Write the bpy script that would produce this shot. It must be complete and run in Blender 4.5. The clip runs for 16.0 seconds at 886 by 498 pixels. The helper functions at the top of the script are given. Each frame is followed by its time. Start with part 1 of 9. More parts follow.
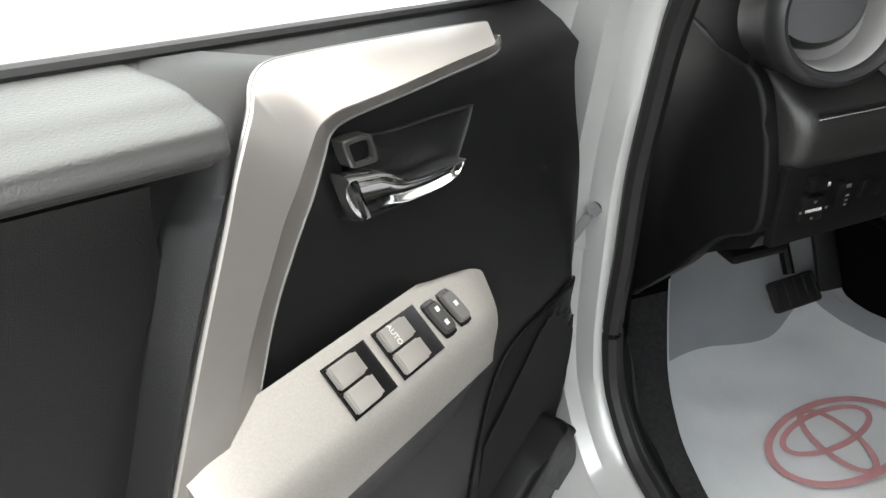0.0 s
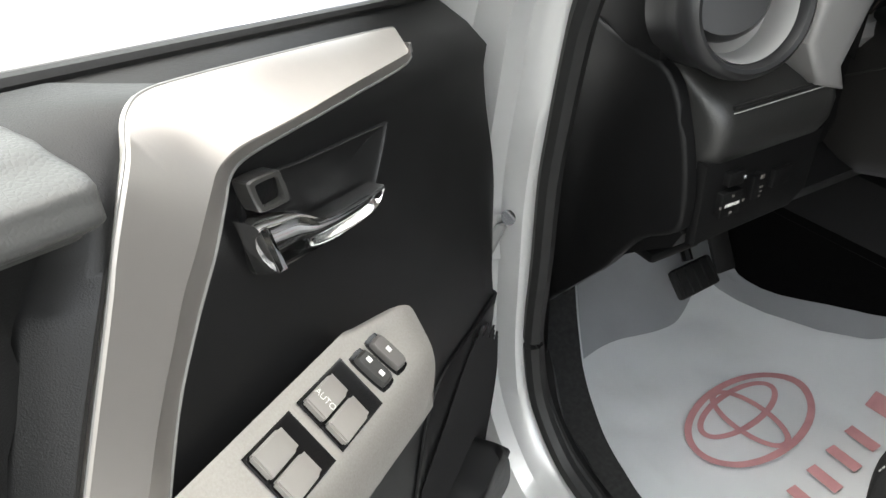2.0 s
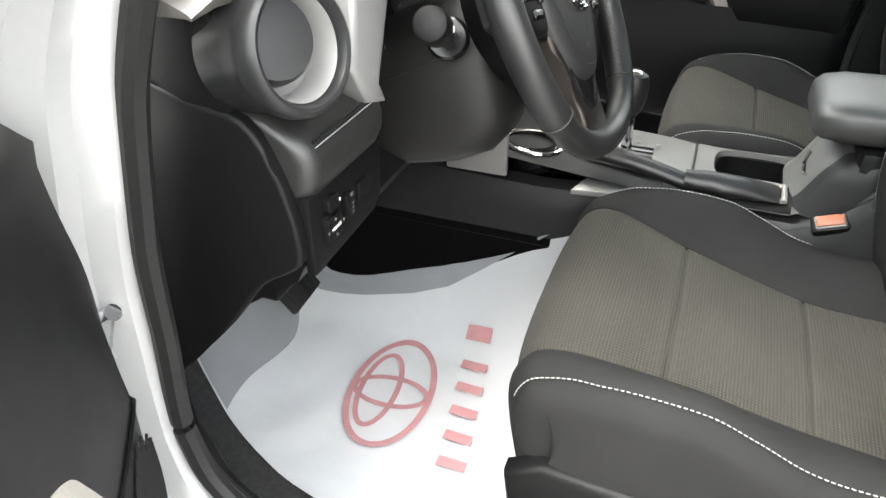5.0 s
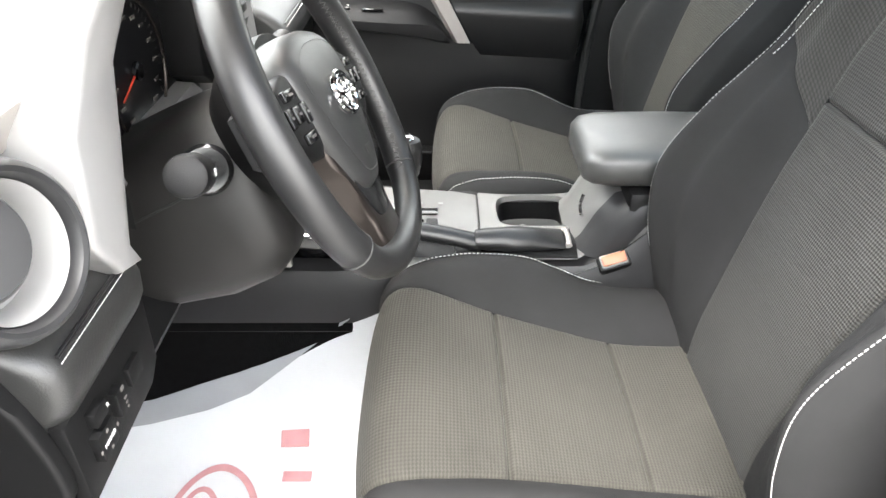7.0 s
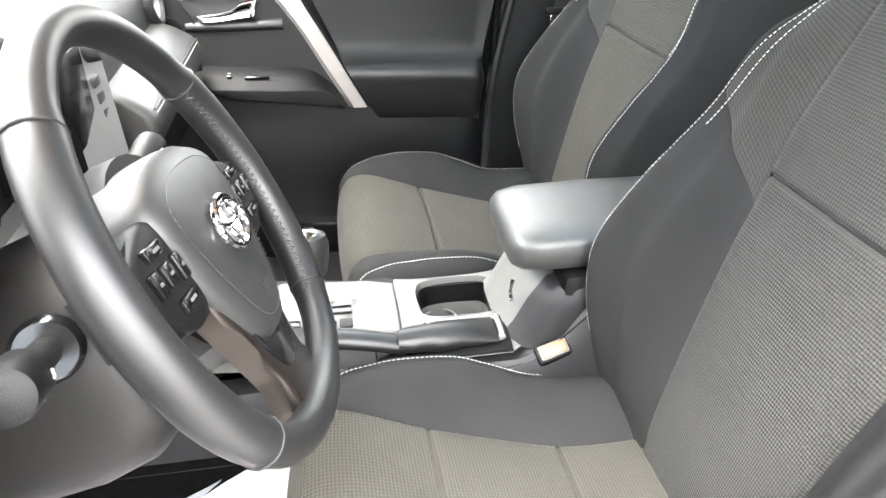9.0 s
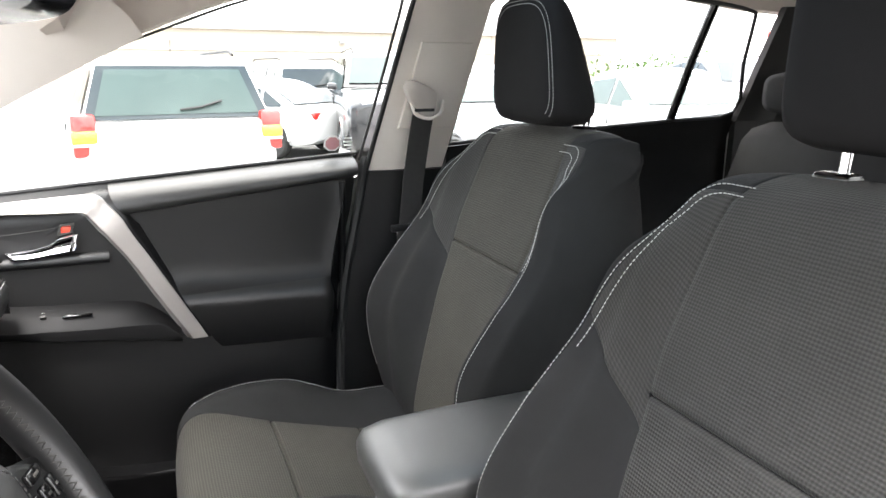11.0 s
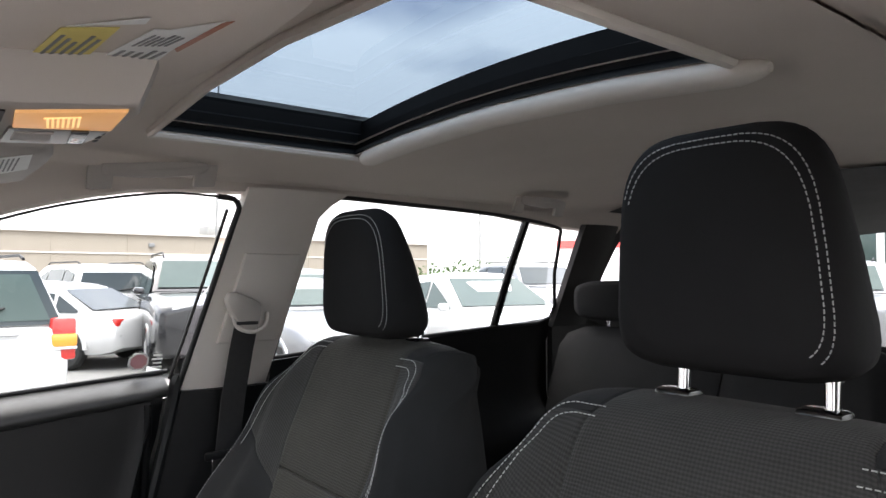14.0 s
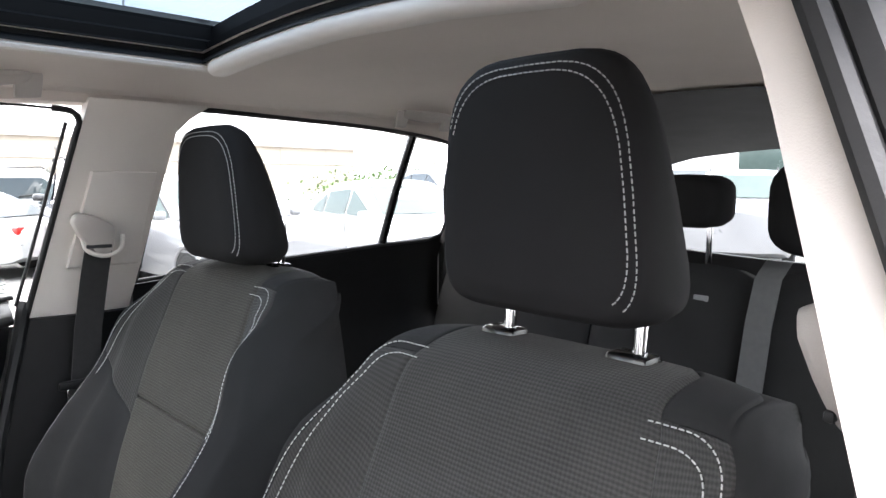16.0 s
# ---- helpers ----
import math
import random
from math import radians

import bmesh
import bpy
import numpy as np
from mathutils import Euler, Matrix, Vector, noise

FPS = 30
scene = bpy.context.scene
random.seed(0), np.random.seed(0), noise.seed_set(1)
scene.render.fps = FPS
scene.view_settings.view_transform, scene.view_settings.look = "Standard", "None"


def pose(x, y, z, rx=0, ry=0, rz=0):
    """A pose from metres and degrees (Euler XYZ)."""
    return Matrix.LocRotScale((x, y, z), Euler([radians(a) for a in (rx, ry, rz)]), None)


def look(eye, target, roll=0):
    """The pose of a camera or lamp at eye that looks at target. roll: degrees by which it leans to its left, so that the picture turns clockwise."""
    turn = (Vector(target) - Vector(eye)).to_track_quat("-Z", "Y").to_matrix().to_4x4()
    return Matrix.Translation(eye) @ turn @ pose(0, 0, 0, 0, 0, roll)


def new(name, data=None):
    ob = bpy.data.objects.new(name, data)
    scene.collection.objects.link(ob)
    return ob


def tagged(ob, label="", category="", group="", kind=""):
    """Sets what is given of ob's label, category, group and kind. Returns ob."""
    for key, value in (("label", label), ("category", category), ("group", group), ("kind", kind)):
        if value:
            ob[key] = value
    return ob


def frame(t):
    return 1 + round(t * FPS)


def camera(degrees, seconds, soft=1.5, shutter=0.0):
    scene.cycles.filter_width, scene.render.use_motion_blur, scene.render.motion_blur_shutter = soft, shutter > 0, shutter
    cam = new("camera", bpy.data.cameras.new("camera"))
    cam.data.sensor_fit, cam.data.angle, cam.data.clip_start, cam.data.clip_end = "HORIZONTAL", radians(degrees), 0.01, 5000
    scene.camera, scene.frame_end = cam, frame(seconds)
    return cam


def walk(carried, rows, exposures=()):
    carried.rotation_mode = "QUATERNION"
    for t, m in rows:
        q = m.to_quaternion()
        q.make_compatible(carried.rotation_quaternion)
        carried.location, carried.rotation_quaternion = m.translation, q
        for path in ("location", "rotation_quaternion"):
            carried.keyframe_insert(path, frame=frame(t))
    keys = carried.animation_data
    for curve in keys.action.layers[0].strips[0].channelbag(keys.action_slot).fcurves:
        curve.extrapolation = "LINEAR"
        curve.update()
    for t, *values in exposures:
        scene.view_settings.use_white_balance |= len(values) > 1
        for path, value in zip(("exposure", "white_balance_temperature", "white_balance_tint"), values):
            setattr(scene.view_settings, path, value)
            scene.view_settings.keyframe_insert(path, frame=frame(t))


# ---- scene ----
cam = camera(65.3, 16.0)
METRES, EYE, TILT, LEAN, TURN = 0.8, 1.35, -30.0, 0.0, 0.0
PATH = [
    (0, (-1.138, 0.43, 1.325), (-0.7, 2.06, 0.252), -4.3),
    (0.5, (-1.138, 0.438, 1.324), (-0.704, 2.067, 0.249), -4.2),
    (1, (-1.14, 0.454, 1.322), (-0.652, 2.065, 0.241), -4.1),
    (1.5, (-1.144, 0.479, 1.318), (-0.558, 2.055, 0.235), -3.9),
    (2, (-1.141, 0.501, 1.313), (-0.401, 2.006, 0.223), -3.6),
    (2.5, (-1.138, 0.526, 1.304), (-0.193, 1.903, 0.203), -3.0),
    (3, (-1.142, 0.549, 1.299), (-0.001, 1.759, 0.188), -2.3),
    (3.5, (-1.156, 0.558, 1.291), (0.146, 1.584, 0.172), -1.7),
    (3.7, (-1.162, 0.562, 1.291), (0.19, 1.517, 0.169), -1.5),
    (5.8, (-1.122, 0.572, 1.379), (0.497, 0.96, 0.272), -0.3),
    (6, (-1.103, 0.579, 1.382), (0.534, 0.891, 0.277), -0.1),
    (6.5, (-1.054, 0.606, 1.396), (0.611, 0.731, 0.295), -0.0),
    (7, (-1.019, 0.624, 1.401), (0.652, 0.619, 0.304), 0.1),
    (7.5, (-0.98, 0.64, 1.401), (0.69, 0.565, 0.303), -0.0),
    (8, (-0.925, 0.64, 1.399), (0.753, 0.514, 0.318), -0.1),
    (8.5, (-0.894, 0.636, 1.404), (0.792, 0.452, 0.344), -0.1),
    (9, (-0.861, 0.634, 1.411), (0.841, 0.351, 0.4), -0.1),
    (9.5, (-0.837, 0.639, 1.416), (0.899, 0.219, 0.516), -0.0),
    (9.7, (-0.828, 0.64, 1.416), (0.92, 0.168, 0.567), -0.0),
    (11.8, (-0.739, 0.63, 1.441), (1.027, -0.274, 1.183), 0.1),
    (12, (-0.734, 0.632, 1.441), (1.023, -0.304, 1.249), 0.1),
    (12.5, (-0.724, 0.633, 1.443), (1.006, -0.37, 1.41), 0.1),
    (13, (-0.718, 0.635, 1.444), (0.97, -0.435, 1.514), 0.1),
    (13.5, (-0.707, 0.628, 1.448), (0.926, -0.525, 1.52), 0.1),
    (14, (-0.699, 0.623, 1.449), (0.877, -0.605, 1.521), 0.1),
    (14.5, (-0.693, 0.613, 1.452), (0.84, -0.67, 1.523), 0.1),
    (15, (-0.688, 0.587, 1.458), (0.803, -0.745, 1.526), 0.0),
    (15.5, (-0.695, 0.566, 1.464), (0.757, -0.809, 1.483), 0.1),
    (16, (-0.728, 0.507, 1.477), (0.706, -0.873, 1.278), 0.4),
]
EXPOSURES = [(0.0, 1.5, 6600, 6), (1.5, 1.5, 6600, 6), (3.5, 1.95, 6600, 6), (6.0, 3.05, 6650, 8), (8.0, 3.7, 6600, 10), (9.5, 4.1, 6600, 10), (12.0, 2.12, 6600, 14), (14.0, 1.9, 6500, 15), (15.5, 2.25, 6550, 15), (16.0, 2.8, 6350, 15)]
walk(cam, [(t, look(eye, target, roll)) for t, eye, target, roll in PATH], EXPOSURES)

# ---- world and light ----
world = bpy.data.worlds.new("sky")
scene.world = world
world.use_nodes = True
wn = world.node_tree
wn.nodes.clear()
w_out = wn.nodes.new("ShaderNodeOutputWorld")
w_bg = wn.nodes.new("ShaderNodeBackground")
w_sky = wn.nodes.new("ShaderNodeTexSky")
w_sky.sky_type, w_sky.sun_disc = "NISHITA", False
w_sky.sun_elevation, w_sky.sun_rotation = radians(60), radians(73)
w_sky.air_density, w_sky.dust_density = 1.0, 4.0
w_co = wn.nodes.new("ShaderNodeTexCoord")
w_map = wn.nodes.new("ShaderNodeMapping")
w_map.inputs["Scale"].default_value = (1.0, 1.0, 3.0)
w_noise = wn.nodes.new("ShaderNodeTexNoise")
w_noise.inputs["Scale"].default_value, w_noise.inputs["Detail"].default_value = 2.2, 6.0
w_ramp = wn.nodes.new("ShaderNodeValToRGB")
w_ramp.color_ramp.elements[0].position, w_ramp.color_ramp.elements[1].position = 0.34, 0.56
w_mix = wn.nodes.new("ShaderNodeMixRGB")
w_mix.inputs["Color2"].default_value = (10.0, 9.95, 9.9, 1)
wn.links.new(w_co.outputs["Generated"], w_map.inputs["Vector"])
wn.links.new(w_map.outputs["Vector"], w_noise.inputs["Vector"])
wn.links.new(w_noise.outputs["Fac"], w_ramp.inputs["Fac"])
wn.links.new(w_ramp.outputs["Color"], w_mix.inputs["Fac"])
wn.links.new(w_sky.outputs["Color"], w_mix.inputs["Color1"])
wn.links.new(w_mix.outputs["Color"], w_bg.inputs["Color"])
# an overcast dome, brighter towards the zenith
w_sep = wn.nodes.new("ShaderNodeSeparateXYZ")
w_dome = wn.nodes.new("ShaderNodeMapRange")
w_dome.inputs["To Min"].default_value, w_dome.inputs["To Max"].default_value = 0.095, 0.31
wn.links.new(w_co.outputs["Generated"], w_sep.inputs["Vector"])
wn.links.new(w_sep.outputs["Z"], w_dome.inputs["Value"])
wn.links.new(w_dome.outputs["Result"], w_bg.inputs["Strength"])
wn.links.new(w_bg.outputs["Background"], w_out.inputs["Surface"])

sun = new("sun", bpy.data.lights.new("sun", "SUN"))
sun.data.energy, sun.data.angle, sun.data.color = 1.5, radians(25), (1.0, 0.97, 0.93)
sun.matrix_world = look((-5.0, 1.5, 9), (0, 0, 0))


# ---- materials ----
def mat(name, color, rough=0.5, metal=0.0, noise_scale=0.0, noise_amt=0.0, bump=0.0, bump_scale=200.0, second=None, spec=0.5, kind="noise", coat=0.0):
    """A plain principled surface with two scales of variation in tone and a fine relief."""
    m = bpy.data.materials.new(name)
    m.use_nodes = True
    nt = m.node_tree
    b = nt.nodes["Principled BSDF"]
    b.inputs["Roughness"].default_value, b.inputs["Metallic"].default_value = rough, metal
    b.inputs["Specular IOR Level"].default_value = spec
    b.inputs["Coat Weight"].default_value = coat
    b.inputs["Base Color"].default_value = (*color, 1)
    co = nt.nodes.new("ShaderNodeTexCoord")
    if noise_amt:
        n1 = nt.nodes.new("ShaderNodeTexNoise")
        n1.inputs["Scale"].default_value, n1.inputs["Detail"].default_value = noise_scale, 8.0
        nt.links.new(co.outputs["Object"], n1.inputs["Vector"])
        mix = nt.nodes.new("ShaderNodeMixRGB")
        two = second or tuple(c * (1 - noise_amt) for c in color)
        mix.inputs["Color1"].default_value, mix.inputs["Color2"].default_value = (*color, 1), (*two, 1)
        nt.links.new(n1.outputs["Fac"], mix.inputs["Fac"])
        nt.links.new(mix.outputs["Color"], b.inputs["Base Color"])
        rr = nt.nodes.new("ShaderNodeMapRange")
        rr.inputs["To Min"].default_value, rr.inputs["To Max"].default_value = max(rough - 0.08, 0.02), min(rough + 0.08, 1)
        nt.links.new(n1.outputs["Fac"], rr.inputs["Value"])
        nt.links.new(rr.outputs["Result"], b.inputs["Roughness"])
    if bump:
        if kind == "leather":
            n2 = nt.nodes.new("ShaderNodeTexVoronoi")
            n2.feature = "DISTANCE_TO_EDGE"
            out = "Distance"
        else:
            n2 = nt.nodes.new("ShaderNodeTexNoise")
            n2.inputs["Detail"].default_value = 3.0
            out = "Fac"
        n2.inputs["Scale"].default_value = bump_scale
        nt.links.new(co.outputs["Object"], n2.inputs["Vector"])
        bp = nt.nodes.new("ShaderNodeBump")
        bp.inputs["Strength"].default_value, bp.inputs["Distance"].default_value = bump, 0.001
        nt.links.new(n2.outputs[out], bp.inputs["Height"])
        nt.links.new(bp.outputs["Normal"], b.inputs["Normal"])
    return m


def fabric(name, lo, hi, pitch_x, pitch_z, axes="XZ"):
    """Woven waffle cloth: small raised cells in rows, lighter on their crowns."""
    m = bpy.data.materials.new(name)
    m.use_nodes = True
    nt = m.node_tree
    b = nt.nodes["Principled BSDF"]
    b.inputs["Roughness"].default_value = 0.9
    b.inputs["Specular IOR Level"].default_value = 0.2
    b.inputs["Sheen Weight"].default_value = 0.04
    uv = nt.nodes.new("ShaderNodeUVMap")
    sep = nt.nodes.new("ShaderNodeSeparateXYZ")
    nt.links.new(uv.outputs["UV"], sep.inputs["Vector"])

    def op(kind, a, c=None, v=None):
        n = nt.nodes.new("ShaderNodeMath")
        n.operation = kind
        nt.links.new(a, n.inputs[0])
        if c is not None:
            nt.links.new(c, n.inputs[1])
        elif v is not None:
            n.inputs[1].default_value = v
        return n.outputs[0]
    sx = op("SINE", op("MULTIPLY", sep.outputs["X"], v=2 * math.pi / pitch_x))
    sz = op("SINE", op("MULTIPLY", sep.outputs["Y"], v=2 * math.pi / pitch_z))
    cell = op("MULTIPLY", op("ADD", op("MULTIPLY", sx, v=0.7), op("MULTIPLY", sz, v=1.3)), v=0.25)
    cell = op("ADD", cell, v=0.5)
    ramp = nt.nodes.new("ShaderNodeValToRGB")
    ramp.color_ramp.elements[0].position, ramp.color_ramp.elements[1].position = 0.15, 0.85
    ramp.color_ramp.elements[0].color, ramp.color_ramp.elements[1].color = (*lo, 1), (*hi, 1)
    nt.links.new(cell, ramp.inputs["Fac"])
    co = nt.nodes.new("ShaderNodeTexCoord")
    n1 = nt.nodes.new("ShaderNodeTexNoise")
    n1.inputs["Scale"].default_value, n1.inputs["Detail"].default_value = 9.0, 10.0
    nt.links.new(co.outputs["Object"], n1.inputs["Vector"])
    mr = nt.nodes.new("ShaderNodeMapRange")
    mr.inputs["To Min"].default_value, mr.inputs["To Max"].default_value = 0.75, 1.2
    nt.links.new(n1.outputs["Fac"], mr.inputs["Value"])
    mul = nt.nodes.new("ShaderNodeVectorMath")
    mul.operation = "SCALE"
    nt.links.new(ramp.outputs["Color"], mul.inputs[0])
    nt.links.new(mr.outputs["Result"], mul.inputs["Scale"])
    nt.links.new(mul.outputs["Vector"], b.inputs["Base Color"])
    bp = nt.nodes.new("ShaderNodeBump")
    bp.inputs["Strength"].default_value, bp.inputs["Distance"].default_value = 0.6, 0.0015
    nt.links.new(cell, bp.inputs["Height"])
    nt.links.new(bp.outputs["Normal"], b.inputs["Normal"])
    return m


def glass(name, tint, low=0.04, high=0.75, rough=0.0):
    """Thin pane: mostly clear with a little mirror gloss."""
    m = bpy.data.materials.new(name)
    m.use_nodes = True
    nt = m.node_tree
    nt.nodes.clear()
    out = nt.nodes.new("ShaderNodeOutputMaterial")
    tr = nt.nodes.new("ShaderNodeBsdfTransparent")
    tr.inputs["Color"].default_value = (*tint, 1)
    gl = nt.nodes.new("ShaderNodeBsdfGlossy")
    gl.inputs["Roughness"].default_value = rough
    mx = nt.nodes.new("ShaderNodeMixShader")
    lw = nt.nodes.new("ShaderNodeLayerWeight")
    lw.inputs["Blend"].default_value = 0.5
    pw = nt.nodes.new("ShaderNodeMath")
    pw.operation = "POWER"
    pw.inputs[1].default_value = 5.0
    nt.links.new(lw.outputs["Facing"], pw.inputs[0])
    fr = nt.nodes.new("ShaderNodeMapRange")
    fr.inputs["To Min"].default_value, fr.inputs["To Max"].default_value = low, high
    nt.links.new(pw.outputs["Value"], fr.inputs["Value"])
    nt.links.new(fr.outputs["Result"], mx.inputs["Fac"])
    nt.links.new(tr.outputs["BSDF"], mx.inputs[1])
    nt.links.new(gl.outputs["BSDF"], mx.inputs[2])
    nt.links.new(mx.outputs["Shader"], out.inputs["Surface"])
    return m


PLASTIC = mat("black grained plastic", (0.0045, 0.0045, 0.0048), 0.5, 0, 30, 0.3, 0.25, 1100, spec=0.24)
SOFT = mat("soft black vinyl", (0.007, 0.007, 0.0073), 0.44, 0, 14, 0.3, 0.25, 1300, spec=0.45)
PAD = mat("padded black leatherette", (0.044, 0.044, 0.0425), 0.42, 0, 12, 0.2, 0.32, 620, spec=0.8)
LEATHER = mat("smooth black leather", (0.011, 0.011, 0.0113), 0.40, 0, 20, 0.25, 0.10, 1300, kind="leather", spec=0.6)
BAGCOVER = mat("black airbag cover", (0.022, 0.022, 0.022), 0.44, 0, 20, 0.2, 0.15, 1300, kind="leather", spec=0.7)
SHROUD = mat("dark grey shroud plastic", (0.0100, 0.0095, 0.0092), 0.46, 0, 25, 0.2, 0.2, 1100, spec=0.4)
GLOSSBLACK = mat("gloss black plastic", (0.006, 0.006, 0.0065), 0.18, 0, 20, 0.2)
RUBBER = mat("black rubber", (0.012, 0.012, 0.012), 0.6, 0, 60, 0.3, 0.2, 300)
SILVER = mat("satin champagne silver trim", (0.44, 0.415, 0.39), 0.36, 0.7, 40, 0.06, 0.04, 900)
PEWTER = mat("pewter speckled trim", (0.41, 0.39, 0.36), 0.42, 0.55, 700, 0.25, 0.12, 1600)
WINKEY = mat("pewter window key", (0.30, 0.283, 0.265), 0.4, 0.25, 60, 0.1, 0.08, 1200)
GUNMETAL = mat("gunmetal satin plastic", (0.020, 0.020, 0.021), 0.38, 0.10, 30, 0.12, 0.05, 900)
# passenger door's roll: the driver's leatherette with cabin shade in its colour
SHADEPAD = mat("shaded door roll leatherette", (0.030, 0.030, 0.0295), 0.42, 0, 12, 0.2, 0.3, 520, spec=0.55, kind="leather")
# passenger door's elbow rest: PAD darkened in colour for the shade there
SHADEELBOW = mat("shaded elbow rest leatherette", (0.013, 0.013, 0.0132), 0.40, 0, 12, 0.2, 0.3, 620, spec=0.6)
DECKSILVER = mat("satin console silver", (0.135, 0.133, 0.129), 0.42, 0.0, 30, 0.12, 0.05, 800, spec=0.4)
# driver door's roll: the same leatherette, lightened in colour for open sky
LITPAD = mat("sky-lit door roll leatherette", (0.062, 0.062, 0.060), 0.44, 0, 12, 0.2, 0.32, 420, spec=0.6, kind="leather")
SIDEGREY = mat("charcoal console plastic", (0.015, 0.015, 0.016), 0.48, 0, 20, 0.25, 0.25, 1100, spec=0.4)
KEY = mat("grey switch key", (0.13, 0.122, 0.115), 0.4, 0.1, 60, 0.12, 0.1, 1200)
CHROME = mat("chrome", (0.82, 0.82, 0.83), 0.07, 1.0)
BRUSHED = mat("satin silver plastic", (0.28, 0.275, 0.265), 0.36, 0.5, 30, 0.1, 0.05, 800)
LINER = mat("headliner cloth", (0.66, 0.59, 0.53), 0.95, 0, 7, 0.12, 0.5, 900, spec=0.1)
TRIM = mat("light grey pillar plastic", (0.68, 0.63, 0.575), 0.6, 0, 14, 0.08, 0.25, 900)
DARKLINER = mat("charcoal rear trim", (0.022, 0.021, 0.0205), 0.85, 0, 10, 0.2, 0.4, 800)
CARPET = mat("grey carpet", (0.07, 0.07, 0.07), 1.0, 0, 120, 0.6, 1.0, 900, spec=0.05)
DARKCARPET = mat("black carpet", (0.0055, 0.0055, 0.0058), 1.0, 0, 80, 0.5, 1.0, 700, spec=0.03)
PAPER = mat("white paper floor cover", (0.73, 0.745, 0.77), 0.75, 0, 4, 0.3, 0.5, 30)
GREYLAYER = mat("grey layer over the paper", (0.36, 0.37, 0.39), 0.7, 0, 6, 0.4, 0.5, 30)
PALESILVER = mat("pale silver plastic", (0.31, 0.306, 0.302), 0.34, 0.3, 40, 0.06, 0.04, 900)
REDINK = mat("faded red print", (0.60, 0.30, 0.315), 0.8, 0, 40, 0.3)
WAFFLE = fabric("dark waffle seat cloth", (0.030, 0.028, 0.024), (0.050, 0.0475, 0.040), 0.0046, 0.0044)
# shoulder cloth; on the driver's insert it is WAFFLE with shade painted in
CHARSHADEWAFFLE = fabric("charcoal shoulder and shaded insert waffle cloth", (0.0270, 0.0262, 0.0250), (0.0450, 0.0438, 0.0408), 0.0042, 0.0040)
PADSHELF = mat("black dash leatherette", (0.021, 0.021, 0.0205), 0.40, 0, 12, 0.2, 0.32, 620, spec=0.6)
CONSOLEGREY = mat("mid grey roof console plastic", (0.43, 0.395, 0.36), 0.6, 0, 14, 0.08, 0.25, 900)
CLOTH = mat("smooth charcoal seat cloth", (0.0212, 0.0210, 0.0212), 0.9, 0, 11, 0.3, 0.4, 1400, spec=0.2)
HEADCLOTH = mat("black headrest cloth", (0.017, 0.0165, 0.017), 0.92, 0, 8, 0.3, 0.4, 1400, spec=0.15)
THREAD = mat("white thread", (0.42, 0.42, 0.40), 0.7, 0, 300, 0.2)
BELT = mat("grey belt webbing", (0.10, 0.10, 0.10), 0.75, 0, 90, 0.2, 0.5, 700)
DARKBELT = mat("dark belt webbing", (0.018, 0.017, 0.0165), 0.75, 0, 90, 0.2, 0.5, 700)
PAINT = mat("silver car paint", (0.57, 0.57, 0.565), 0.35, 0.25, 60, 0.06, 0.03, 60, coat=0.6)
WHITEPAINT = mat("white car paint", (0.54, 0.54, 0.54), 0.3, 0, 4, 0.06, coat=0.7)
BLACKPAINT = mat("black car paint", (0.02, 0.02, 0.022), 0.2, 0, 4, 0.1, coat=0.8)
GREYPAINT = mat("grey car paint", (0.22, 0.22, 0.23), 0.3, 0.4, 4, 0.08, coat=0.8)
PALEPAINT = mat("pale silver car paint", (0.34, 0.35, 0.365), 0.3, 0.3, 4, 0.05, coat=0.7)
CARGLASS = mat("dark car glass", (0.03, 0.04, 0.045), 0.06, 0.0, 3, 0.3, spec=0.35)
PALEGLASS = mat("sky-lit car glass", (0.06, 0.085, 0.08), 0.08, 0.0, 3, 0.3, spec=0.22)
TYRE = mat("tyre rubber", (0.02, 0.02, 0.02), 0.85, 0, 40, 0.3, 0.4, 80)
ALLOY = mat("alloy rim", (0.55, 0.55, 0.56), 0.3, 0.8, 20, 0.1)
REDLAMP = mat("red tail lamp", (0.55, 0.03, 0.025), 0.15, 0, 30, 0.2, coat=0.8)
AMBERLAMP = mat("amber tail lamp", (0.8, 0.32, 0.04), 0.15, 0, 30, 0.2, coat=0.8)
CLEARLAMP = mat("clear lamp cover", (0.7, 0.72, 0.73), 0.1, 0.2, 30, 0.2, coat=0.8)
ASPHALT = mat("pale asphalt", (0.21, 0.206, 0.198), 0.9, 0, 1.5, 0.35, 0.6, 60)
WALLMAT = mat("beige panel wall", (0.35, 0.305, 0.25), 0.85, 0, 0.4, 0.15, 0.3, 20)
WALLGREY = mat("white ribbed wall", (0.72, 0.72, 0.71), 0.7, 0, 0.5, 0.1, 0.2, 20)
REDSTRIPE = mat("red fascia", (0.62, 0.07, 0.06), 0.5, 0, 2, 0.15)
BLUESIGN = mat("blue sign", (0.03, 0.25, 0.45), 0.5, 0, 2, 0.1)
LEAF = mat("hedge leaves", (0.07, 0.13, 0.03), 0.8, 0, 6, 0.5, 0.4, 40)
STEEL = mat("galvanised pole", (0.35, 0.35, 0.34), 0.5, 0.5, 10, 0.2)
ORANGE = mat("orange buckle button", (0.36, 0.13, 0.07), 0.45, 0, 40, 0.1)
RED = mat("red lock mark", (0.65, 0.06, 0.03), 0.5, 0, 40, 0.1)
WHITE = mat("white print", (0.75, 0.75, 0.73), 0.6, 0, 60, 0.1)
YELLOW = mat("yellow label", (0.72, 0.60, 0.18), 0.6, 0, 60, 0.15)
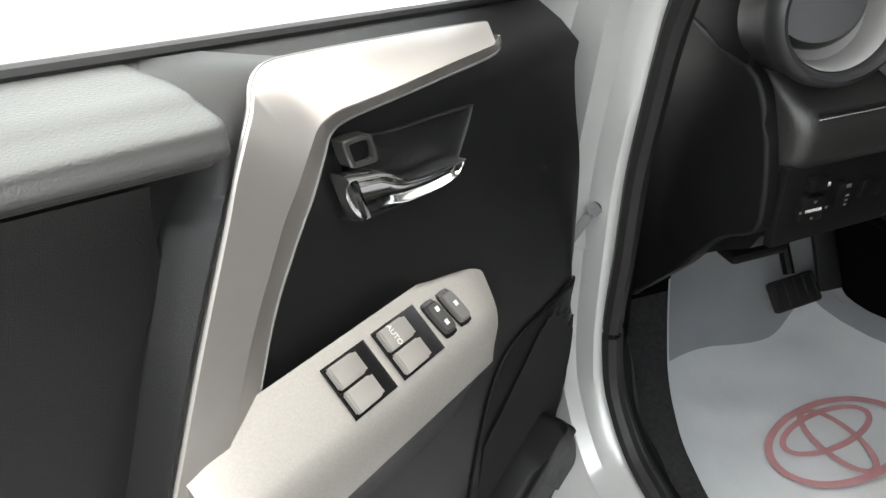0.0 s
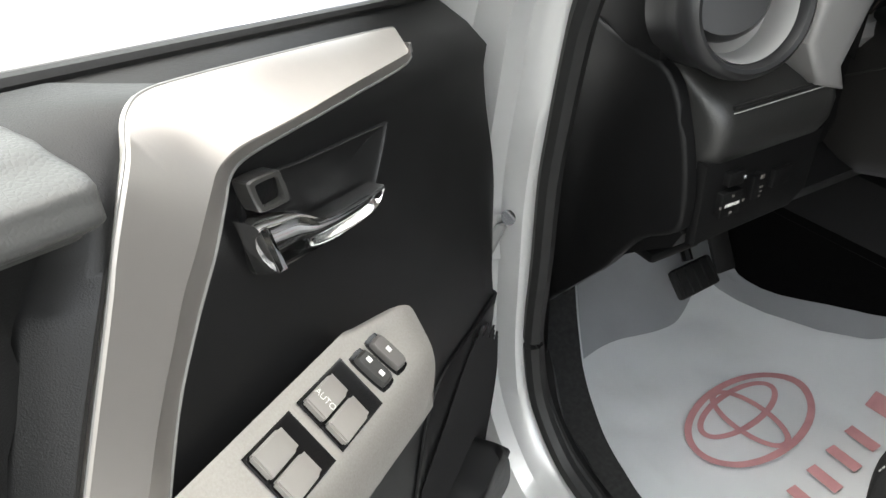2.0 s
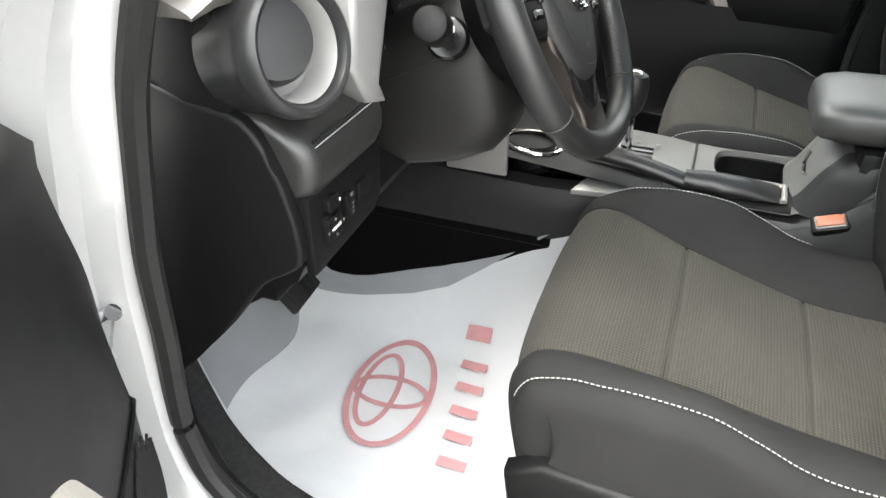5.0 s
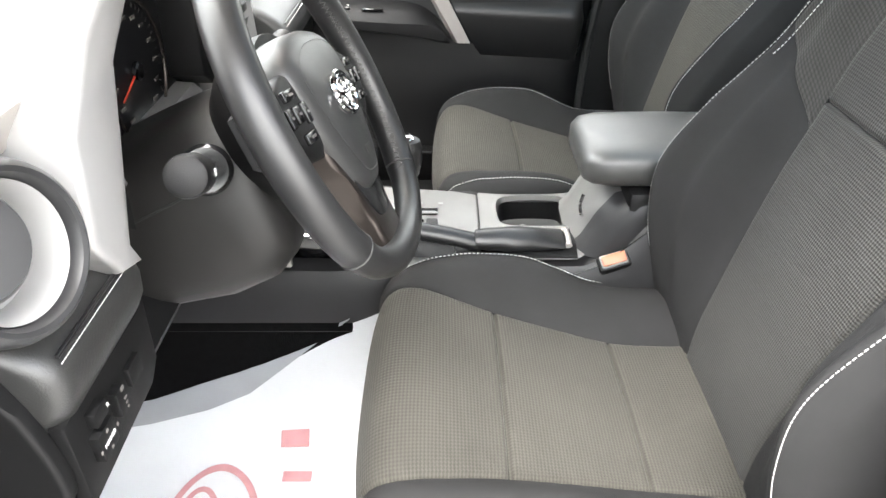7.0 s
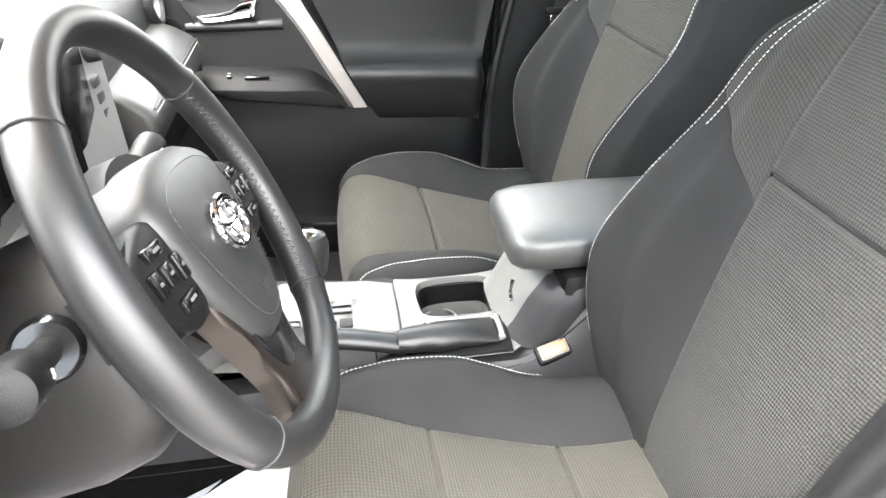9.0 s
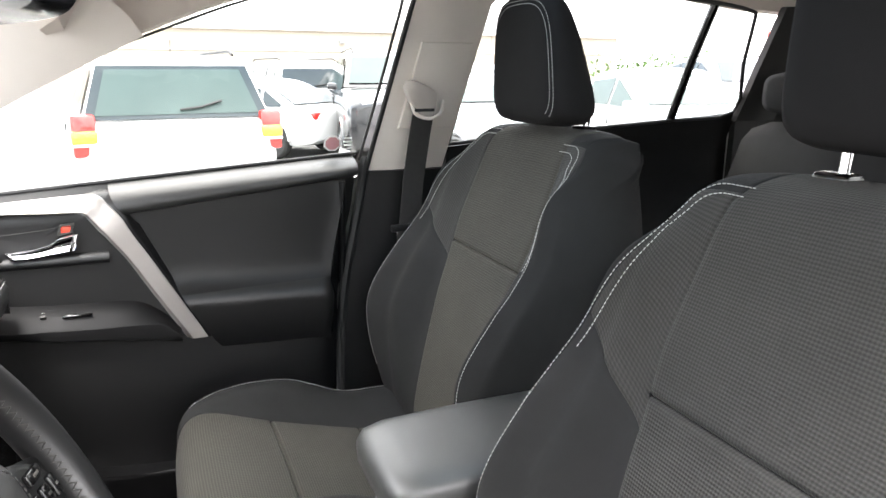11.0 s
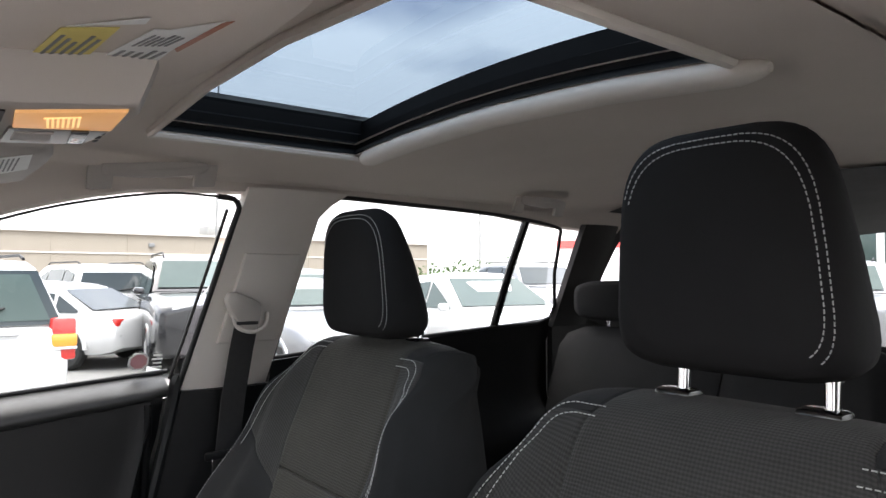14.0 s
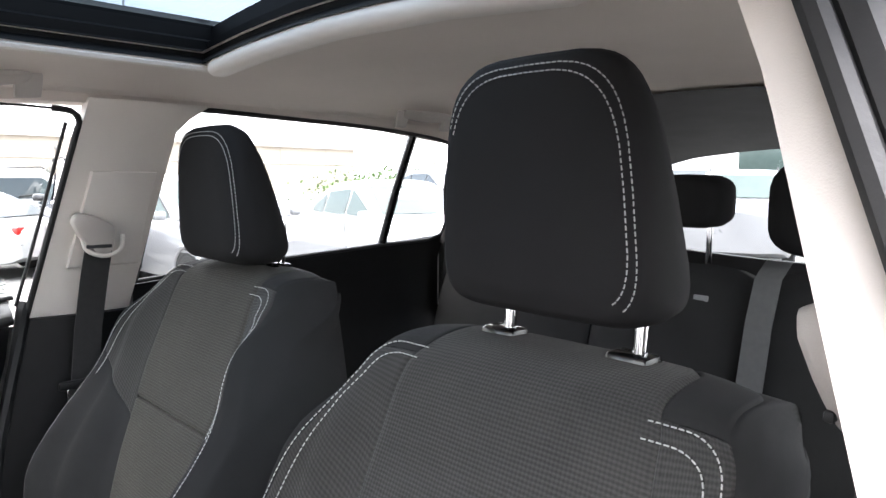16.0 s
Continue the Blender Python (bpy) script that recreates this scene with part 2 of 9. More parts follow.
GREYPRINT = mat("grey print", (0.22, 0.22, 0.22), 0.6, 0, 60, 0.1)
DARKSCREEN = mat("dark gauge face", (0.006, 0.006, 0.007), 0.3, 0, 20, 0.2)
CLEAR = glass("clear window glass", (0.90, 0.93, 0.92))
SIDEGLASS = glass("green-tinted side glass", (0.60, 0.63, 0.62))
TINTED = glass("tinted roof glass", (0.09, 0.118, 0.142), 0.01, 0.2)
DARKSILVER = mat("dark satin metal", (0.062, 0.053, 0.048), 0.34, 0.85, 40, 0.1)
FRAMEBLACK = mat("matt black frame", (0.004, 0.004, 0.0045), 0.6, 0, 20, 0.2, spec=0.12)
DARKBEZEL = mat("dark grey plastic", (0.045, 0.044, 0.042), 0.4, 0.1, 60, 0.15, 0.1, 1200)
MIRROR = mat("mirror", (0.85, 0.86, 0.87), 0.02, 1.0)
LAMP = bpy.data.materials.new("warm map lamp lens")
LAMP.use_nodes = True
lb = LAMP.node_tree.nodes["Principled BSDF"]
lb.inputs["Base Color"].default_value = (0.80, 0.48, 0.24, 1)
lb.inputs["Emission Color"].default_value = (1.0, 0.45, 0.10, 1)
lb.inputs["Emission Strength"].default_value = 0.10
LAMPCORE = bpy.data.materials.new("bright map lamp core")
LAMPCORE.use_nodes = True
lb = LAMPCORE.node_tree.nodes["Principled BSDF"]
lb.inputs["Base Color"].default_value = (0.9, 0.72, 0.35, 1)
lb.inputs["Emission Color"].default_value = (1.0, 0.70, 0.28, 1)
lb.inputs["Emission Strength"].default_value = 0.22


# ---- mesh helpers ----
def finish(name, bm, material, parent=None, label="", smooth=True, angle=40):
    me = bpy.data.meshes.new(name)
    up = parent
    while up:
        bmesh.ops.translate(bm, vec=-up.location, verts=bm.verts)
        up = up.parent
    bmesh.ops.recalc_face_normals(bm, faces=bm.faces)
    bm.to_mesh(me)
    bm.free()
    me.materials.append(material)
    ob = new(name, me)
    if smooth:
        me.polygons.foreach_set("use_smooth", [True] * len(me.polygons))
        me.set_sharp_from_angle(angle=radians(angle))
    if parent:
        ob.parent = parent
    if label:
        ob["label"] = label
    return ob


def part(name, bm, material, parent, label="", **k):
    return finish(name, bm, material, parent, label, **k)


def thing(name, at, label, category, group="", kind=""):
    ob = new(name)
    ob.empty_display_size = 0.1
    ob.location = at
    return tagged(ob, label, category, group, kind)


def solo(name, bm, material, label, category, kind="", group="", **k):
    return tagged(finish(name, bm, material, **k), label, category, group, kind)


def box(bm, c, s, bev=0.0, m=None, seg=2):
    """A bevelled block at centre c of size s, put through the matrix m."""
    r = bmesh.ops.create_cube(bm, size=1.0, matrix=Matrix.Translation(c) @ Matrix.Diagonal((*s, 1)))
    vs = r["verts"]
    if bev:
        es = {e for v in vs for e in v.link_edges}
        g = bmesh.ops.bevel(bm, geom=list(es), offset=bev, segments=seg, affect="EDGES", profile=0.5)
        vs = list({v for v in g["verts"]} | {v for v in vs if v.is_valid})
    if m is not None:
        bmesh.ops.transform(bm, matrix=m, verts=[v for v in vs if v.is_valid])
    return bm


def boxbm(c, s, bev=0.0, m=None, seg=2):
    return box(bmesh.new(), c, s, bev, m, seg)


def curve(pts, n=8, closed=False):
    """A smooth line through the points."""
    P = [Vector(p) for p in pts]
    out = []
    k = len(P)
    for i in range(k if closed else k - 1):
        a, b, c, d = (P[(i - 1) % k] if closed or i else P[0], P[i], P[(i + 1) % k], P[(i + 2) % k] if closed or i + 2 < k else P[-1])
        for j in range(n):
            t = j / n
            out.append(0.5 * (2 * b + (c - a) * t + (2 * a - 5 * b + 4 * c - d) * t * t + (3 * b - a - 3 * c + d) * t ** 3))
    if not closed:
        out.append(P[-1])
    return out


def curve2(pts, n):
    return [(p.x, p.y) for p in curve([(a, b, 0) for a, b in pts], n)]


def smooth(x, pts):
    """A soft line through (x, y) pairs."""
    if x <= pts[0][0]:
        return pts[0][1]
    for (a, p), (b, q) in zip(pts, pts[1:]):
        if x <= b:
            t = (x - a) / (b - a)
            t = t * t * (3 - 2 * t)
            return p + (q - p) * t
    return pts[-1][1]


def flow(x, pts):
    """A smooth line through (x, y) pairs that keeps its slope from knot to knot."""
    if x <= pts[0][0]:
        return pts[0][1]
    n = len(pts)
    for i in range(n - 1):
        (a, p), (b, q) = pts[i], pts[i + 1]
        if x <= b:
            lo, hi = pts[max(i - 1, 0)], pts[min(i + 2, n - 1)]
            m0 = (q - lo[1]) / (b - lo[0]) if i else 0.0
            m1 = (hi[1] - p) / (hi[0] - a) if i + 2 < n else 0.0
            d = b - a
            t = (x - a) / d
            return p * (1 + 2 * t) * (1 - t) ** 2 + m0 * d * t * (1 - t) ** 2 + q * t * t * (3 - 2 * t) + m1 * d * t * t * (t - 1)
    return pts[-1][1]


def skin(bm, loops, ring=True, close=False, caps=True):
    """Faces between loops of equally many points."""
    rows = [[bm.verts.new(p) for p in l] for l in loops]
    n = len(rows[0])
    for a in range(len(rows) if close else len(rows) - 1):
        r0, r1 = rows[a], rows[(a + 1) % len(rows)]
        for i in range(n if ring else n - 1):
            bm.faces.new((r0[i], r0[(i + 1) % n], r1[(i + 1) % n], r1[i]))
    if caps and ring and not close:
        bm.faces.new(rows[0][::-1])
        bm.faces.new(rows[-1])
    return bm


def tube(pts, r, sides=10, closed=False, flat=1.0, bm=None, caps=True):
    """A tube along the points; r may be a function of 0..1."""
    bm = bm or bmesh.new()
    P = [Vector(p) for p in pts]
    loops, up = [], Vector((0, 0, 1))
    k = len(P)
    for i, p in enumerate(P):
        d = (P[(i + 1) % k] - P[(i - 1) % k]) if closed else (P[min(i + 1, k - 1)] - P[max(i - 1, 0)])
        d.normalize()
        a = d.cross(up)
        if a.length < 1e-3:
            a = d.cross(Vector((0, 1, 0)))
        a.normalize()
        b = a.cross(d)
        rr = r(i / max(k - 1, 1)) if callable(r) else r
        loops.append([p + rr * (math.cos(t) * a + flat * math.sin(t) * b) for t in (2 * math.pi * j / sides for j in range(sides))])
    return skin(bm, loops, True, closed, caps)


def plate(poly, to, depth, bev=0.0, seg=2):
    """A flat-sided slab: a 2D outline, set by to(u, v, w), from w = 0 to depth, with rounded rims."""
    bm = bmesh.new()
    lo = [bm.verts.new((p[0], p[1], 0)) for p in poly]
    f = bm.faces.new(lo)
    r = bmesh.ops.extrude_face_region(bm, geom=[f])
    top = [v for v in r["geom"] if isinstance(v, bmesh.types.BMVert)]
    for v in top:
        v.co.z = depth
    if bev:
        es = [e for e in bm.edges if all(v in top for v in e.verts)]
        bmesh.ops.bevel(bm, geom=es, offset=bev, segments=seg, affect="EDGES", profile=0.5)
    for v in bm.verts:
        v.co = to(*v.co)
    return bm


def disc(c, n, r0, h, prof=((1, 0), (1, 1)), sides=32, squash=1.0, spin=0.0):
    """A turned form about the axis n: prof are (radius share, height share)."""
    bm = bmesh.new()
    n = Vector(n).normalized()
    a = n.orthogonal().normalized()
    ref = Vector((1, 0, 0))
    a = (ref - n * ref.dot(n))
    a = a.normalized() if a.length > 1e-3 else n.orthogonal().normalized()
    b = n.cross(a)
    loops = []
    for pr, ph in prof:
        loops.append([Vector(c) + n * (h * ph) + r0 * pr * (math.cos(t + spin) * a + squash * math.sin(t + spin) * b) for t in (2 * math.pi * j / sides for j in range(sides))])
    return skin(bm, loops)


def stitching(name, pts, parent, step=0.0065, gap=0.4, r=0.0007, label="white thread seam", thread=None):
    """A row of short raised stitches along a line."""
    P = [Vector(p) for p in pts]
    bm = bmesh.new()
    seg, run = [], 0.0
    for a, b in zip(P, P[1:]):
        seg.append((run, (b - a).length, a, b))
        run += (b - a).length

    def at(s):
        for s0, l, a, b in seg:
            if s <= s0 + l:
                return a + (b - a) * ((s - s0) / max(l, 1e-9))
        return P[-1]
    s = 0.0
    while s + step < run:
        tube([at(s), at(s + step * (1 - gap) / 2), at(s + step * (1 - gap))], r, 5, bm=bm)
        s += step
    return part(name, bm, thread or THREAD, parent, label)


# ---- car shell ----
def roof_z(x, y):
    """The headliner's height."""
    drop = 0.0
    if y > 0.45:
        drop += 0.35 * (y - 0.45) ** 2 * 2.2
    if y < -0.9:
        drop += 0.10 * (y + 0.9) ** 2
    return 1.672 - 0.16 * x * x - 0.9 * max(abs(x) - 0.42, 0) ** 2 * 1.6 - drop


def side_x(z):
    """How far out the side glass stands at a height."""
    return 0.72 - 0.44 * (z - 1.24)


SUN_X0, SUN_X1, SUN_Y0, SUN_Y1 = -0.35, 0.335, 0.012, 0.345


def headliner():
    bm = bmesh.new()
    xs = sorted(set([SUN_X0, SUN_X1] + [i * 0.04 - 0.5 for i in range(26)] + [0.502, -0.502]))
    ys = sorted(set([SUN_Y0, SUN_Y1] + [0.78 - i * 0.05 for i in range(44)]))
    grid = {}
    for lift in (0.0, 0.02):
        for x in xs:
            for y in ys:
                grid[x, y, lift] = bm.verts.new((x, y, roof_z(x, y) + lift))
    hole = lambda x, y: SUN_X0 - 1e-4 < x < SUN_X1 - 1e-4 and SUN_Y0 - 1e-4 < y < SUN_Y1 - 1e-4
    for x0, x1 in zip(xs, xs[1:]):
        for y0, y1 in zip(ys, ys[1:]):
            if hole(x0, y0):
                continue
            for lift in (0.0, 0.02):
                bm.faces.new([grid[a, b, lift] for a, b in ((x0, y0), (x1, y0), (x1, y1), (x0, y1))])
    return solo("ceiling", bm, LINER, "grey-beige cloth headliner with a sunroof opening", "ceiling", "structure")


headliner()


def roof_skin():
    """The outer roof sheet above the headliner, round the sunroof."""
    bm = bmesh.new()
    for x0, x1, y0, y1 in ((-0.70, 0.70, 0.40, 0.85), (-0.70, 0.70, -1.9, -0.06), (-0.70, SUN_X0 - 0.03, -0.06, 0.40), (SUN_X1 + 0.03, 0.70, -0.06, 0.40)):
        n = 6
        for i in range(n):
            for j in range(n):
                q = []
                for a, b in ((i, j), (i + 1, j), (i + 1, j + 1), (i, j + 1)):
                    x, y = x0 + (x1 - x0) * a / n, y0 + (y1 - y0) * b / n
                    q.append(bm.verts.new((x, y, roof_z(x * 0.85, y) + 0.075)))
                bm.faces.new(q)
    bmesh.ops.remove_doubles(bm, verts=bm.verts, dist=0.0005)
    return solo("roof", bm, PAINT, "silver painted steel car roof", "roof", "structure")


roof_skin()


def sunroof():
    t = thing("sunroof", (0, 0.18, 1.66), "tinted glass sunroof in a black frame, shade rolled back", "sunroof")
    z0, z1 = 1.655, 1.725
    ys, xs = (SUN_Y0, SUN_Y1), (SUN_X0, SUN_X1)
    for name, pts in (("frame_side", [(xs[1], ys[0]), (xs[1], ys[1])]), ("frame_side", [(xs[0], ys[1]), (xs[0], ys[0])]), ("frame_rear", [(xs[0], ys[0]), (xs[1], ys[0])]), ("frame_front", [(xs[1], ys[1]), (xs[0], ys[1])])):
        (ax, ay), (bx, by) = pts
        d = Vector((bx - ax, by - ay, 0)).normalized()
        n = Vector((d.y, -d.x, 0))
        bm = bmesh.new()
        prof = [(0.000, z0 + 0.001), (0.004, z0 + 0.006), (0.010, z0 + 0.012), (0.008, z0 + 0.022), (0.020, z0 + 0.026), (0.018, z0 + 0.040), (0.034, z0 + 0.046), (0.034, z1), (0.05, z1), (0.05, z0 + 0.03)]
        loops = []
        for k in range(13):
            f = -0.12 + 1.24 * k / 12
            p = Vector((ax, ay, 0)) + (Vector((bx, by, 0)) - Vector((ax, ay, 0))) * f
            dz = roof_z(p.x, p.y) - roof_z(0.33, 0.1)
            loops.append([p + n * (-0.002 + u) + Vector((0, 0, z + dz)) for u, z in prof])
        skin(bm, loops)
        part(name, bm, FRAMEBLACK, t, "stepped black frame channel")
    bm = bmesh.new()
    rows = []
    for i in range(9):
        x = SUN_X0 - 0.04 + (SUN_X1 - SUN_X0 + 0.08) * i / 8
        rows.append([Vector((x, y, 1.741 + roof_z(x, 0.15) - 1.672)) for y in (SUN_Y0 - 0.05, 0.18, SUN_Y1 + 0.05)])
    skin(bm, rows, ring=False)
    part("pane", bm, TINTED, t, "grey tinted glass pane")
    # rolled shade along the rear edge, and the lighter rim round the opening
    pts = [(x, -0.006, roof_z(x, 0.0) - 0.007) for x in (-0.385, -0.375, -0.355, -0.2, 0.0, 0.2, 0.31, 0.328, 0.335)]
    part("shade_roll", tube(pts, lambda f: (0.006, 0.013, 0.019, 0.02, 0.02, 0.02, 0.019, 0.013, 0.006)[round(f * 8)], 14, flat=0.8), TRIM, t, "pale grey rolled sunshade")
    part("shade_fold", tube([(x, -0.030, roof_z(x, -0.03) - 0.004) for x in (-0.36, -0.34, -0.2, 0.0, 0.2, 0.31, 0.325)], lambda f: 0.004 + 0.008 * math.sin(math.pi * min(1, f * 1.02)), 12, flat=0.7), LINER, t, "soft fold behind the rolled shade")
    rim = [(SUN_X1 + 0.006, y, roof_z(SUN_X1, y) - 0.003) for y in (0.0, 0.1, 0.2, 0.3, 0.35)]
    part("rim_side", tube(rim, 0.007, 8), TRIM, t)
    rim = [(x, SUN_Y1 + 0.004, roof_z(x, SUN_Y1) - 0.002) for x in (0.335, 0.1, -0.1, -0.35)]
    part("rim_front", tube(rim, 0.007, 8), LINER, t)
    rim = [(SUN_X0 - 0.006, y, roof_z(SUN_X0, y) - 0.003) for y in (0.0, 0.1, 0.2, 0.3, 0.35)]
    part("rim_side", tube(rim, 0.007, 8), TRIM, t)


sunroof()


def band(rows, thick=0.02):
    """A shell from rows of points, with a second skin set outward by thick in x."""
    bm = bmesh.new()
    skin(bm, rows, ring=False)
    s = 1 if rows[0][0][0] > 0 else -1
    skin(bm, [[Vector(p) + Vector((s * thick, 0, 0)) for p in r] for r in rows], ring=False)
    rim = [r[0] for r in rows] + list(rows[-1])[1:] + [r[-1] for r in rows[::-1]][1:] + list(rows[0])[::-1][1:-1]
    a = [bm.verts.new(p) for p in rim]
    b = [bm.verts.new(Vector(p) + Vector((s * thick, 0, 0))) for p in rim]
    for i in range(len(rim)):
        j = (i + 1) % len(rim)
        bm.faces.new((a[i], a[j], b[j], b[i]))
    bmesh.ops.remove_doubles(bm, verts=bm.verts, dist=0.0004)
    return bm


# glass outlines of the side windows, y and z, the same on both sides
FRONT_TOP = [(0.131, 1.592), (0.24, 1.596), (0.31, 1.588), (0.40, 1.570), (0.48, 1.547), (0.61, 1.498), (0.74, 1.447), (0.88, 1.375), (1.02, 1.285), (1.10, 1.225)]
REAR_TOP = [(-0.060, 1.606), (-0.25, 1.603), (-0.45, 1.598), (-0.63, 1.588), (-0.755, 1.573)]


def cant_rail(s):
    """Trim between the side windows and the headliner."""
    rows = []
    line = curve([(0, 1.10, 1.232), (0, 1.02, 1.292), (0, 0.88, 1.382), (0, 0.74, 1.453), (0, 0.61, 1.504), (0, 0.48, 1.553), (0, 0.31, 1.594), (0, 0.13, 1.604), (0, -0.06, 1.610), (0, -0.45, 1.604), (0, -0.76, 1.578), (0, -1.1, 1.565), (0, -1.5, 1.53), (0, -1.7, 1.50)], 3)
    for p in line:
        y, z = p.y, p.z
        x = side_x(z)
        zt = min(roof_z(0.50, min(y, 0.72)), z + 0.10)
        top_x = 0.50 if y < 0.75 else x - 0.05
        if y > 0.72:
            zt = z + 0.055
        mid = ((x * 0.62 + top_x * 0.38) , y, z + (zt - z) * 0.72)
        rows.append([Vector((s * q[0], q[1], q[2])) for q in ((x + 0.03, y, z - 0.004), (x, y, z), (x - 0.012, y, z + 0.02), mid, (top_x, y, zt + 0.004))])
    bm = bmesh.new()
    skin(bm, rows, ring=False)
    return solo("trim_cant_rail", bm, LINER if s > 0 else LINER, "cloth-covered roof rail trim above the windows", "trim", "structure")


cant_rail(1)
cant_rail(-1)


def grid_trim(name, f, nu, nv, material, label, thick=0.02, cat="trim"):
    rows = [[Vector(f(i / nu, j / nv)) for j in range(nv + 1)] for i in range(nu + 1)]
    return solo(name, band(rows, thick), material, label, cat, "structure")


def b_pillar(s):
    def upper(u, v):
        z = 1.212 + (1.612 - 1.212) * v
        k = (z - 1.25) / 0.34
        # on the driver's side the cover stands deeper and wider towards the belt anchor
        deep = min(1.0, max(0.0, (1.53 - z) / 0.20)) if s < 0 else 0.0
        yf = 0.177 - 0.058 * k + 0.016 * deep
        yr = 0.000 - 0.045 * k
        if v > 0.9:
            yr -= 0.05 * (v - 0.9) / 0.1
        y = yf + (yr - yf) * u
        bow = 0.010 * math.sin(math.pi * u)
        return (s * (side_x(z) - 0.014 - bow - 0.017 * deep), y, z)
    grid_trim("trim_b_pillar_upper", upper, 12, 16, TRIM, "pale grey plastic cover of the door pillar", 0.034)

    def lower(u, v):
        z = 0.50 + (1.216 - 0.50) * v
        yf, yr = 0.262 + 0.01 * (1 - v), -0.04
        if s > 0:
            yf = 0.184 + 0.22 * (1.216 - z) if z > 0.90 else 0.2535 + 0.03 * (0.90 - z)
        y = yf + (yr - yf) * u
        bow = 0.02 * math.sin(math.pi * u)
        return (s * (0.705 - bow), y, z)
    grid_trim("trim_b_pillar_lower", lower, 10, 12, PLASTIC, "black plastic lower pillar cover")
    # raised shield plate for the belt slide
    y0, y1, z0, z1 = 0.128, 0.002, 1.31, 1.488
    bm = plate([(y0 + 0.002, z0), (y1 - 0.0, z0 - 0.0), (y1 - 0.012, z1), (y0 - 0.024, z1)], lambda u, v, w: Vector((s * (side_x(v) - 0.020 - w), u, v)), 0.011, 0.004)
    tagged(finish("trim_belt_slide", bm, TRIM), "pale grey raised belt slide cover", "trim", kind="structure")


b_pillar(1)
b_pillar(-1)


def rubber(name, pts, r, label, material=None):
    return solo(name, tube(pts, r, 8), material or RUBBER, label, "seal", "structure")


def side_frames(s):
    # window seals
    top = [(s * (side_x(z) - 0.002), y, z) for y, z in FRONT_TOP]
    rear = [(s * (side_x(z) - 0.004), y, z) for y, z in ((0.205, 1.245), (0.185, 1.33), (0.160, 1.45), (0.138, 1.545), (0.131, 1.575))]
    line = curve(rear, 3)[:-1] + [Vector((s * (side_x(1.59) - 0.002), 0.150, 1.592))] + curve(top[1:], 3)
    if s > 0:
        edge = [(0.177 - 0.058 * (z - 1.25) / 0.34 + 0.005, z) for z in (1.205, 1.25, 1.33, 1.42, 1.50, 1.55, 1.572)]
        run = [(s * (side_x(z) - 0.010), y, z) for y, z in edge] + [(s * (side_x(1.588) - 0.010), 0.140, 1.588), (s * (side_x(1.591) - 0.008), 0.170, 1.591)]
        rubber("window_seal_front", curve(run, 3), 0.0055, "black rubber window seal")
        rubber("window_seal_top", curve([run[-1]] + [(s * (side_x(z) - 0.006), y, z - 0.004) for y, z in FRONT_TOP[1:]], 3), 0.0022, "thin black rubber seal along the roof rail")
        rubber("door_seal_rear", curve([(s * 0.714, 0.266, 0.60), (s * 0.712, 0.262, 0.80), (s * 0.710, 0.254, 0.91), (s * 0.710, 0.244, 0.985), (s * 0.710, 0.226, 1.07), (s * 0.712, 0.208, 1.153), (s * 0.718, 0.194, 1.225), (s * 0.722, 0.188, 1.245)], 3), 0.0115, "thick black rubber door seal")
        for dx, dy in ((0.004, 0.012),):
            rubber("window_channel", [(s * (side_x(z) + dx), y + dy, z) for y, z in ((0.190, 1.24), (0.173, 1.33), (0.152, 1.45), (0.132, 1.57))], 0.0032, "slim black window channel", GLOSSBLACK if dx > 0.02 else RUBBER)
    else:
        rubber("window_seal_front", [(s * (side_x(z) + 0.045), y, z) for y, z in FRONT_TOP], 0.012, "black rubber door opening seal")
    t = [(s * (side_x(z) - 0.003), y, z) for y, z in ((-0.005, 1.268), (-0.018, 1.40), (-0.028, 1.55), (-0.048, 1.592))]
    t += [(s * (side_x(z) - 0.003), y, z) for y, z in REAR_TOP]
    t += [(s * (side_x(z) - 0.003), y, z) for y, z in ((-0.775, 1.55), (-0.80, 1.45), (-0.838, 1.325))]
    t += [(s * (side_x(z) - 0.003), y, z) for y, z in ((-0.64, 1.307), (-0.3, 1.288), (-0.005, 1.268))]
    rubber("window_seal_rear", curve(t, 3), 0.005, "black rubber window seal")
    rubber("window_divider", [(s * (side_x(z) + 0.005), y, z) for y, z in ((-0.638, 1.305), (-0.634, 1.45), (-0.640, 1.592))], 0.011, "black rear window divider bar", GLOSSBLACK)


side_frames(1)
side_frames(-1)


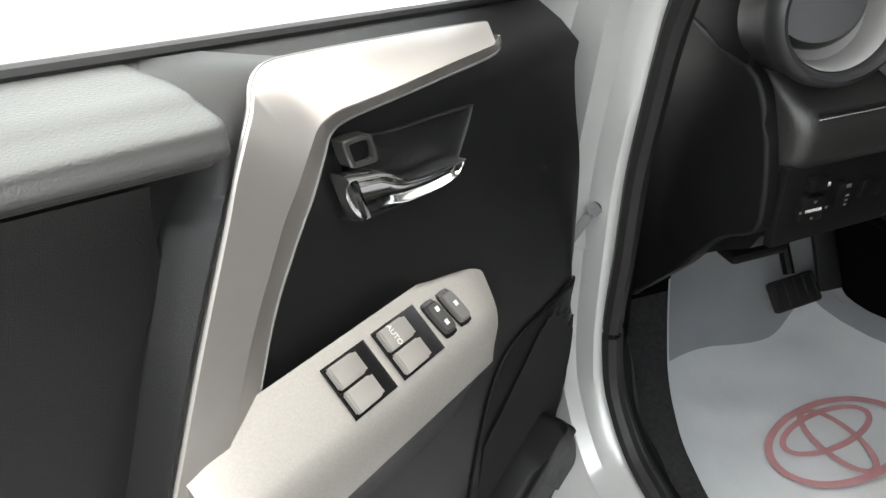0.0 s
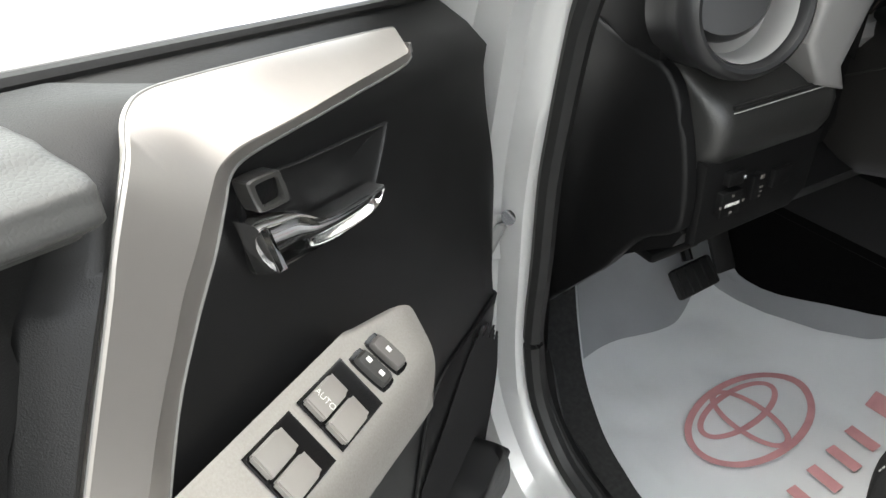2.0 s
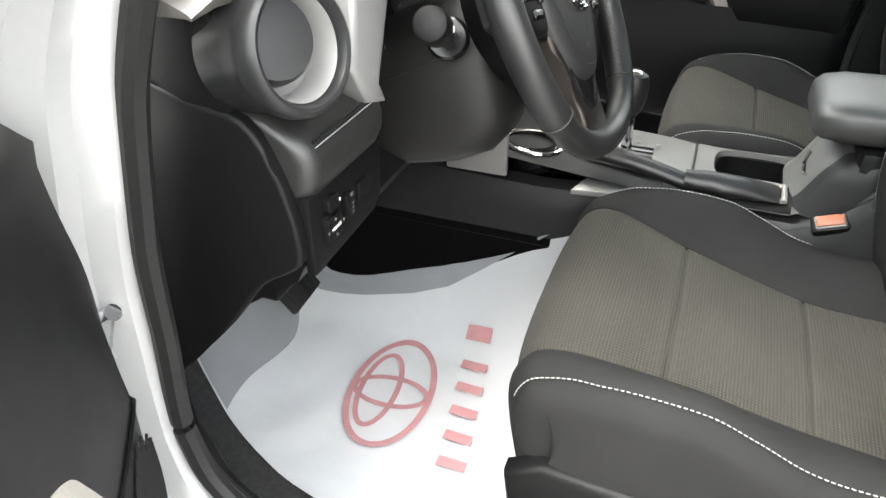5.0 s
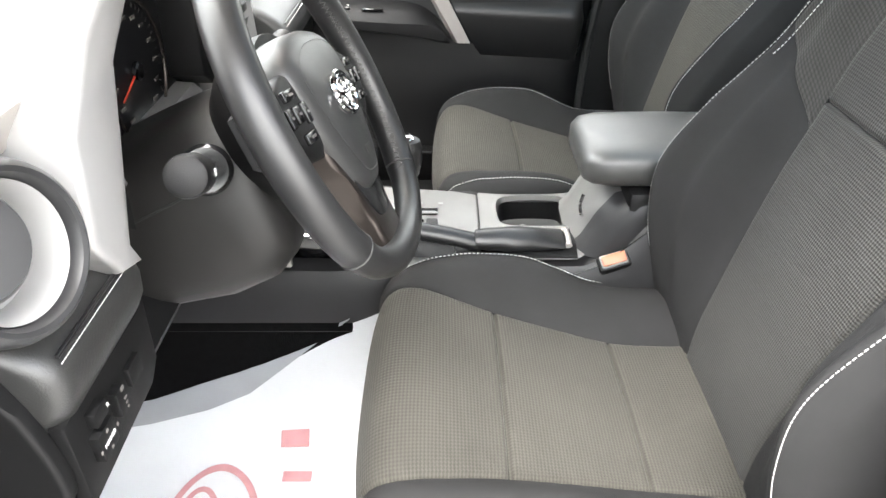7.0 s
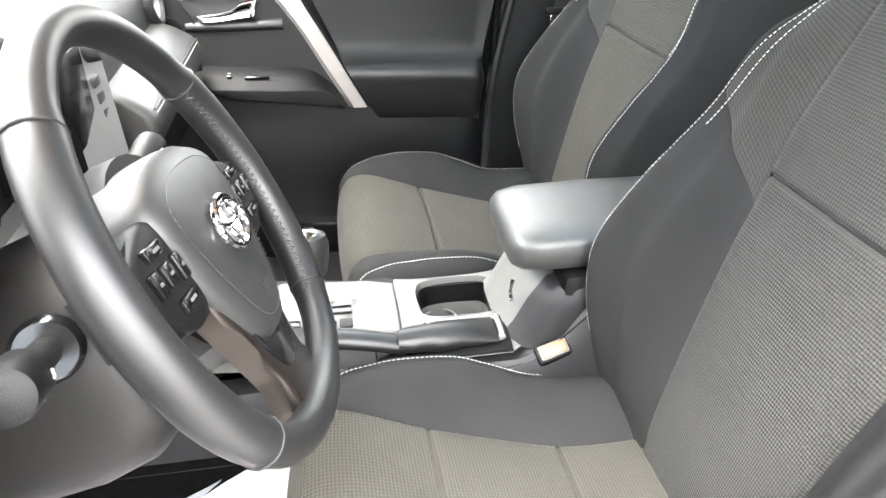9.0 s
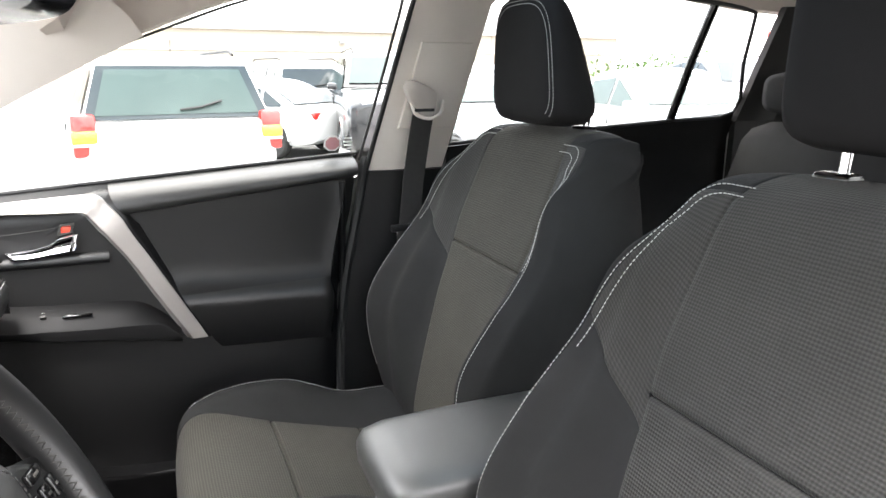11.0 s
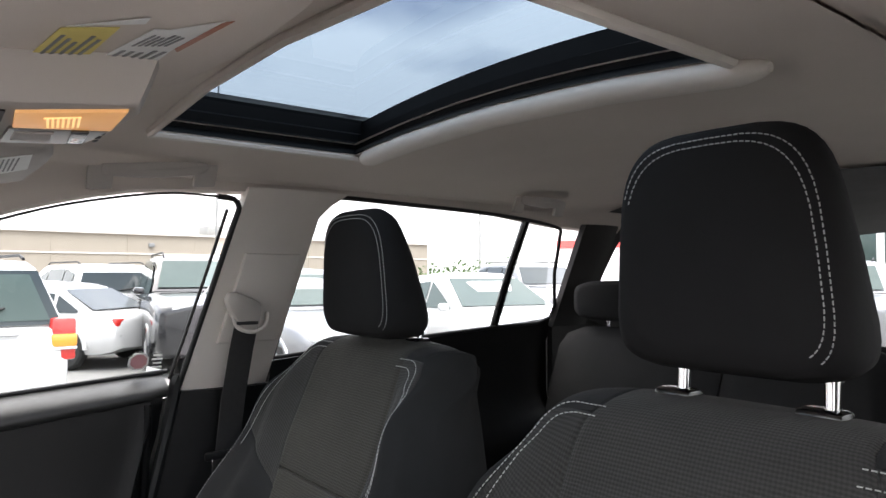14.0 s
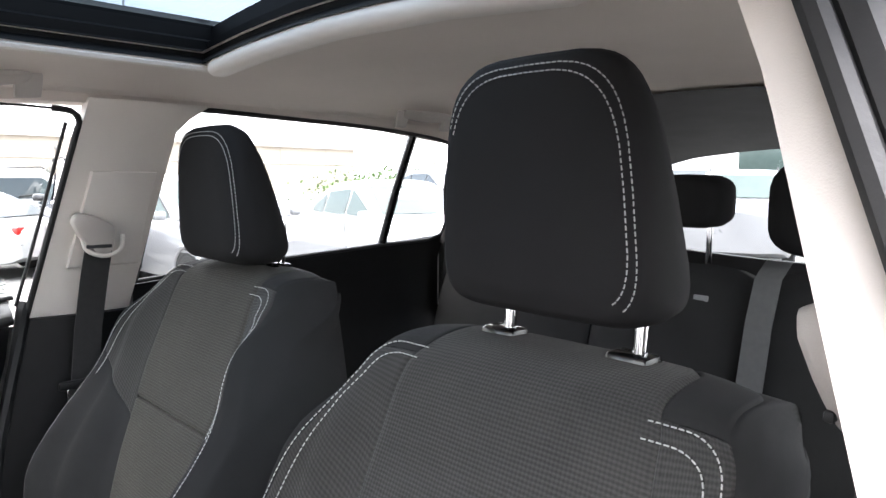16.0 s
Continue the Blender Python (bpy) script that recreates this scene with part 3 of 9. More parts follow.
def rear_side(s):
    """Rear door trim and quarter trim with its small window."""
    def door(u, v):
        y = 0.0 - 0.86 * u
        ztop = 1.262 + 0.060 * u
        z = 0.50 + (ztop - 0.50) * v
        x = 0.715 - 0.045 * math.exp(-((z - 0.98) / 0.07) ** 2) - (0.012 if v > 0.93 else 0)
        return (s * min(x, side_x(z) + 0.005), y, z)
    grid_trim("trim_rear_door", door, 14, 24, PLASTIC, "black plastic rear door panel")

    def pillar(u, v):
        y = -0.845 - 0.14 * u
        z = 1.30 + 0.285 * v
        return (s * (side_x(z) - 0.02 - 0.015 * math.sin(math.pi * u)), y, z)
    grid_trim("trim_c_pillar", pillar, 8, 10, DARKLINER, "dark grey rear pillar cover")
    # quarter panel round the small window, then the rear corner
    t = lambda y, z, d=0.02: Vector((s * (side_x(z) - d), y, z))
    bm = bmesh.new()
    out = [(-0.985, 1.30), (-0.985, 1.59), (-1.9, 1.55), (-1.9, 1.30)]
    hole = curve([(0, -1.0, 1.325), (0, -1.0, 1.50), (0, -1.03, 1.555), (0, -1.12, 1.565), (0, -1.30, 1.545), (0, -1.40, 1.46), (0, -1.34, 1.35), (0, -1.25, 1.325)], 3, True)
    n = len(hole)
    cen = Vector((0, -1.18, 1.44))
    ring = []
    for p in hole:
        d = p - cen
        k = min((abs(0.195 / d.y) if d.y > 1e-6 else abs(0.72 / d.y)) if abs(d.y) > 1e-6 else 9e9, (abs(0.13 / d.z) if abs(d.z) > 1e-6 else 9e9) * (1.08 if d.z > 0 else 1.1))
        q = cen + d * max(k, 1.02)
        ring.append(q)
    loops = [[t(p.y, p.z, 0.0) for p in hole], [t(p.y, p.z) for p in hole], [t(p.y, p.z) for p in ring]]
    skin(bm, loops, True, False, False)
    solo("trim_quarter", bm, DARKLINER, "dark grey quarter trim round a small window", "trim", "structure")

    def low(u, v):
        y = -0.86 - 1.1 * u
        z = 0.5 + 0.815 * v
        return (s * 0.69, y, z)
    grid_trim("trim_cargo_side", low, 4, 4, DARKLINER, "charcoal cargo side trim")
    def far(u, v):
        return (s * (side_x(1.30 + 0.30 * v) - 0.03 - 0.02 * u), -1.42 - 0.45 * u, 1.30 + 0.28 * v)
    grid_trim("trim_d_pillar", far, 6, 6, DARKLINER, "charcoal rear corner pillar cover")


rear_side(1)
rear_side(-1)


def tailgate():
    t = thing("tailgate", (0, -1.9, 0.6), "closed tailgate with dark trim and a wide rear window", "tailgate")
    out = [(-0.70, 0.5), (0.70, 0.5), (0.72, 1.15), (0.62, 1.66), (-0.62, 1.66), (-0.72, 1.15)]
    bm = bmesh.new()
    ins = curve([(-0.60, 1.235, 0), (0.0, 1.205, 0), (0.60, 1.235, 0), (0.625, 1.30, 0), (0.55, 1.555, 0), (0.50, 1.585, 0), (0.0, 1.60, 0), (-0.50, 1.585, 0), (-0.55, 1.555, 0), (-0.625, 1.30, 0)], 3, True)
    lean = lambda x, z, d=0.0: Vector((x, -1.93 + 0.40 * max(z - 1.15, 0) - d + 0.05 * (1 - (x / 0.7) ** 2) * -1, z))
    c = Vector((0, 1.38, 0))
    ring = []
    for p in ins:
        d = p - c
        kx = 0.74 / abs(d.x) if abs(d.x) > 1e-6 else 9e9
        kz = (0.30 if d.y > 0 else 0.86) / abs(d.y) if abs(d.y) > 1e-6 else 9e9
        ring.append(c + d * min(kx, kz))
    skin(bm, [[lean(p.x, p.y, 0.03) for p in ins], [lean(p.x, p.y) for p in ins], [lean(p.x, p.y) for p in ring]], True, False, False)
    part("inner_panel", bm, DARKLINER, t, "charcoal tailgate trim")
    bm = bmesh.new()
    f = [bm.verts.new(lean(p.x, p.y, 0.02)) for p in ins]
    bm.faces.new(f)
    part("pane", bm, SIDEGLASS, t, "clear rear window pane")


tailgate()


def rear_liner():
    # a charcoal sheet 6 mm under the headliner, from y -0.88 to the rear
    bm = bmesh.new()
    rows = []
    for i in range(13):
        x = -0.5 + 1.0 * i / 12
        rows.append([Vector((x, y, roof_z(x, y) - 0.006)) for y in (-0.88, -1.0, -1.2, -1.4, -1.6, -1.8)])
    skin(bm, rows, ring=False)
    solo("ceiling_rear_sheet", bm, DARKLINER, "charcoal sheet under the rear of the roof lining", "trim", "structure")


rear_liner()


def glazing():
    for s, name in ((1, "window_1"), (-1, "window_2")):
        bm = bmesh.new()
        pts = [(0.20, 1.24)] + FRONT_TOP + [(1.10, 1.21)]
        if s > 0:
            bm.faces.new([bm.verts.new((s * (side_x(z) + 0.02), y, z)) for y, z in pts])
        pts = [(-0.005, 1.262)] + REAR_TOP + [(-0.84, 1.32)]
        bm.faces.new([bm.verts.new((s * (side_x(z) + 0.02), y, z)) for y, z in pts])
        solo(name, bm, SIDEGLASS, "clear side window glass", "window", "structure", smooth=False)
    bm = bmesh.new()
    skin(bm, [[Vector((x, 0.86 + 0.72 * (1 - f) - 0.06 * (x / 0.62) ** 2 * 1.0, 1.60 - 0.44 * (1 - f))) for x in (-0.62, -0.4, -0.2, 0, 0.2, 0.4, 0.62)] for f in (0, 0.25, 0.5, 0.75, 1)], ring=False)
    ob = solo("window_3", bm, CLEAR, "clear windscreen glass", "window", "structure")
    ob.visible_shadow = False


glazing()


def a_pillar(s):
    rows = []
    for p in curve([(0, 1.36, 1.13), (0, 1.10, 1.30), (0, 0.92, 1.415), (0, 0.78, 1.49), (0, 0.66, 1.55)], 5):
        y, z = p.y, p.z
        x = side_x(z)
        rows.append([Vector((s * a, b, c)) for a, b, c in ((x + 0.02, y - 0.035, z - 0.055), (x - 0.004, y - 0.04, z - 0.06), (x - 0.025, y - 0.02, z - 0.03), (x - 0.055, y + 0.03, z + 0.02), (x - 0.07, y + 0.08, z + 0.045))])
    bm = bmesh.new()
    skin(bm, rows, ring=False)
    solo("trim_a_pillar", bm, TRIM, "pale grey plastic windscreen pillar cover", "trim", "structure")


a_pillar(1)
a_pillar(-1)


# ---- floor and door opening ----
def floor():
    bm = bmesh.new()
    prof = [(1.50, 0.95), (1.42, 0.72), (1.34, 0.56), (1.24, 0.455), (1.12, 0.415), (0.6, 0.405), (-0.3, 0.40), (-0.4, 0.46), (-0.9, 0.50), (-1.0, 0.60), (-1.95, 0.62)]
    rows = []
    for i in range(23):
        x = -0.70 + 1.40 * i / 22
        rise = 0.20 * math.exp(-(x / 0.13) ** 4)
        rows.append([Vector((x, p.x, p.y + rise * (1 if p.x < 1.3 else 0.5))) for p in curve([(a, b, 0) for a, b in prof], 4)])
    skin(bm, rows, ring=False)
    return solo("floor", bm, DARKCARPET, "black carpeted car floor", "floor", "structure")


floor()


def footwell():
    """Grey carpet mat and the paper sheet that lies on it."""
    def z_at(x, y):
        z = 0.422 + 0.08 * max(0, x + 0.45)
        if x > -0.27:
            z += (2.1 + 22 * max(0, 1.22 - y)) * (x + 0.27) ** 2
        if y > 1.10:
            z += 1.5 * (y - 1.10) ** 2
        if y > 1.22:
            z += 0.35 * (y - 1.22)
        return z
    bm = bmesh.new()
    rows = []
    for i in range(25):
        u = i / 24
        row = []
        for j in range(33):
            v = j / 32
            x0 = -0.655 + 0.10 * max(0, (v - 0.55) / 0.45) ** 2
            x, y = x0 + (-0.125 - x0) * u, 0.62 + 0.78 * v
            row.append(Vector((x, y, z_at(x, y) + 0.004)))
        rows.append(row)
    skin(bm, rows, ring=False)
    skin(bm, [[p - Vector((0, 0, 0.012)) for p in r] for r in rows], ring=False)
    solo("floor_mat", bm, CARPET, "grey carpet floor mat in the footwell", "floor mat")
    bm = bmesh.new()
    rows = []
    nx, ny = 48, 60
    for i in range(nx + 1):
        u = i / nx
        row = []
        for j in range(ny + 1):
            v = j / ny
            left = -0.615 + 0.17 * max(0, (v - 0.35) / 0.65) ** 1.6
            x, y = left + (-0.128 - left) * u, 0.70 + 0.66 * v + 0.01 * math.sin(5 * u)
            crease = 0.005 * noise.noise((x * 7, y * 5, 3)) + 0.011 * max(0, noise.noise((x * 3 + y * 9, y * 3 - x * 8, 1))) * (0.4 + v) - 0.004 * abs(noise.noise((x * 16 + y * 3, y * 6, 8)))
            row.append(Vector((x, y, z_at(x, y) + 0.010 + crease)))
        rows.append(row)
    skin(bm, rows, ring=False)
    skin(bm, [[p - Vector((0, 0, 0.0012)) for p in r] for r in rows], ring=False)
    sheet = thing("paper_mat", (-0.37, 1.0, 0.43), "crumpled white paper floor cover with a faded red print", "paper mat")
    part("sheet", bm, PAPER, sheet)
    # an opaque greyer layer over the sheet, under the pedals and along the tunnel
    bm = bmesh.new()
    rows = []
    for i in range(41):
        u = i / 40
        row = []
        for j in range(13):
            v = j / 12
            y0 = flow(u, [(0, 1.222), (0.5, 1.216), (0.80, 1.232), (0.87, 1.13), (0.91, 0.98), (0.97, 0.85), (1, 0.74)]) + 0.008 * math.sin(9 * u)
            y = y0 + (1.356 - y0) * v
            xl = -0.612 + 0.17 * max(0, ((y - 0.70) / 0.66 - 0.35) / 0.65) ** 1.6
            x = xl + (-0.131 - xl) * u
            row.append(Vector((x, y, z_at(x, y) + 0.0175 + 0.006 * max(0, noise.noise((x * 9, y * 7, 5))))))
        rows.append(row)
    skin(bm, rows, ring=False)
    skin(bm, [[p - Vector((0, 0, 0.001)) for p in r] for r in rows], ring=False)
    part("sheet_grey_layer", bm, GREYLAYER, sheet, "greyer far end and tunnel side of the sheet")

    def on(x, y):
        return Vector((x, y, z_at(x, y) + 0.0205))

    def ring(cx, cy, ax, ay, turn, w, name):
        bm = bmesh.new()
        ins, outs = [], []
        for k in range(48):
            a = 2 * math.pi * k / 48
            for lst, d in ((ins, -w / 2), (outs, w / 2)):
                px, py = (ax + d) * math.cos(a), (ay + d) * math.sin(a)
                lst.append(on(cx + px * math.cos(turn) - py * math.sin(turn), cy + px * math.sin(turn) + py * math.cos(turn)))
        skin(bm, [ins, outs], True, False, False)
        part(name, bm, REDINK, sheet, "faded red printed ring")
    ring(-0.370, 0.984, 0.118, 0.072, 0.08, 0.0115, "print_ring")
    ring(-0.372, 0.984, 0.031, 0.067, 0.08, 0.010, "print_ring")
    ring(-0.372, 1.006, 0.081, 0.033, 0.08, 0.010, "print_ring")
    # six plain bars where the printed word stands
    for k in range(6):
        x = -0.476 + 0.052 * k
        bm = bmesh.new()
        n = 6
        rows = [[on(x + 0.0095 * (2 * a / n - 1), 0.829 + 0.0084 * k + 0.024 * (2 * b / n - 1)) for b in range(n + 1)] for a in range(n + 1)]
        skin(bm, rows, ring=False)
        part("print_bar", bm, REDINK, sheet, "faded red printed bar")


footwell()


def kick_panel(s):
    """The plastic panel beside the feet and along the sill."""
    line = curve([(0, 1.40, 0.80), (0, 1.30, 0.72), (0, 1.14, 0.69), (0, 1.085, 0.65), (0, 1.05, 0.56), (0, 0.97, 0.515), (0, 0.85, 0.51), (0, 0.5, 0.51), (0, 0.0, 0.51)], 4)
    rows = []
    for p in line:
        y, z = p.y, p.z
        rows.append([Vector((s * a, b, c)) for a, b, c in ((0.735, y, z), (0.715, y + 0.004, z + 0.012), (0.695, y + 0.006, z + 0.006), (0.68 - 0.03 * max(0, y - 0.9), y + 0.02, z - 0.05), (0.655 - 0.10 * max(0, y - 0.85), y + 0.05, min(z - 0.09, 0.44 + 0.6 * max(0, y - 1.2))))])
    bm = bmesh.new()
    skin(bm, rows, ring=False)
    solo("trim_sill", bm, PLASTIC, "black plastic sill and kick panel", "trim", "structure")
    if s < 0:
        bm = bmesh.new()
        skin(bm, [[Vector((-0.70, y, z)), Vector((-0.66, y + 0.09, z)), Vector((-0.60, y + 0.3, z))] for y, z in ((1.09, 0.80), (1.09, 0.74), (1.09, 0.66))], ring=False)
        solo("trim_kick", bm, PLASTIC, "black plastic kick panel", "trim", "structure")


kick_panel(-1)
kick_panel(1)


def door_opening():
    """Painted body round the open front door, its seal, hinge face and check strap."""
    seal = [(-0.728, 0.90, 1.36), (-0.733, 0.965, 1.24), (-0.736, 1.000, 1.161), (-0.736, 1.018, 1.104), (-0.736, 1.035, 1.03), (-0.736, 1.050, 0.955), (-0.736, 1.060, 0.845), (-0.736, 1.073, 0.737), (-0.736, 1.071, 0.678), (-0.736, 1.052, 0.61), (-0.736, 0.996, 0.554), (-0.738, 0.925, 0.538), (-0.742, 0.80, 0.525), (-0.742, 0.4, 0.522), (-0.742, 0.27, 0.535), (-0.742, 0.235, 0.60), (-0.74, 0.23, 0.9), (-0.735, 0.215, 1.2), (-0.722, 0.185, 1.32), (-0.680, 0.158, 1.42), (-0.640, 0.138, 1.515), (-0.610, 0.126, 1.585)]
    rubber("door_seal", curve(seal, 6), 0.0135, "thick black rubber door seal")
    lip = [(x + 0.016, y + 0.012, z) for x, y, z in seal]
    rubber("door_seal_lip", curve(lip, 6), 0.008, "black rubber seal lip")
    rows = []
    for x, y, z in curve([(-0.735, 0.90, 1.40), (-0.738, 0.97, 1.25), (-0.742, 1.010, 1.16), (-0.742, 1.033, 1.071), (-0.742, 1.062, 0.94), (-0.742, 1.072, 0.84), (-0.742, 1.080, 0.735), (-0.742, 1.080, 0.675), (-0.742, 1.066, 0.602), (-0.742, 1.012, 0.54), (-0.742, 0.936, 0.527), (-0.742, 0.80, 0.512), (-0.742, 0.4, 0.510), (-0.742, 0.26, 0.52), (-0.742, 0.22, 0.60), (-0.745, 0.205, 0.9), (-0.756, 0.195, 1.2), (-0.708, 0.150, 1.4), (-0.636, 0.115, 1.6)], 5):
        front = max(0.0, min(1.0, (y - 0.9) / 0.15))
        low = max(0.0, min(1.0, (0.62 - z) / 0.1))
        back = max(0.0, min(1.0, (0.35 - y) / 0.1)) * (1 - low)
        oy, oz = 0.10 * front * (1 - 0.6 * low) - 0.06 * back, -0.09 * low
        rows.append([Vector(q) for q in ((x + 0.02, y, z), (x, y, z), (x - 0.014, y + oy * 0.05, z + oz * 0.05), (x - 0.028, y + oy * 0.30, z + oz * 0.25), (x - 0.05, y + oy * 0.34, z + oz * 0.3), (x - 0.066, y + oy * 0.8, z + oz * 0.6), (x - 0.12, y + oy, z + oz), (x - 0.165, y + oy * 1.05, z + oz * 1.2))])
    bm = bmesh.new()
    skin(bm, rows, ring=False)
    solo("wall_door_jamb", bm, PAINT, "silver painted steel door jamb", "car body", "structure")
    strap = thing("door_check", (-0.775, 1.10, 0.895), "metal door check strap with a greasy joint", "door check")
    part("bracket", plate(curve2([(-0.786, 0.845), (-0.782, 0.838), (-0.735, 0.826), (-0.729, 0.832), (-0.730, 0.918), (-0.736, 0.922), (-0.776, 0.906), (-0.785, 0.897)], 2), lambda u, v, w: Vector((u, 1.112 - w, v)), 0.012, 0.004, 3), PAINT, strap, "silver pressed bracket")
    part("arm", tube([(-0.762, 1.095, 0.900), (-0.80, 1.07, 0.885), (-0.85, 1.03, 0.875)], 0.007, 8, flat=0.6), STEEL, strap)
    part("pin", disc((-0.772, 1.088, 0.900), (0, -0.8, 0.6), 0.009, 0.014), CHROME, strap)


door_opening()


def body_sides():
    """Outer body panels that close the place round the doors."""
    for s in (1, -1):
        bm = bmesh.new()
        ys = [1.17, 1.10, 0.9, 0.6, 0.23, -0.2, -0.6, -1.0, -1.5, -2.0] if s > 0 else [0.19, -0.2, -0.6, -1.0, -1.5, -2.0]
        skin(bm, [[Vector((s * x, y, z)) for x, z in ((0.80, 0.30), (0.89, 0.45), (0.915, 0.75), (0.90, 1.0), (0.83, 1.17), (0.765, (1.235 + 0.06 * (0.6 - y) / 1.5) - 0.06 * max(0.0, min(1.0, (y - 0.1) / 0.1)) * (s > 0)))] for y in ys], ring=False)
        solo("wall_body_side", bm, PAINT, "silver painted outer body side", "car body", "structure")
    prof = lambda w, zt, zl: [(-w, zl), (-w * 1.0, zl + (zt - zl) * 0.6), (-w * 0.92, zl + (zt - zl) * 0.85), (-w * 0.55, zt - 0.02), (0, zt), (w * 0.55, zt - 0.02), (w * 0.92, zl + (zt - zl) * 0.85), (w, zl + (zt - zl) * 0.6), (w, zl)]
    bm = bmesh.new()
    skin(bm, [[Vector((x, y, z)) for x, z in prof(w, zt, zl)] for y, w, zt, zl in ((1.20, 0.92, 1.10, 0.30), (1.5, 0.925, 1.10, 0.30), (2.0, 0.91, 1.06, 0.28), (2.30, 0.87, 1.0, 0.26), (2.46, 0.80, 0.90, 0.26), (2.54, 0.70, 0.72, 0.28), (2.54, 0.35, 0.60, 0.34))], ring=False)
    solo("wall_front_body", bm, PAINT, "silver painted bonnet and front wings", "car body", "structure")
    bm = bmesh.new()
    skin(bm, [[Vector((s * x, y, z)) for s, x, z in ((-1, 0.89, 0.32), (-1, 0.90, 0.80), (-1, 0.86, 1.05), (-1, 0.75, 1.16), (1, 0.75, 1.16), (1, 0.86, 1.05), (1, 0.90, 0.80), (1, 0.89, 0.32))] for y in (-1.98, -2.06)], ring=False)
    bm.faces.new([bm.verts.new((s * x, -2.06, z)) for s, x, z in ((-1, 0.89, 0.32), (-1, 0.90, 0.80), (-1, 0.86, 1.05), (-1, 0.75, 1.16), (1, 0.75, 1.16), (1, 0.86, 1.05), (1, 0.90, 0.80), (1, 0.89, 0.32))])
    solo("wall_rear_body", bm, PAINT, "silver painted rear panel below the tailgate window", "car body", "structure")
    solo("floor_underbody", boxbm((0, 0.25, 0.30), (1.60, 4.3, 0.06), 0.02), RUBBER, "black underbody pan", "car body", "structure")


body_sides()


# ---- seats ----
class Path2:
    """A smooth line in y and z, with normals, by its running length from 0 to 1."""

    def __init__(self, pts):
        self.p = curve([(0, *q) for q in pts], 10)
        self.s = [0.0]
        for a, b in zip(self.p, self.p[1:]):
            self.s.append(self.s[-1] + (b - a).length)
        self.length = self.s[-1]

    def at(self, f):
        d = f * self.length
        for i in range(len(self.s) - 1):
            if d <= self.s[i + 1] or i == len(self.s) - 2:
                t = (d - self.s[i]) / max(self.s[i + 1] - self.s[i], 1e-9)
                a = self.p[max(i - 1, 0)]
                b = self.p[min(i + 2, len(self.p) - 1)]
                tan = (b - a).normalized()
                return self.p[i].lerp(self.p[i + 1], t), Vector((0, -tan.z, tan.y))

    def find(self, key):
        return min((i / 400 for i in range(401)), key=lambda f: key(self.at(f)[0]))


def patch(f, u0, u1, v0, v1, nu, nv, material, name, parent, label="", tuck=0.004, uvscale=(1.0, 1.0), rim=0.007):
    """A padded panel of a cover: its rims are tucked in to make the seams."""
    bm = bmesh.new()
    uvl = bm.loops.layers.uv.new("uv")
    rows, uvs = [], {}
    for i in range(nu + 1):
        row = []
        for j in range(nv + 1):
            a, b = i / nu, j / nv
            e = min(a, 1 - a) * abs(u1 - u0) * uvscale[0], min(b, 1 - b) * abs(v1 - v0) * uvscale[1]
            sink = max(tuck * max(0.0, 1 - e[1] / rim) ** 2, min(tuck, 0.003) * max(0.0, 1 - e[0] / 0.006) ** 2)
            u, v = u0 + (u1 - u0) * a, v0 + (v1 - v0) * b
            p = f(u, v, -sink)
            w = bm.verts.new(p)
            uvs[w] = (u * uvscale[0], v * uvscale[1])
            row.append(w)
        rows.append(row)
    for i in range(nu):
        for j in range(nv):
            q = (rows[i][j], rows[i + 1][j], rows[i + 1][j + 1], rows[i][j + 1])
            fc = bm.faces.new(q)
            for l in fc.loops:
                l[uvl].uv = uvs[l.vert]
    up = parent
    return part(name, bm, material, parent, label, angle=75)


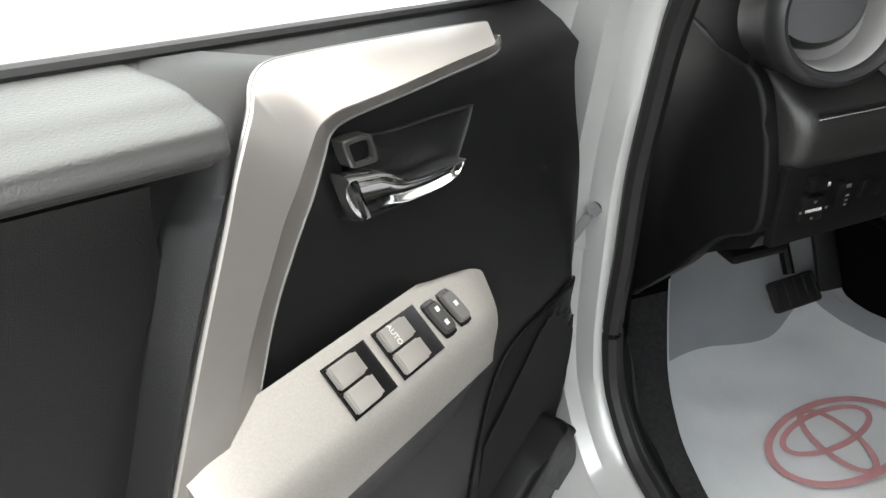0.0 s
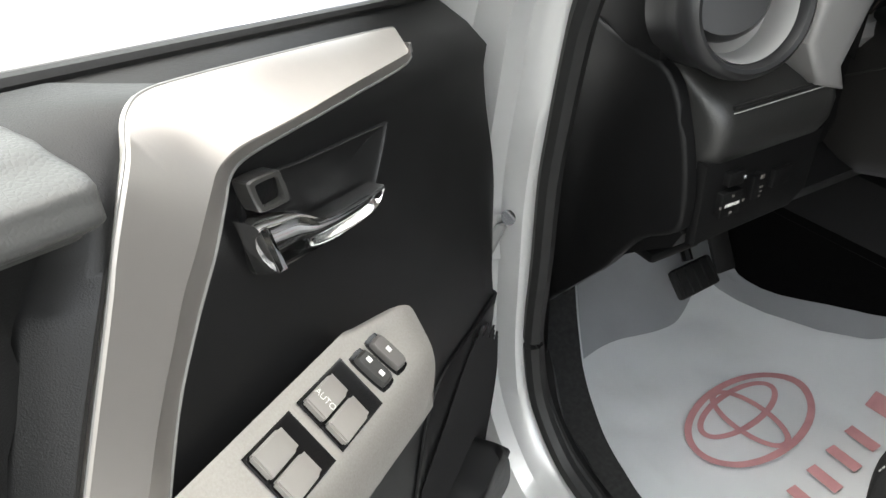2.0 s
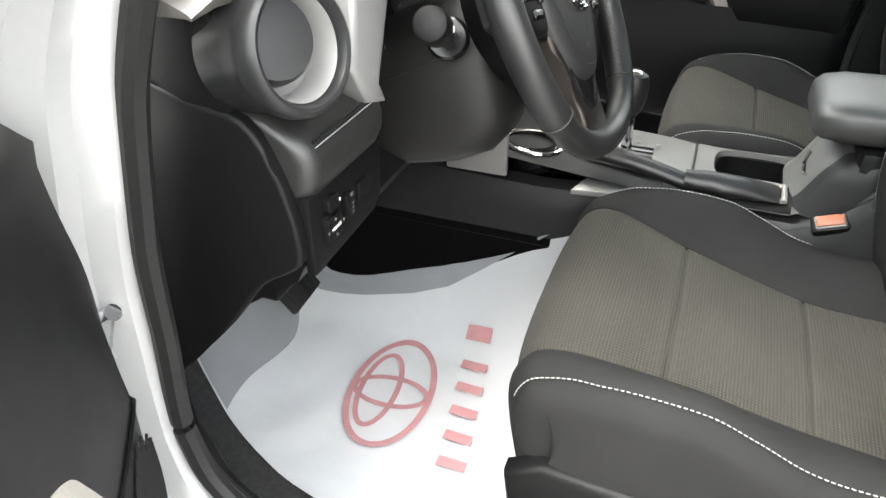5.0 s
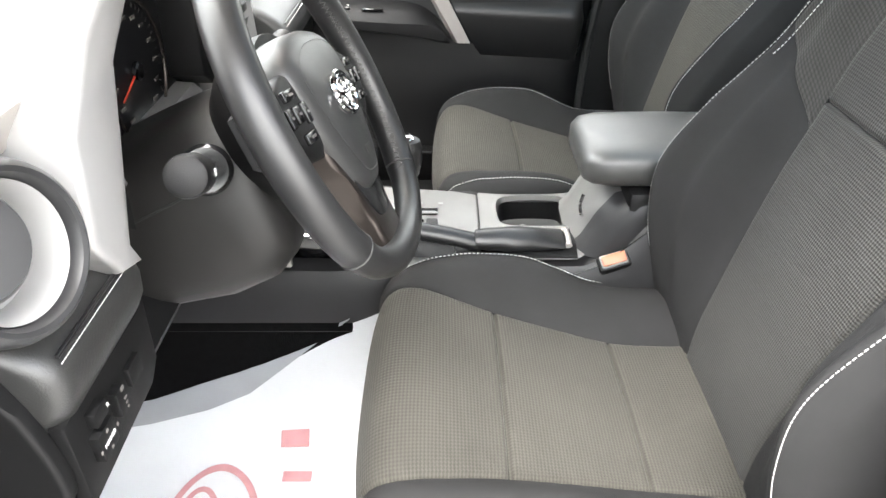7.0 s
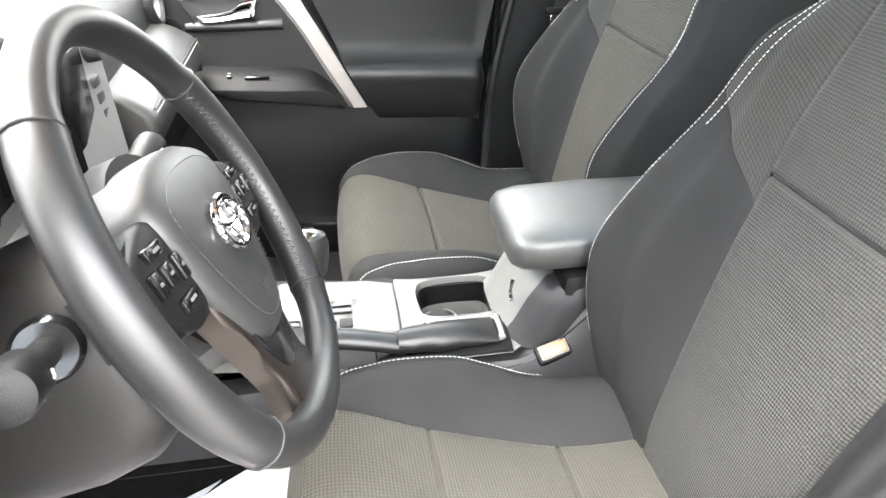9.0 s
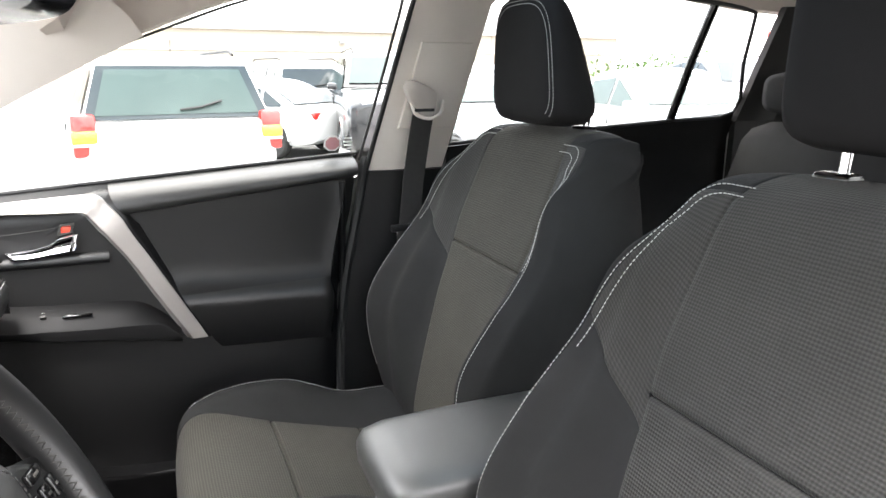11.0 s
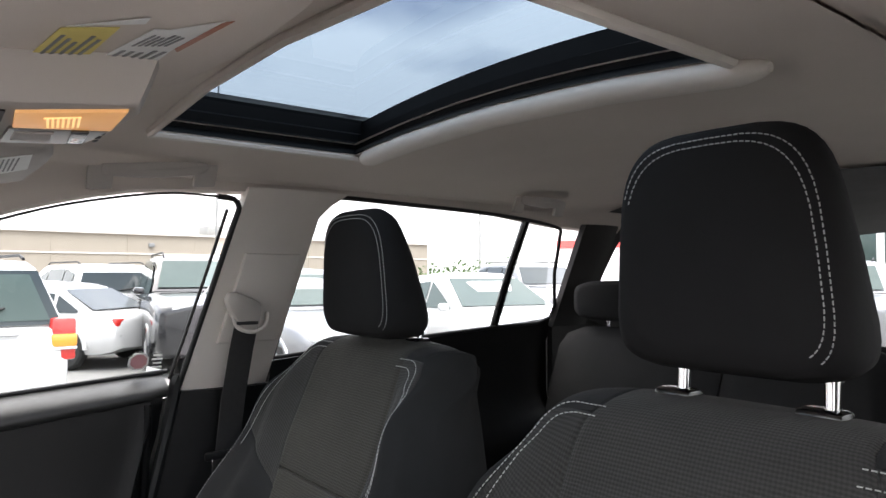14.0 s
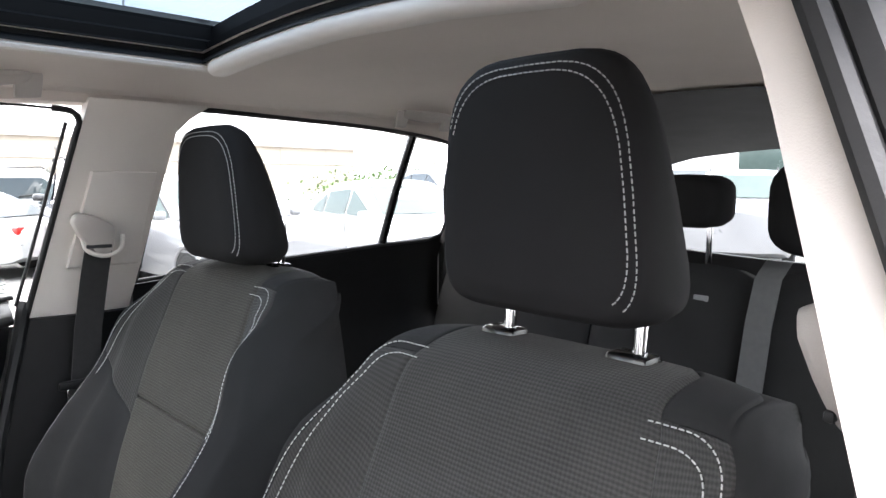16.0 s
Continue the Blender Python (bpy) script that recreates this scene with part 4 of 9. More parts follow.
def seat(cx, head_low=0.0, head_fore=0.0, head_wide=1.0, upper=None):
    t = thing("driver_seat", (cx, 0.3, 0.42), "black and grey cloth front seat with white stitching", "car seat", "front seats")
    cp = Path2([(0.18, 0.697), (0.24, 0.704), (0.30, 0.709), (0.375, 0.717), (0.46, 0.738), (0.54, 0.759), (0.61, 0.779), (0.655, 0.789), (0.690, 0.786), (0.712, 0.768), (0.724, 0.735), (0.722, 0.68), (0.705, 0.58)])
    fy = cp.find(lambda p: abs(p.y - 0.712) + abs(p.z - 0.768))

    def cush(x, v, d=0.0):
        """A point of the cushion: insert to 0.15, bolster to its crest at 0.238, then the flank down to 0.272."""
        p, n = cp.at(v)
        if n.z < 0 and n.y < 0:
            n = -n
        y = p.y if v < fy else 0.712
        a = abs(x)
        front = smooth(v, [(fy - 0.02, 0.0), (fy + 0.16, 1.0)])
        insert = flow(y, [(0.20, 0.142), (0.30, 0.134), (0.375, 0.133), (0.545, 0.150), (0.70, 0.176)])
        crest = flow(y, [(0.20, 0.226), (0.40, 0.228), (0.60, 0.230), (0.70, 0.222)]) - 0.006 * front
        rise = flow(y, [(0.22, 0.044), (0.30, 0.040), (0.40, 0.036), (0.46, 0.046), (0.51, 0.052), (0.58, 0.038), (0.64, 0.016), (0.69, 0.001)])
        side = 0.0
        if a <= 0.15:
            w, h = insert * a / 0.15, 0.004 * (1 - (a / 0.15) ** 2)
        elif a <= 0.238:
            f = (a - 0.15) / 0.088
            w, h = insert + (crest - insert) * f, rise * math.sin(math.pi / 2 * f) ** 1.25 + 0.006 * math.sin(math.pi * f)
        else:
            f = (a - 0.238) / 0.034
            drop = 0.20 - 0.13 * front
            w, h = crest + 0.030 * math.sin(math.pi / 2 * min(1.0, f * 2.2)), rise
            side = 0.035 * (1 - math.cos(math.pi / 2 * min(1.0, f * 2.2))) + max(0.0, drop - 0.035) * max(0.0, (f - 0.35) / 0.65)
        trim = 0.030 * (w / 0.25) ** 4 * smooth(v, [(0.5, 0.0), (0.85, 1.0)])
        return Vector((cx + math.copysign(w, x), p.y - trim, p.z)) + n * (h - side + d)

    v2, v1 = cp.find(lambda p: abs(p.y - 0.374) + (p.z < 0.70)), cp.find(lambda p: abs(p.y - 0.545) + (p.z < 0.74))
    L = cp.length
    for name, a, b in (("cushion_insert", 0.0, v2), ("cushion_insert", v2, v1), ("cushion_insert", v1, 0.98)):
        patch(cush, -0.15, 0.15, a, b, 48, 72, WAFFLE, name, t, "grey waffle-weave cloth panel", 0.008, (1, L), 0.007)
    for s in (1, -1):
        patch(cush, s * 0.15, s * 0.238, 0.0, 1.0, 18, 70, CLOTH, "cushion_bolster", t, "smooth charcoal cloth bolster", uvscale=(1, L))
        patch(cush, s * 0.238, s * 0.272, 0.0, 1.0, 24, 70, CLOTH, "cushion_side", t, uvscale=(1, L))
        stitching("stitching", [cush(s * 0.2395, 0.10 + (fy - 0.06) * i / 60, 0.0012) for i in range(61)], t)
    # backrest
    bp = Path2([(0.262, 0.69), (0.258, 0.76), (0.244, 0.83), (0.224, 0.91), (0.198, 1.0), (0.170, 1.075), (0.136, 1.16), (0.103, 1.24), (0.083, 1.288), (0.062, 1.315), (0.022, 1.327), (-0.026, 1.326), (-0.050, 1.308), (-0.062, 1.26), (-0.054, 1.1), (-0.026, 0.9), (0.03, 0.62)])

    def back(x, v, d=0.0):
        p, n = bp.at(v)
        rearward = p.y < 0.03 and v > 0.4
        n = -n
        rear = smooth(p.y, [(-0.005, 1.0), (0.055, 0.0)]) if v > 0.4 else 0.0
        wing = (1 - rear) * flow(p.z, [(0.68, 0.004), (0.76, 0.032), (0.86, 0.082), (0.94, 0.103), (1.03, 0.078), (1.12, 0.046), (1.20, 0.045), (1.25, 0.031), (1.31, 0.006)])
        prof = smooth(abs(x), [(0, 0.02), (0.142, 0.0), (0.150, 0.0), (0.20, 0.62), (0.232, 1.0), (0.250, 0.8), (0.264, 0.0), (0.268, -0.6)])
        h = wing * prof if prof > 0 else 0.06 * prof
        if abs(x) > 0.235:
            h -= 0.9 * (abs(x) - 0.235) * (1 - rear)
        if h < 0:
            h *= 1 - 0.75 * smooth(p.z, [(1.14, 0.0), (1.28, 1.0)])
        wide = flow(p.z, [(0.7, 0.985), (1.0, 1.0), (1.12, 0.985), (1.22, 0.955), (1.30, 0.915), (1.327, 0.85)])
        if rearward:
            wide *= smooth(p.y, [(-0.058, 0.76), (0.0, 1.0)])
        xa = abs(x)
        slim = flow(p.z, [(0.72, 0.032), (0.90, 0.027), (1.07, 0.014), (1.16, 0.0)]) * (1 - rear)
        xa -= slim * (xa / 0.148 if xa < 0.148 else max(0.0, (0.232 - xa) / 0.084))
        if xa > 0.208:
            xa = 0.208 + (xa - 0.208) * (1 - 0.70 * smooth(p.z, [(1.10, 0.0), (1.30, 1.0)]))
        q = Vector((cx + math.copysign(xa, x) * wide, p.y, p.z)) + n * h + n * d
        if p.z > 1.10 and (not rearward or p.y > -0.055):
            far_y = q.y - 1.35 * max(0.0, abs(x) - 0.208) * smooth(p.z, [(1.22, 0.0), (1.32, 1.0)]) * (1.0 if not rearward else smooth(p.y, [(-0.055, 0.0), (0.03, 1.0)]))
            q.y = max(far_y, min(q.y, -0.035))
        q.z -= 0.022 * (abs(x) / 0.26) ** 4 * smooth(p.z, [(1.20, 0.0), (1.30, 1.0)])
        return q

    B = bp.length
    vs = bp.find(lambda p: abs(p.z - 1.095) + (p.y < 0.03))
    vt = bp.find(lambda p: abs(p.z - 1.322) + abs(p.y - 0.0))
    vr = bp.find(lambda p: abs(p.z - 1.28) + (p.y > -0.02))
    vq = bp.find(lambda p: abs(p.z - 1.314) + (p.y < 0.03))
    va, vc = (bp.find(lambda p, h=h: abs(p.z - h) + (p.y < 0.03)) for h in (1.06, 1.15))
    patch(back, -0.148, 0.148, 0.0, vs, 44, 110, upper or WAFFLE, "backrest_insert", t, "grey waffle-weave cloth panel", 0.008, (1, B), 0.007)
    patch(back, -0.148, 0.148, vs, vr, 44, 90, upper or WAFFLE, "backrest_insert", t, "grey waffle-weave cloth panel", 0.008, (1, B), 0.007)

    def edge_x(v, shift=0.032):
        """Where the twin seam runs, from the bolster's crest in to the shoulder's corner."""
        return 0.238 - shift * min(1.0, max(0.0, (v - va) / (vq - va))) ** 1.5

    for s in (1, -1):
        cut = lambda x: va + (vc - va) * min(1.0, max(0.0, (abs(x) - 0.148) / 0.09))
        wide_x = lambda x, v: s * (0.148 + (abs(x) - 0.148) / 0.09 * (edge_x(v) - 0.148))
        patch(lambda x, v, d=0.0: back(wide_x(x, v * cut(x)), v * cut(x), d), s * 0.148, s * 0.238, 0.0, 1.0, 24, 90, CLOTH, "backrest_bolster", t, "smooth charcoal cloth bolster", 0.003, (1, 0.60), 0.006)
        patch(lambda x, v, d=0.0: back(wide_x(x, cut(x) + v * (vq - cut(x))), cut(x) + v * (vq - cut(x)), d), s * 0.148, s * 0.238, 0.0, 1.0, 24, 80, CHARSHADEWAFFLE, "backrest_shoulder", t, "charcoal waffle-weave shoulder panel", 0.003, (1, 0.20), 0.006)
        patch(lambda x, v, d=0.0: back(wide_x(x, v), v, d), s * 0.148, s * 0.238, vq, vr, 24, 30, CLOTH, "backrest_cap", t, "smooth charcoal cloth over the shoulder", 0.002, (1, B), 0.005)
        patch(lambda x, v, d=0.0: back(s * (edge_x(v) + (abs(x) - 0.238) / 0.030 * (0.268 - edge_x(v))), v, d), s * 0.238, s * 0.268, 0.0, vr, 14, 130, CLOTH, "backrest_side", t, tuck=0.002, uvscale=(1, B), rim=0.006)
        low = vs * 0.25
        for o in (0.0, 0.0115):
            v0 = low if o == 0.0 else vs + 0.01
            run = [back(s * (edge_x(v0 + (vq - 0.040 - v0) * i / 80) - 0.002 - o), v0 + (vq - 0.040 - v0) * i / 80, 0.0014) for i in range(81)]
            e = edge_x(vq) - 0.002 - o
            vq2 = vq + 0.004 if s > 0 else vq - 0.004
            top = [back(s * e, vq2 - 0.024 - o * 0.3, 0.0016), back(s * (e - 0.003), vq2 - 0.012 - o * 0.6, 0.0016), back(s * (e - 0.010), vq2 - 0.004 - o * 0.75, 0.0016), back(s * (e - 0.024), vq2 - o * 0.8, 0.0016), back(s * (0.155 - 0.3 * o), vq2 - o * 0.8, 0.0016), back(s * 0.130, vq2 - 0.001 - o * 0.8, 0.0016)]
            stitching("stitching", run + curve(top, 6), t, step=0.0058, gap=0.34, r=0.00065)
    # lining under the covers
    bm = bmesh.new()
    skin(bm, [[back(-0.225 + 0.45 * j / 40, vr * i / 50, -0.0105) for j in range(41)] for i in range(51)], ring=False)
    part("back_lining", bm, CLOTH, t)
    bm = bmesh.new()
    skin(bm, [[cush(-0.225 + 0.45 * j / 40, i / 50, -0.0115) for j in range(41)] for i in range(51)], ring=False)
    part("cushion_lining", bm, CLOTH, t)
    # shell behind, closed sides
    bm = bmesh.new()
    rows = [[back(-0.266 + 0.532 * j / 24, vr + (1 - vr) * i / 20) for j in range(25)] for i in range(21)]
    skin(bm, rows, ring=False)
    part("back_shell", bm, CLOTH, t, "charcoal seat back")
    for s in (1, -1):
        bm = bmesh.new()
        rows = []
        for i in range(31):
            f = vt * i / 30
            a = back(s * 0.268, f)
            ry = -0.062 + 0.06 * max(0.0, 1.24 - a.z) ** 1.2
            rx = a.x - cx
            rows.append([a, Vector((cx + rx * 0.985, a.y + (ry - a.y) * 0.3, a.z - 0.002)), Vector((cx + rx * 0.90, a.y + (ry - a.y) * 0.65, a.z - 0.004)), Vector((cx + rx * 0.74, ry, min(a.z, 1.285)))])
        skin(bm, rows, ring=False)
        part("backrest_flank", bm, CLOTH, t)
    # lower shield and rails
    for s in (1, -1):
        poly = [(0.695, 0.60), (0.705, 0.685), (0.66, 0.715), (0.45, 0.70), (0.28, 0.70), (0.20, 0.74), (0.12, 0.72), (0.12, 0.56), (0.30, 0.52), (0.62, 0.53)]
        bm = plate(poly, lambda u, v, w: Vector((cx + s * (0.240 + w), u, v - 0.03)), 0.03, 0.012, 3)
        part("side_shield", bm, PLASTIC, t, "black plastic side shield")
        part("rail", boxbm((cx + s * 0.20, 0.40, 0.455), (0.05, 0.62, 0.07), 0.008), GLOSSBLACK, t)
    part("base", boxbm((cx, 0.42, 0.59), (0.46, 0.52, 0.14), 0.04), PLASTIC, t)
    lever = part("lever", tube(curve([(cx - 0.292, 0.60, 0.640), (cx - 0.296, 0.56, 0.648), (cx - 0.296, 0.50, 0.645)], 4), 0.010, 8, flat=0.5), PLASTIC, t)
    hook = part("belt_hook", tube(curve([(cx + 0.262, 0.275, 0.735), (cx + 0.268, 0.258, 0.728), (cx + 0.266, 0.246, 0.712)], 4), 0.006, 8), GLOSSBLACK, t)
    # headrest posts
    for s in (1, -1):
        part("post", tube([(cx + s * 0.0715, -0.004, 1.29), (cx + s * 0.0715, -0.012, 1.40)], 0.0064, 14), CHROME, t, "chrome headrest post")
        part("post_collar", boxbm((cx + s * 0.0715 + 0.006, -0.006, 1.327), (0.043, 0.029, 0.013), 0.006), GLOSSBLACK, t)
    # headrest
    def loop(y, hb, ht, z0, z1, r):
        """y is the share of the depth from the front (0) to the rear (1); the head pad thins towards its top."""
        out = []
        for k in range(40):
            a = 2 * math.pi * k / 40
            c, s2 = math.cos(a), math.sin(a)
            sx = abs(c) ** (2 / (r if s2 > 0 else r * 1.5)) * (1 if c > 0 else -1)
            sz = abs(s2) ** (2 / (r if s2 > 0 else r * 1.5)) * (1 if s2 > 0 else -1)
            z = (z0 + z1) / 2 + sz * (z1 - z0) / 2
            f = (z - z0) / (z1 - z0)
            g = (z - 1.34) / 0.245
            out.append(Vector((cx + 0.006 + sx * head_wide * (hb + (ht - hb) * max(f, 0.0) ** 1.3), head_fore + 0.052 + 0.006 * g - y * (0.116 - 0.060 * g), z - head_low)))
        return out
    bm = bmesh.new()
    sec = [(0.0, 0.055, 0.040, 1.43, 1.52, 2.5), (0.01, 0.086, 0.070, 1.388, 1.552, 3.0), (0.05, 0.104, 0.086, 1.369, 1.568, 3.6), (0.12, 0.112, 0.094, 1.362, 1.577, 4.0), (0.28, 0.117, 0.098, 1.357, 1.582, 4.2), (0.5, 0.118, 0.096, 1.356, 1.584, 4.2), (0.75, 0.115, 0.088, 1.358, 1.580, 4.0), (0.92, 0.105, 0.076, 1.366, 1.570, 3.4), (0.98, 0.088, 0.064, 1.384, 1.55, 3.0), (1.0, 0.06, 0.05, 1.42, 1.50, 2.4)]
    skin(bm, [loop(*q) for q in sec])
    hr = part("headrest", bm, HEADCLOTH, t, "black cloth headrest with twin white seams", angle=80)
    for y, hb, ht, z0, z1, r in ((0.040, 0.1008, 0.0828, 1.3722, 1.5648, 3.48), (0.072, 0.1068, 0.0888, 1.3665, 1.5710, 3.74)):
        ring = loop(y, hb, ht, z0, z1, r)
        arc = [q + Vector((0, 0.0012, 0.0006)) for q in ring[2:27]]
        stitching("stitching", arc, hr, step=0.0056, gap=0.34, r=0.00062)
    return t


# same insert cloth as the passenger's, its dimmer light put into the colour
seat_driver = seat(-0.362, upper=CHARSHADEWAFFLE)
seat_passenger = seat(-0.362, 0.024, 0.036, 1.06)
seat_passenger.location = (-0.362 + 0.717, 0.3 - 0.085, 0.424)
seat_passenger.name = "passenger_seat"
seat_driver["label"] = "driver's seat in black and grey cloth, white stitching"
seat_passenger["label"] = "passenger seat in black and grey cloth beside the console"


def rear_bench():
    t = thing("rear_bench", (0, -0.75, 0.5), "black cloth rear bench with three headrests", "rear bench")
    for x0, x1 in ((-0.62, -0.20), (-0.195, 0.13), (0.135, 0.62)):
        bm = bmesh.new()
        loops = []
        w = (x1 - x0) / 2
        c = (x0 + x1) / 2
        for k in range(9):
            f = k / 8
            x = c + w * (2 * f - 1)
            e = 1 - abs(2 * f - 1) ** 6
            loops.append([Vector((x, y, z)) for y, z in ((-0.70 - 0.02 * (1 - e), 0.78), (-0.72 + 0.02 * e, 0.95), (-0.775 + 0.02 * e, 1.15), (-0.815 + 0.01 * e, 1.255 + 0.02 * e), (-0.85, 1.285 + 0.025 * e), (-0.90, 1.28 + 0.02 * e), (-0.935, 1.22), (-0.93, 0.78))])
        skin(bm, loops)
        part("backrest", bm, CLOTH, t, angle=70)
        bm = bmesh.new()
        loops = []
        for k in range(9):
            f = k / 8
            x = c + w * (2 * f - 1)
            e = 1 - abs(2 * f - 1) ** 6
            loops.append([Vector((x, y, z)) for y, z in ((-0.23, 0.60), (-0.22, 0.72), (-0.25, 0.77 + 0.02 * e), (-0.45, 0.76 + 0.02 * e), (-0.72, 0.73 + 0.02 * e), (-0.78, 0.6))])
        skin(bm, loops)
        part("cushion", bm, CLOTH, t, angle=70)
    for c, w, z0, z1 in ((-0.345, 0.135, 1.338, 1.520), (-0.045, 0.078, 1.382, 1.492), (0.455, 0.125, 1.325, 1.432)):
        bm = bmesh.new()
        loops = []
        for y, k in ((-0.81, 0.75), (-0.82, 0.93), (-0.85, 1.0), (-0.89, 1.0), (-0.92, 0.92), (-0.93, 0.7)):
            loops.append([])
            for i in range(28):
                a = 2 * math.pi * i / 28
                cc, ss = math.cos(a), math.sin(a)
                loops[-1].append(Vector((c + w * k * abs(cc) ** 0.5 * (1 if cc > 0 else -1), y, (z0 + z1) / 2 + (z1 - z0) / 2 * k * abs(ss) ** 0.5 * (1 if ss > 0 else -1))))
        skin(bm, loops)
        h = part("headrest", bm, HEADCLOTH, t, angle=70)
        for s in (1, -1):
            part("post", tube([(c + s * 0.042, -0.87, 1.25), (c + s * 0.042, -0.87, z0 + 0.02)], 0.006, 10), CHROME, t, "chrome headrest post")
    part("cover_tag", boxbm((-0.11, -0.795, 1.245), (0.03, 0.004, 0.018), 0.001), GREYPRINT, t, "small grey printed tag")


rear_bench()


def rear_belt():
    t = thing("rear_seat_belt", (-0.26, -0.8, 0.8), "grey seat belt hanging over the rear bench", "seat belt")
    bm = bmesh.new()
    rows = []
    for y, z in ((-0.88, 1.325), (-0.85, 1.328), (-0.80, 1.30), (-0.765, 1.22), (-0.735, 1.10), (-0.70, 0.95), (-0.68, 0.80)):
        rows.append([Vector((-0.235 + d, y + e, z)) for d, e in ((-0.024, 0), (0.024, 0), (0.024, 0.003), (-0.024, 0.003))])
    skin(bm, rows)
    part("webbing", bm, BELT, t, "grey belt webbing")


rear_belt()


def front_belt(s):
    t = thing("seat_belt", (s * 0.64, 0.07, 1.37), "dark seat belt on its pale pillar guide", "seat belt", "front belts")
    dz = 0.0
    x = lambda z: s * (side_x(z) - 0.032)
    # guide ring and its cover
    bm = bmesh.new()
    loops = []
    for k, d in ((1.0, 0.0), (1.0, 0.010), (0.92, 0.016), (0.5, 0.019)):
        loops.append([Vector((x(z) - s * (d + 0.25 * (1.40 - z) * (d > 0)), 0.088 + (y - 0.088) * k, 1.378 + (z - 1.378) * k)) for y, z in curve2([(0.134, 1.398), (0.130, 1.410), (0.118, 1.414), (0.090, 1.404), (0.066, 1.392), (0.060, 1.380), (0.062, 1.350), (0.068, 1.337), (0.082, 1.333), (0.102, 1.347), (0.122, 1.374)], 2)])
    skin(bm, loops)
    part("guide_cover", bm, CONSOLEGREY, t, "grey plastic guide cover", angle=50)
    part("guide_slot", boxbm((x(1.352) - s * 0.026, 0.088, 1.352), (0.006, 0.044, 0.007), 0.002), RUBBER, t, "dark belt slot")
    if s > 0:
        part("guide_ring", tube(curve([(x(1.36) - s * 0.016, 0.115, 1.372), (x(1.36) - s * 0.02, 0.108, 1.345), (x(1.36) - s * 0.024, 0.078, 1.334), (x(1.36) - s * 0.02, 0.050, 1.345), (x(1.36) - s * 0.016, 0.044, 1.372)], 5), 0.004, 8), TRIM, t)
    rows = []
    for z, y, xx in ((1.352, 0.084, 0.624), (1.30, 0.092, 0.630), (1.20, 0.104, 0.640), (1.10, 0.112, 0.645), (0.98, 0.118, 0.650), (0.80, 0.120, 0.655), (0.60, 0.120, 0.66)):
        rows.append([Vector((s * (xx + e), y + d, z)) for d, e in ((-0.024, 0), (0.024, 0), (0.024, 0.003), (-0.024, 0.003))])
    bm = bmesh.new()
    skin(bm, rows)
    part("webbing", bm, DARKBELT, t, "dark belt webbing")
    part("tongue", boxbm((s * 0.640, 0.122, 1.096), (0.012, 0.074, 0.016), 0.004), PLASTIC, t)
    part("tongue_blade", boxbm((s * 0.637, 0.134, 1.070), (0.004, 0.026, 0.042), 0.002), CHROME, t, "chrome belt tongue")


front_belt(1)
front_belt(-1)


# ---- steering wheel ----
WC, WT = Vector((-0.353, 0.737, 1.142)), radians(26)
WN = Vector((0, -math.cos(WT), math.sin(WT)))
# the wheel stands turned a little to the right
STEER = radians(-12)
WU, WV = (Vector((math.cos(a), math.sin(a) * math.sin(WT), math.sin(a) * math.cos(WT))) for a in (STEER, STEER + math.pi / 2))


def on_wheel(u, v, w=0.0):
    return WC + WU * u + WV * v + WN * w


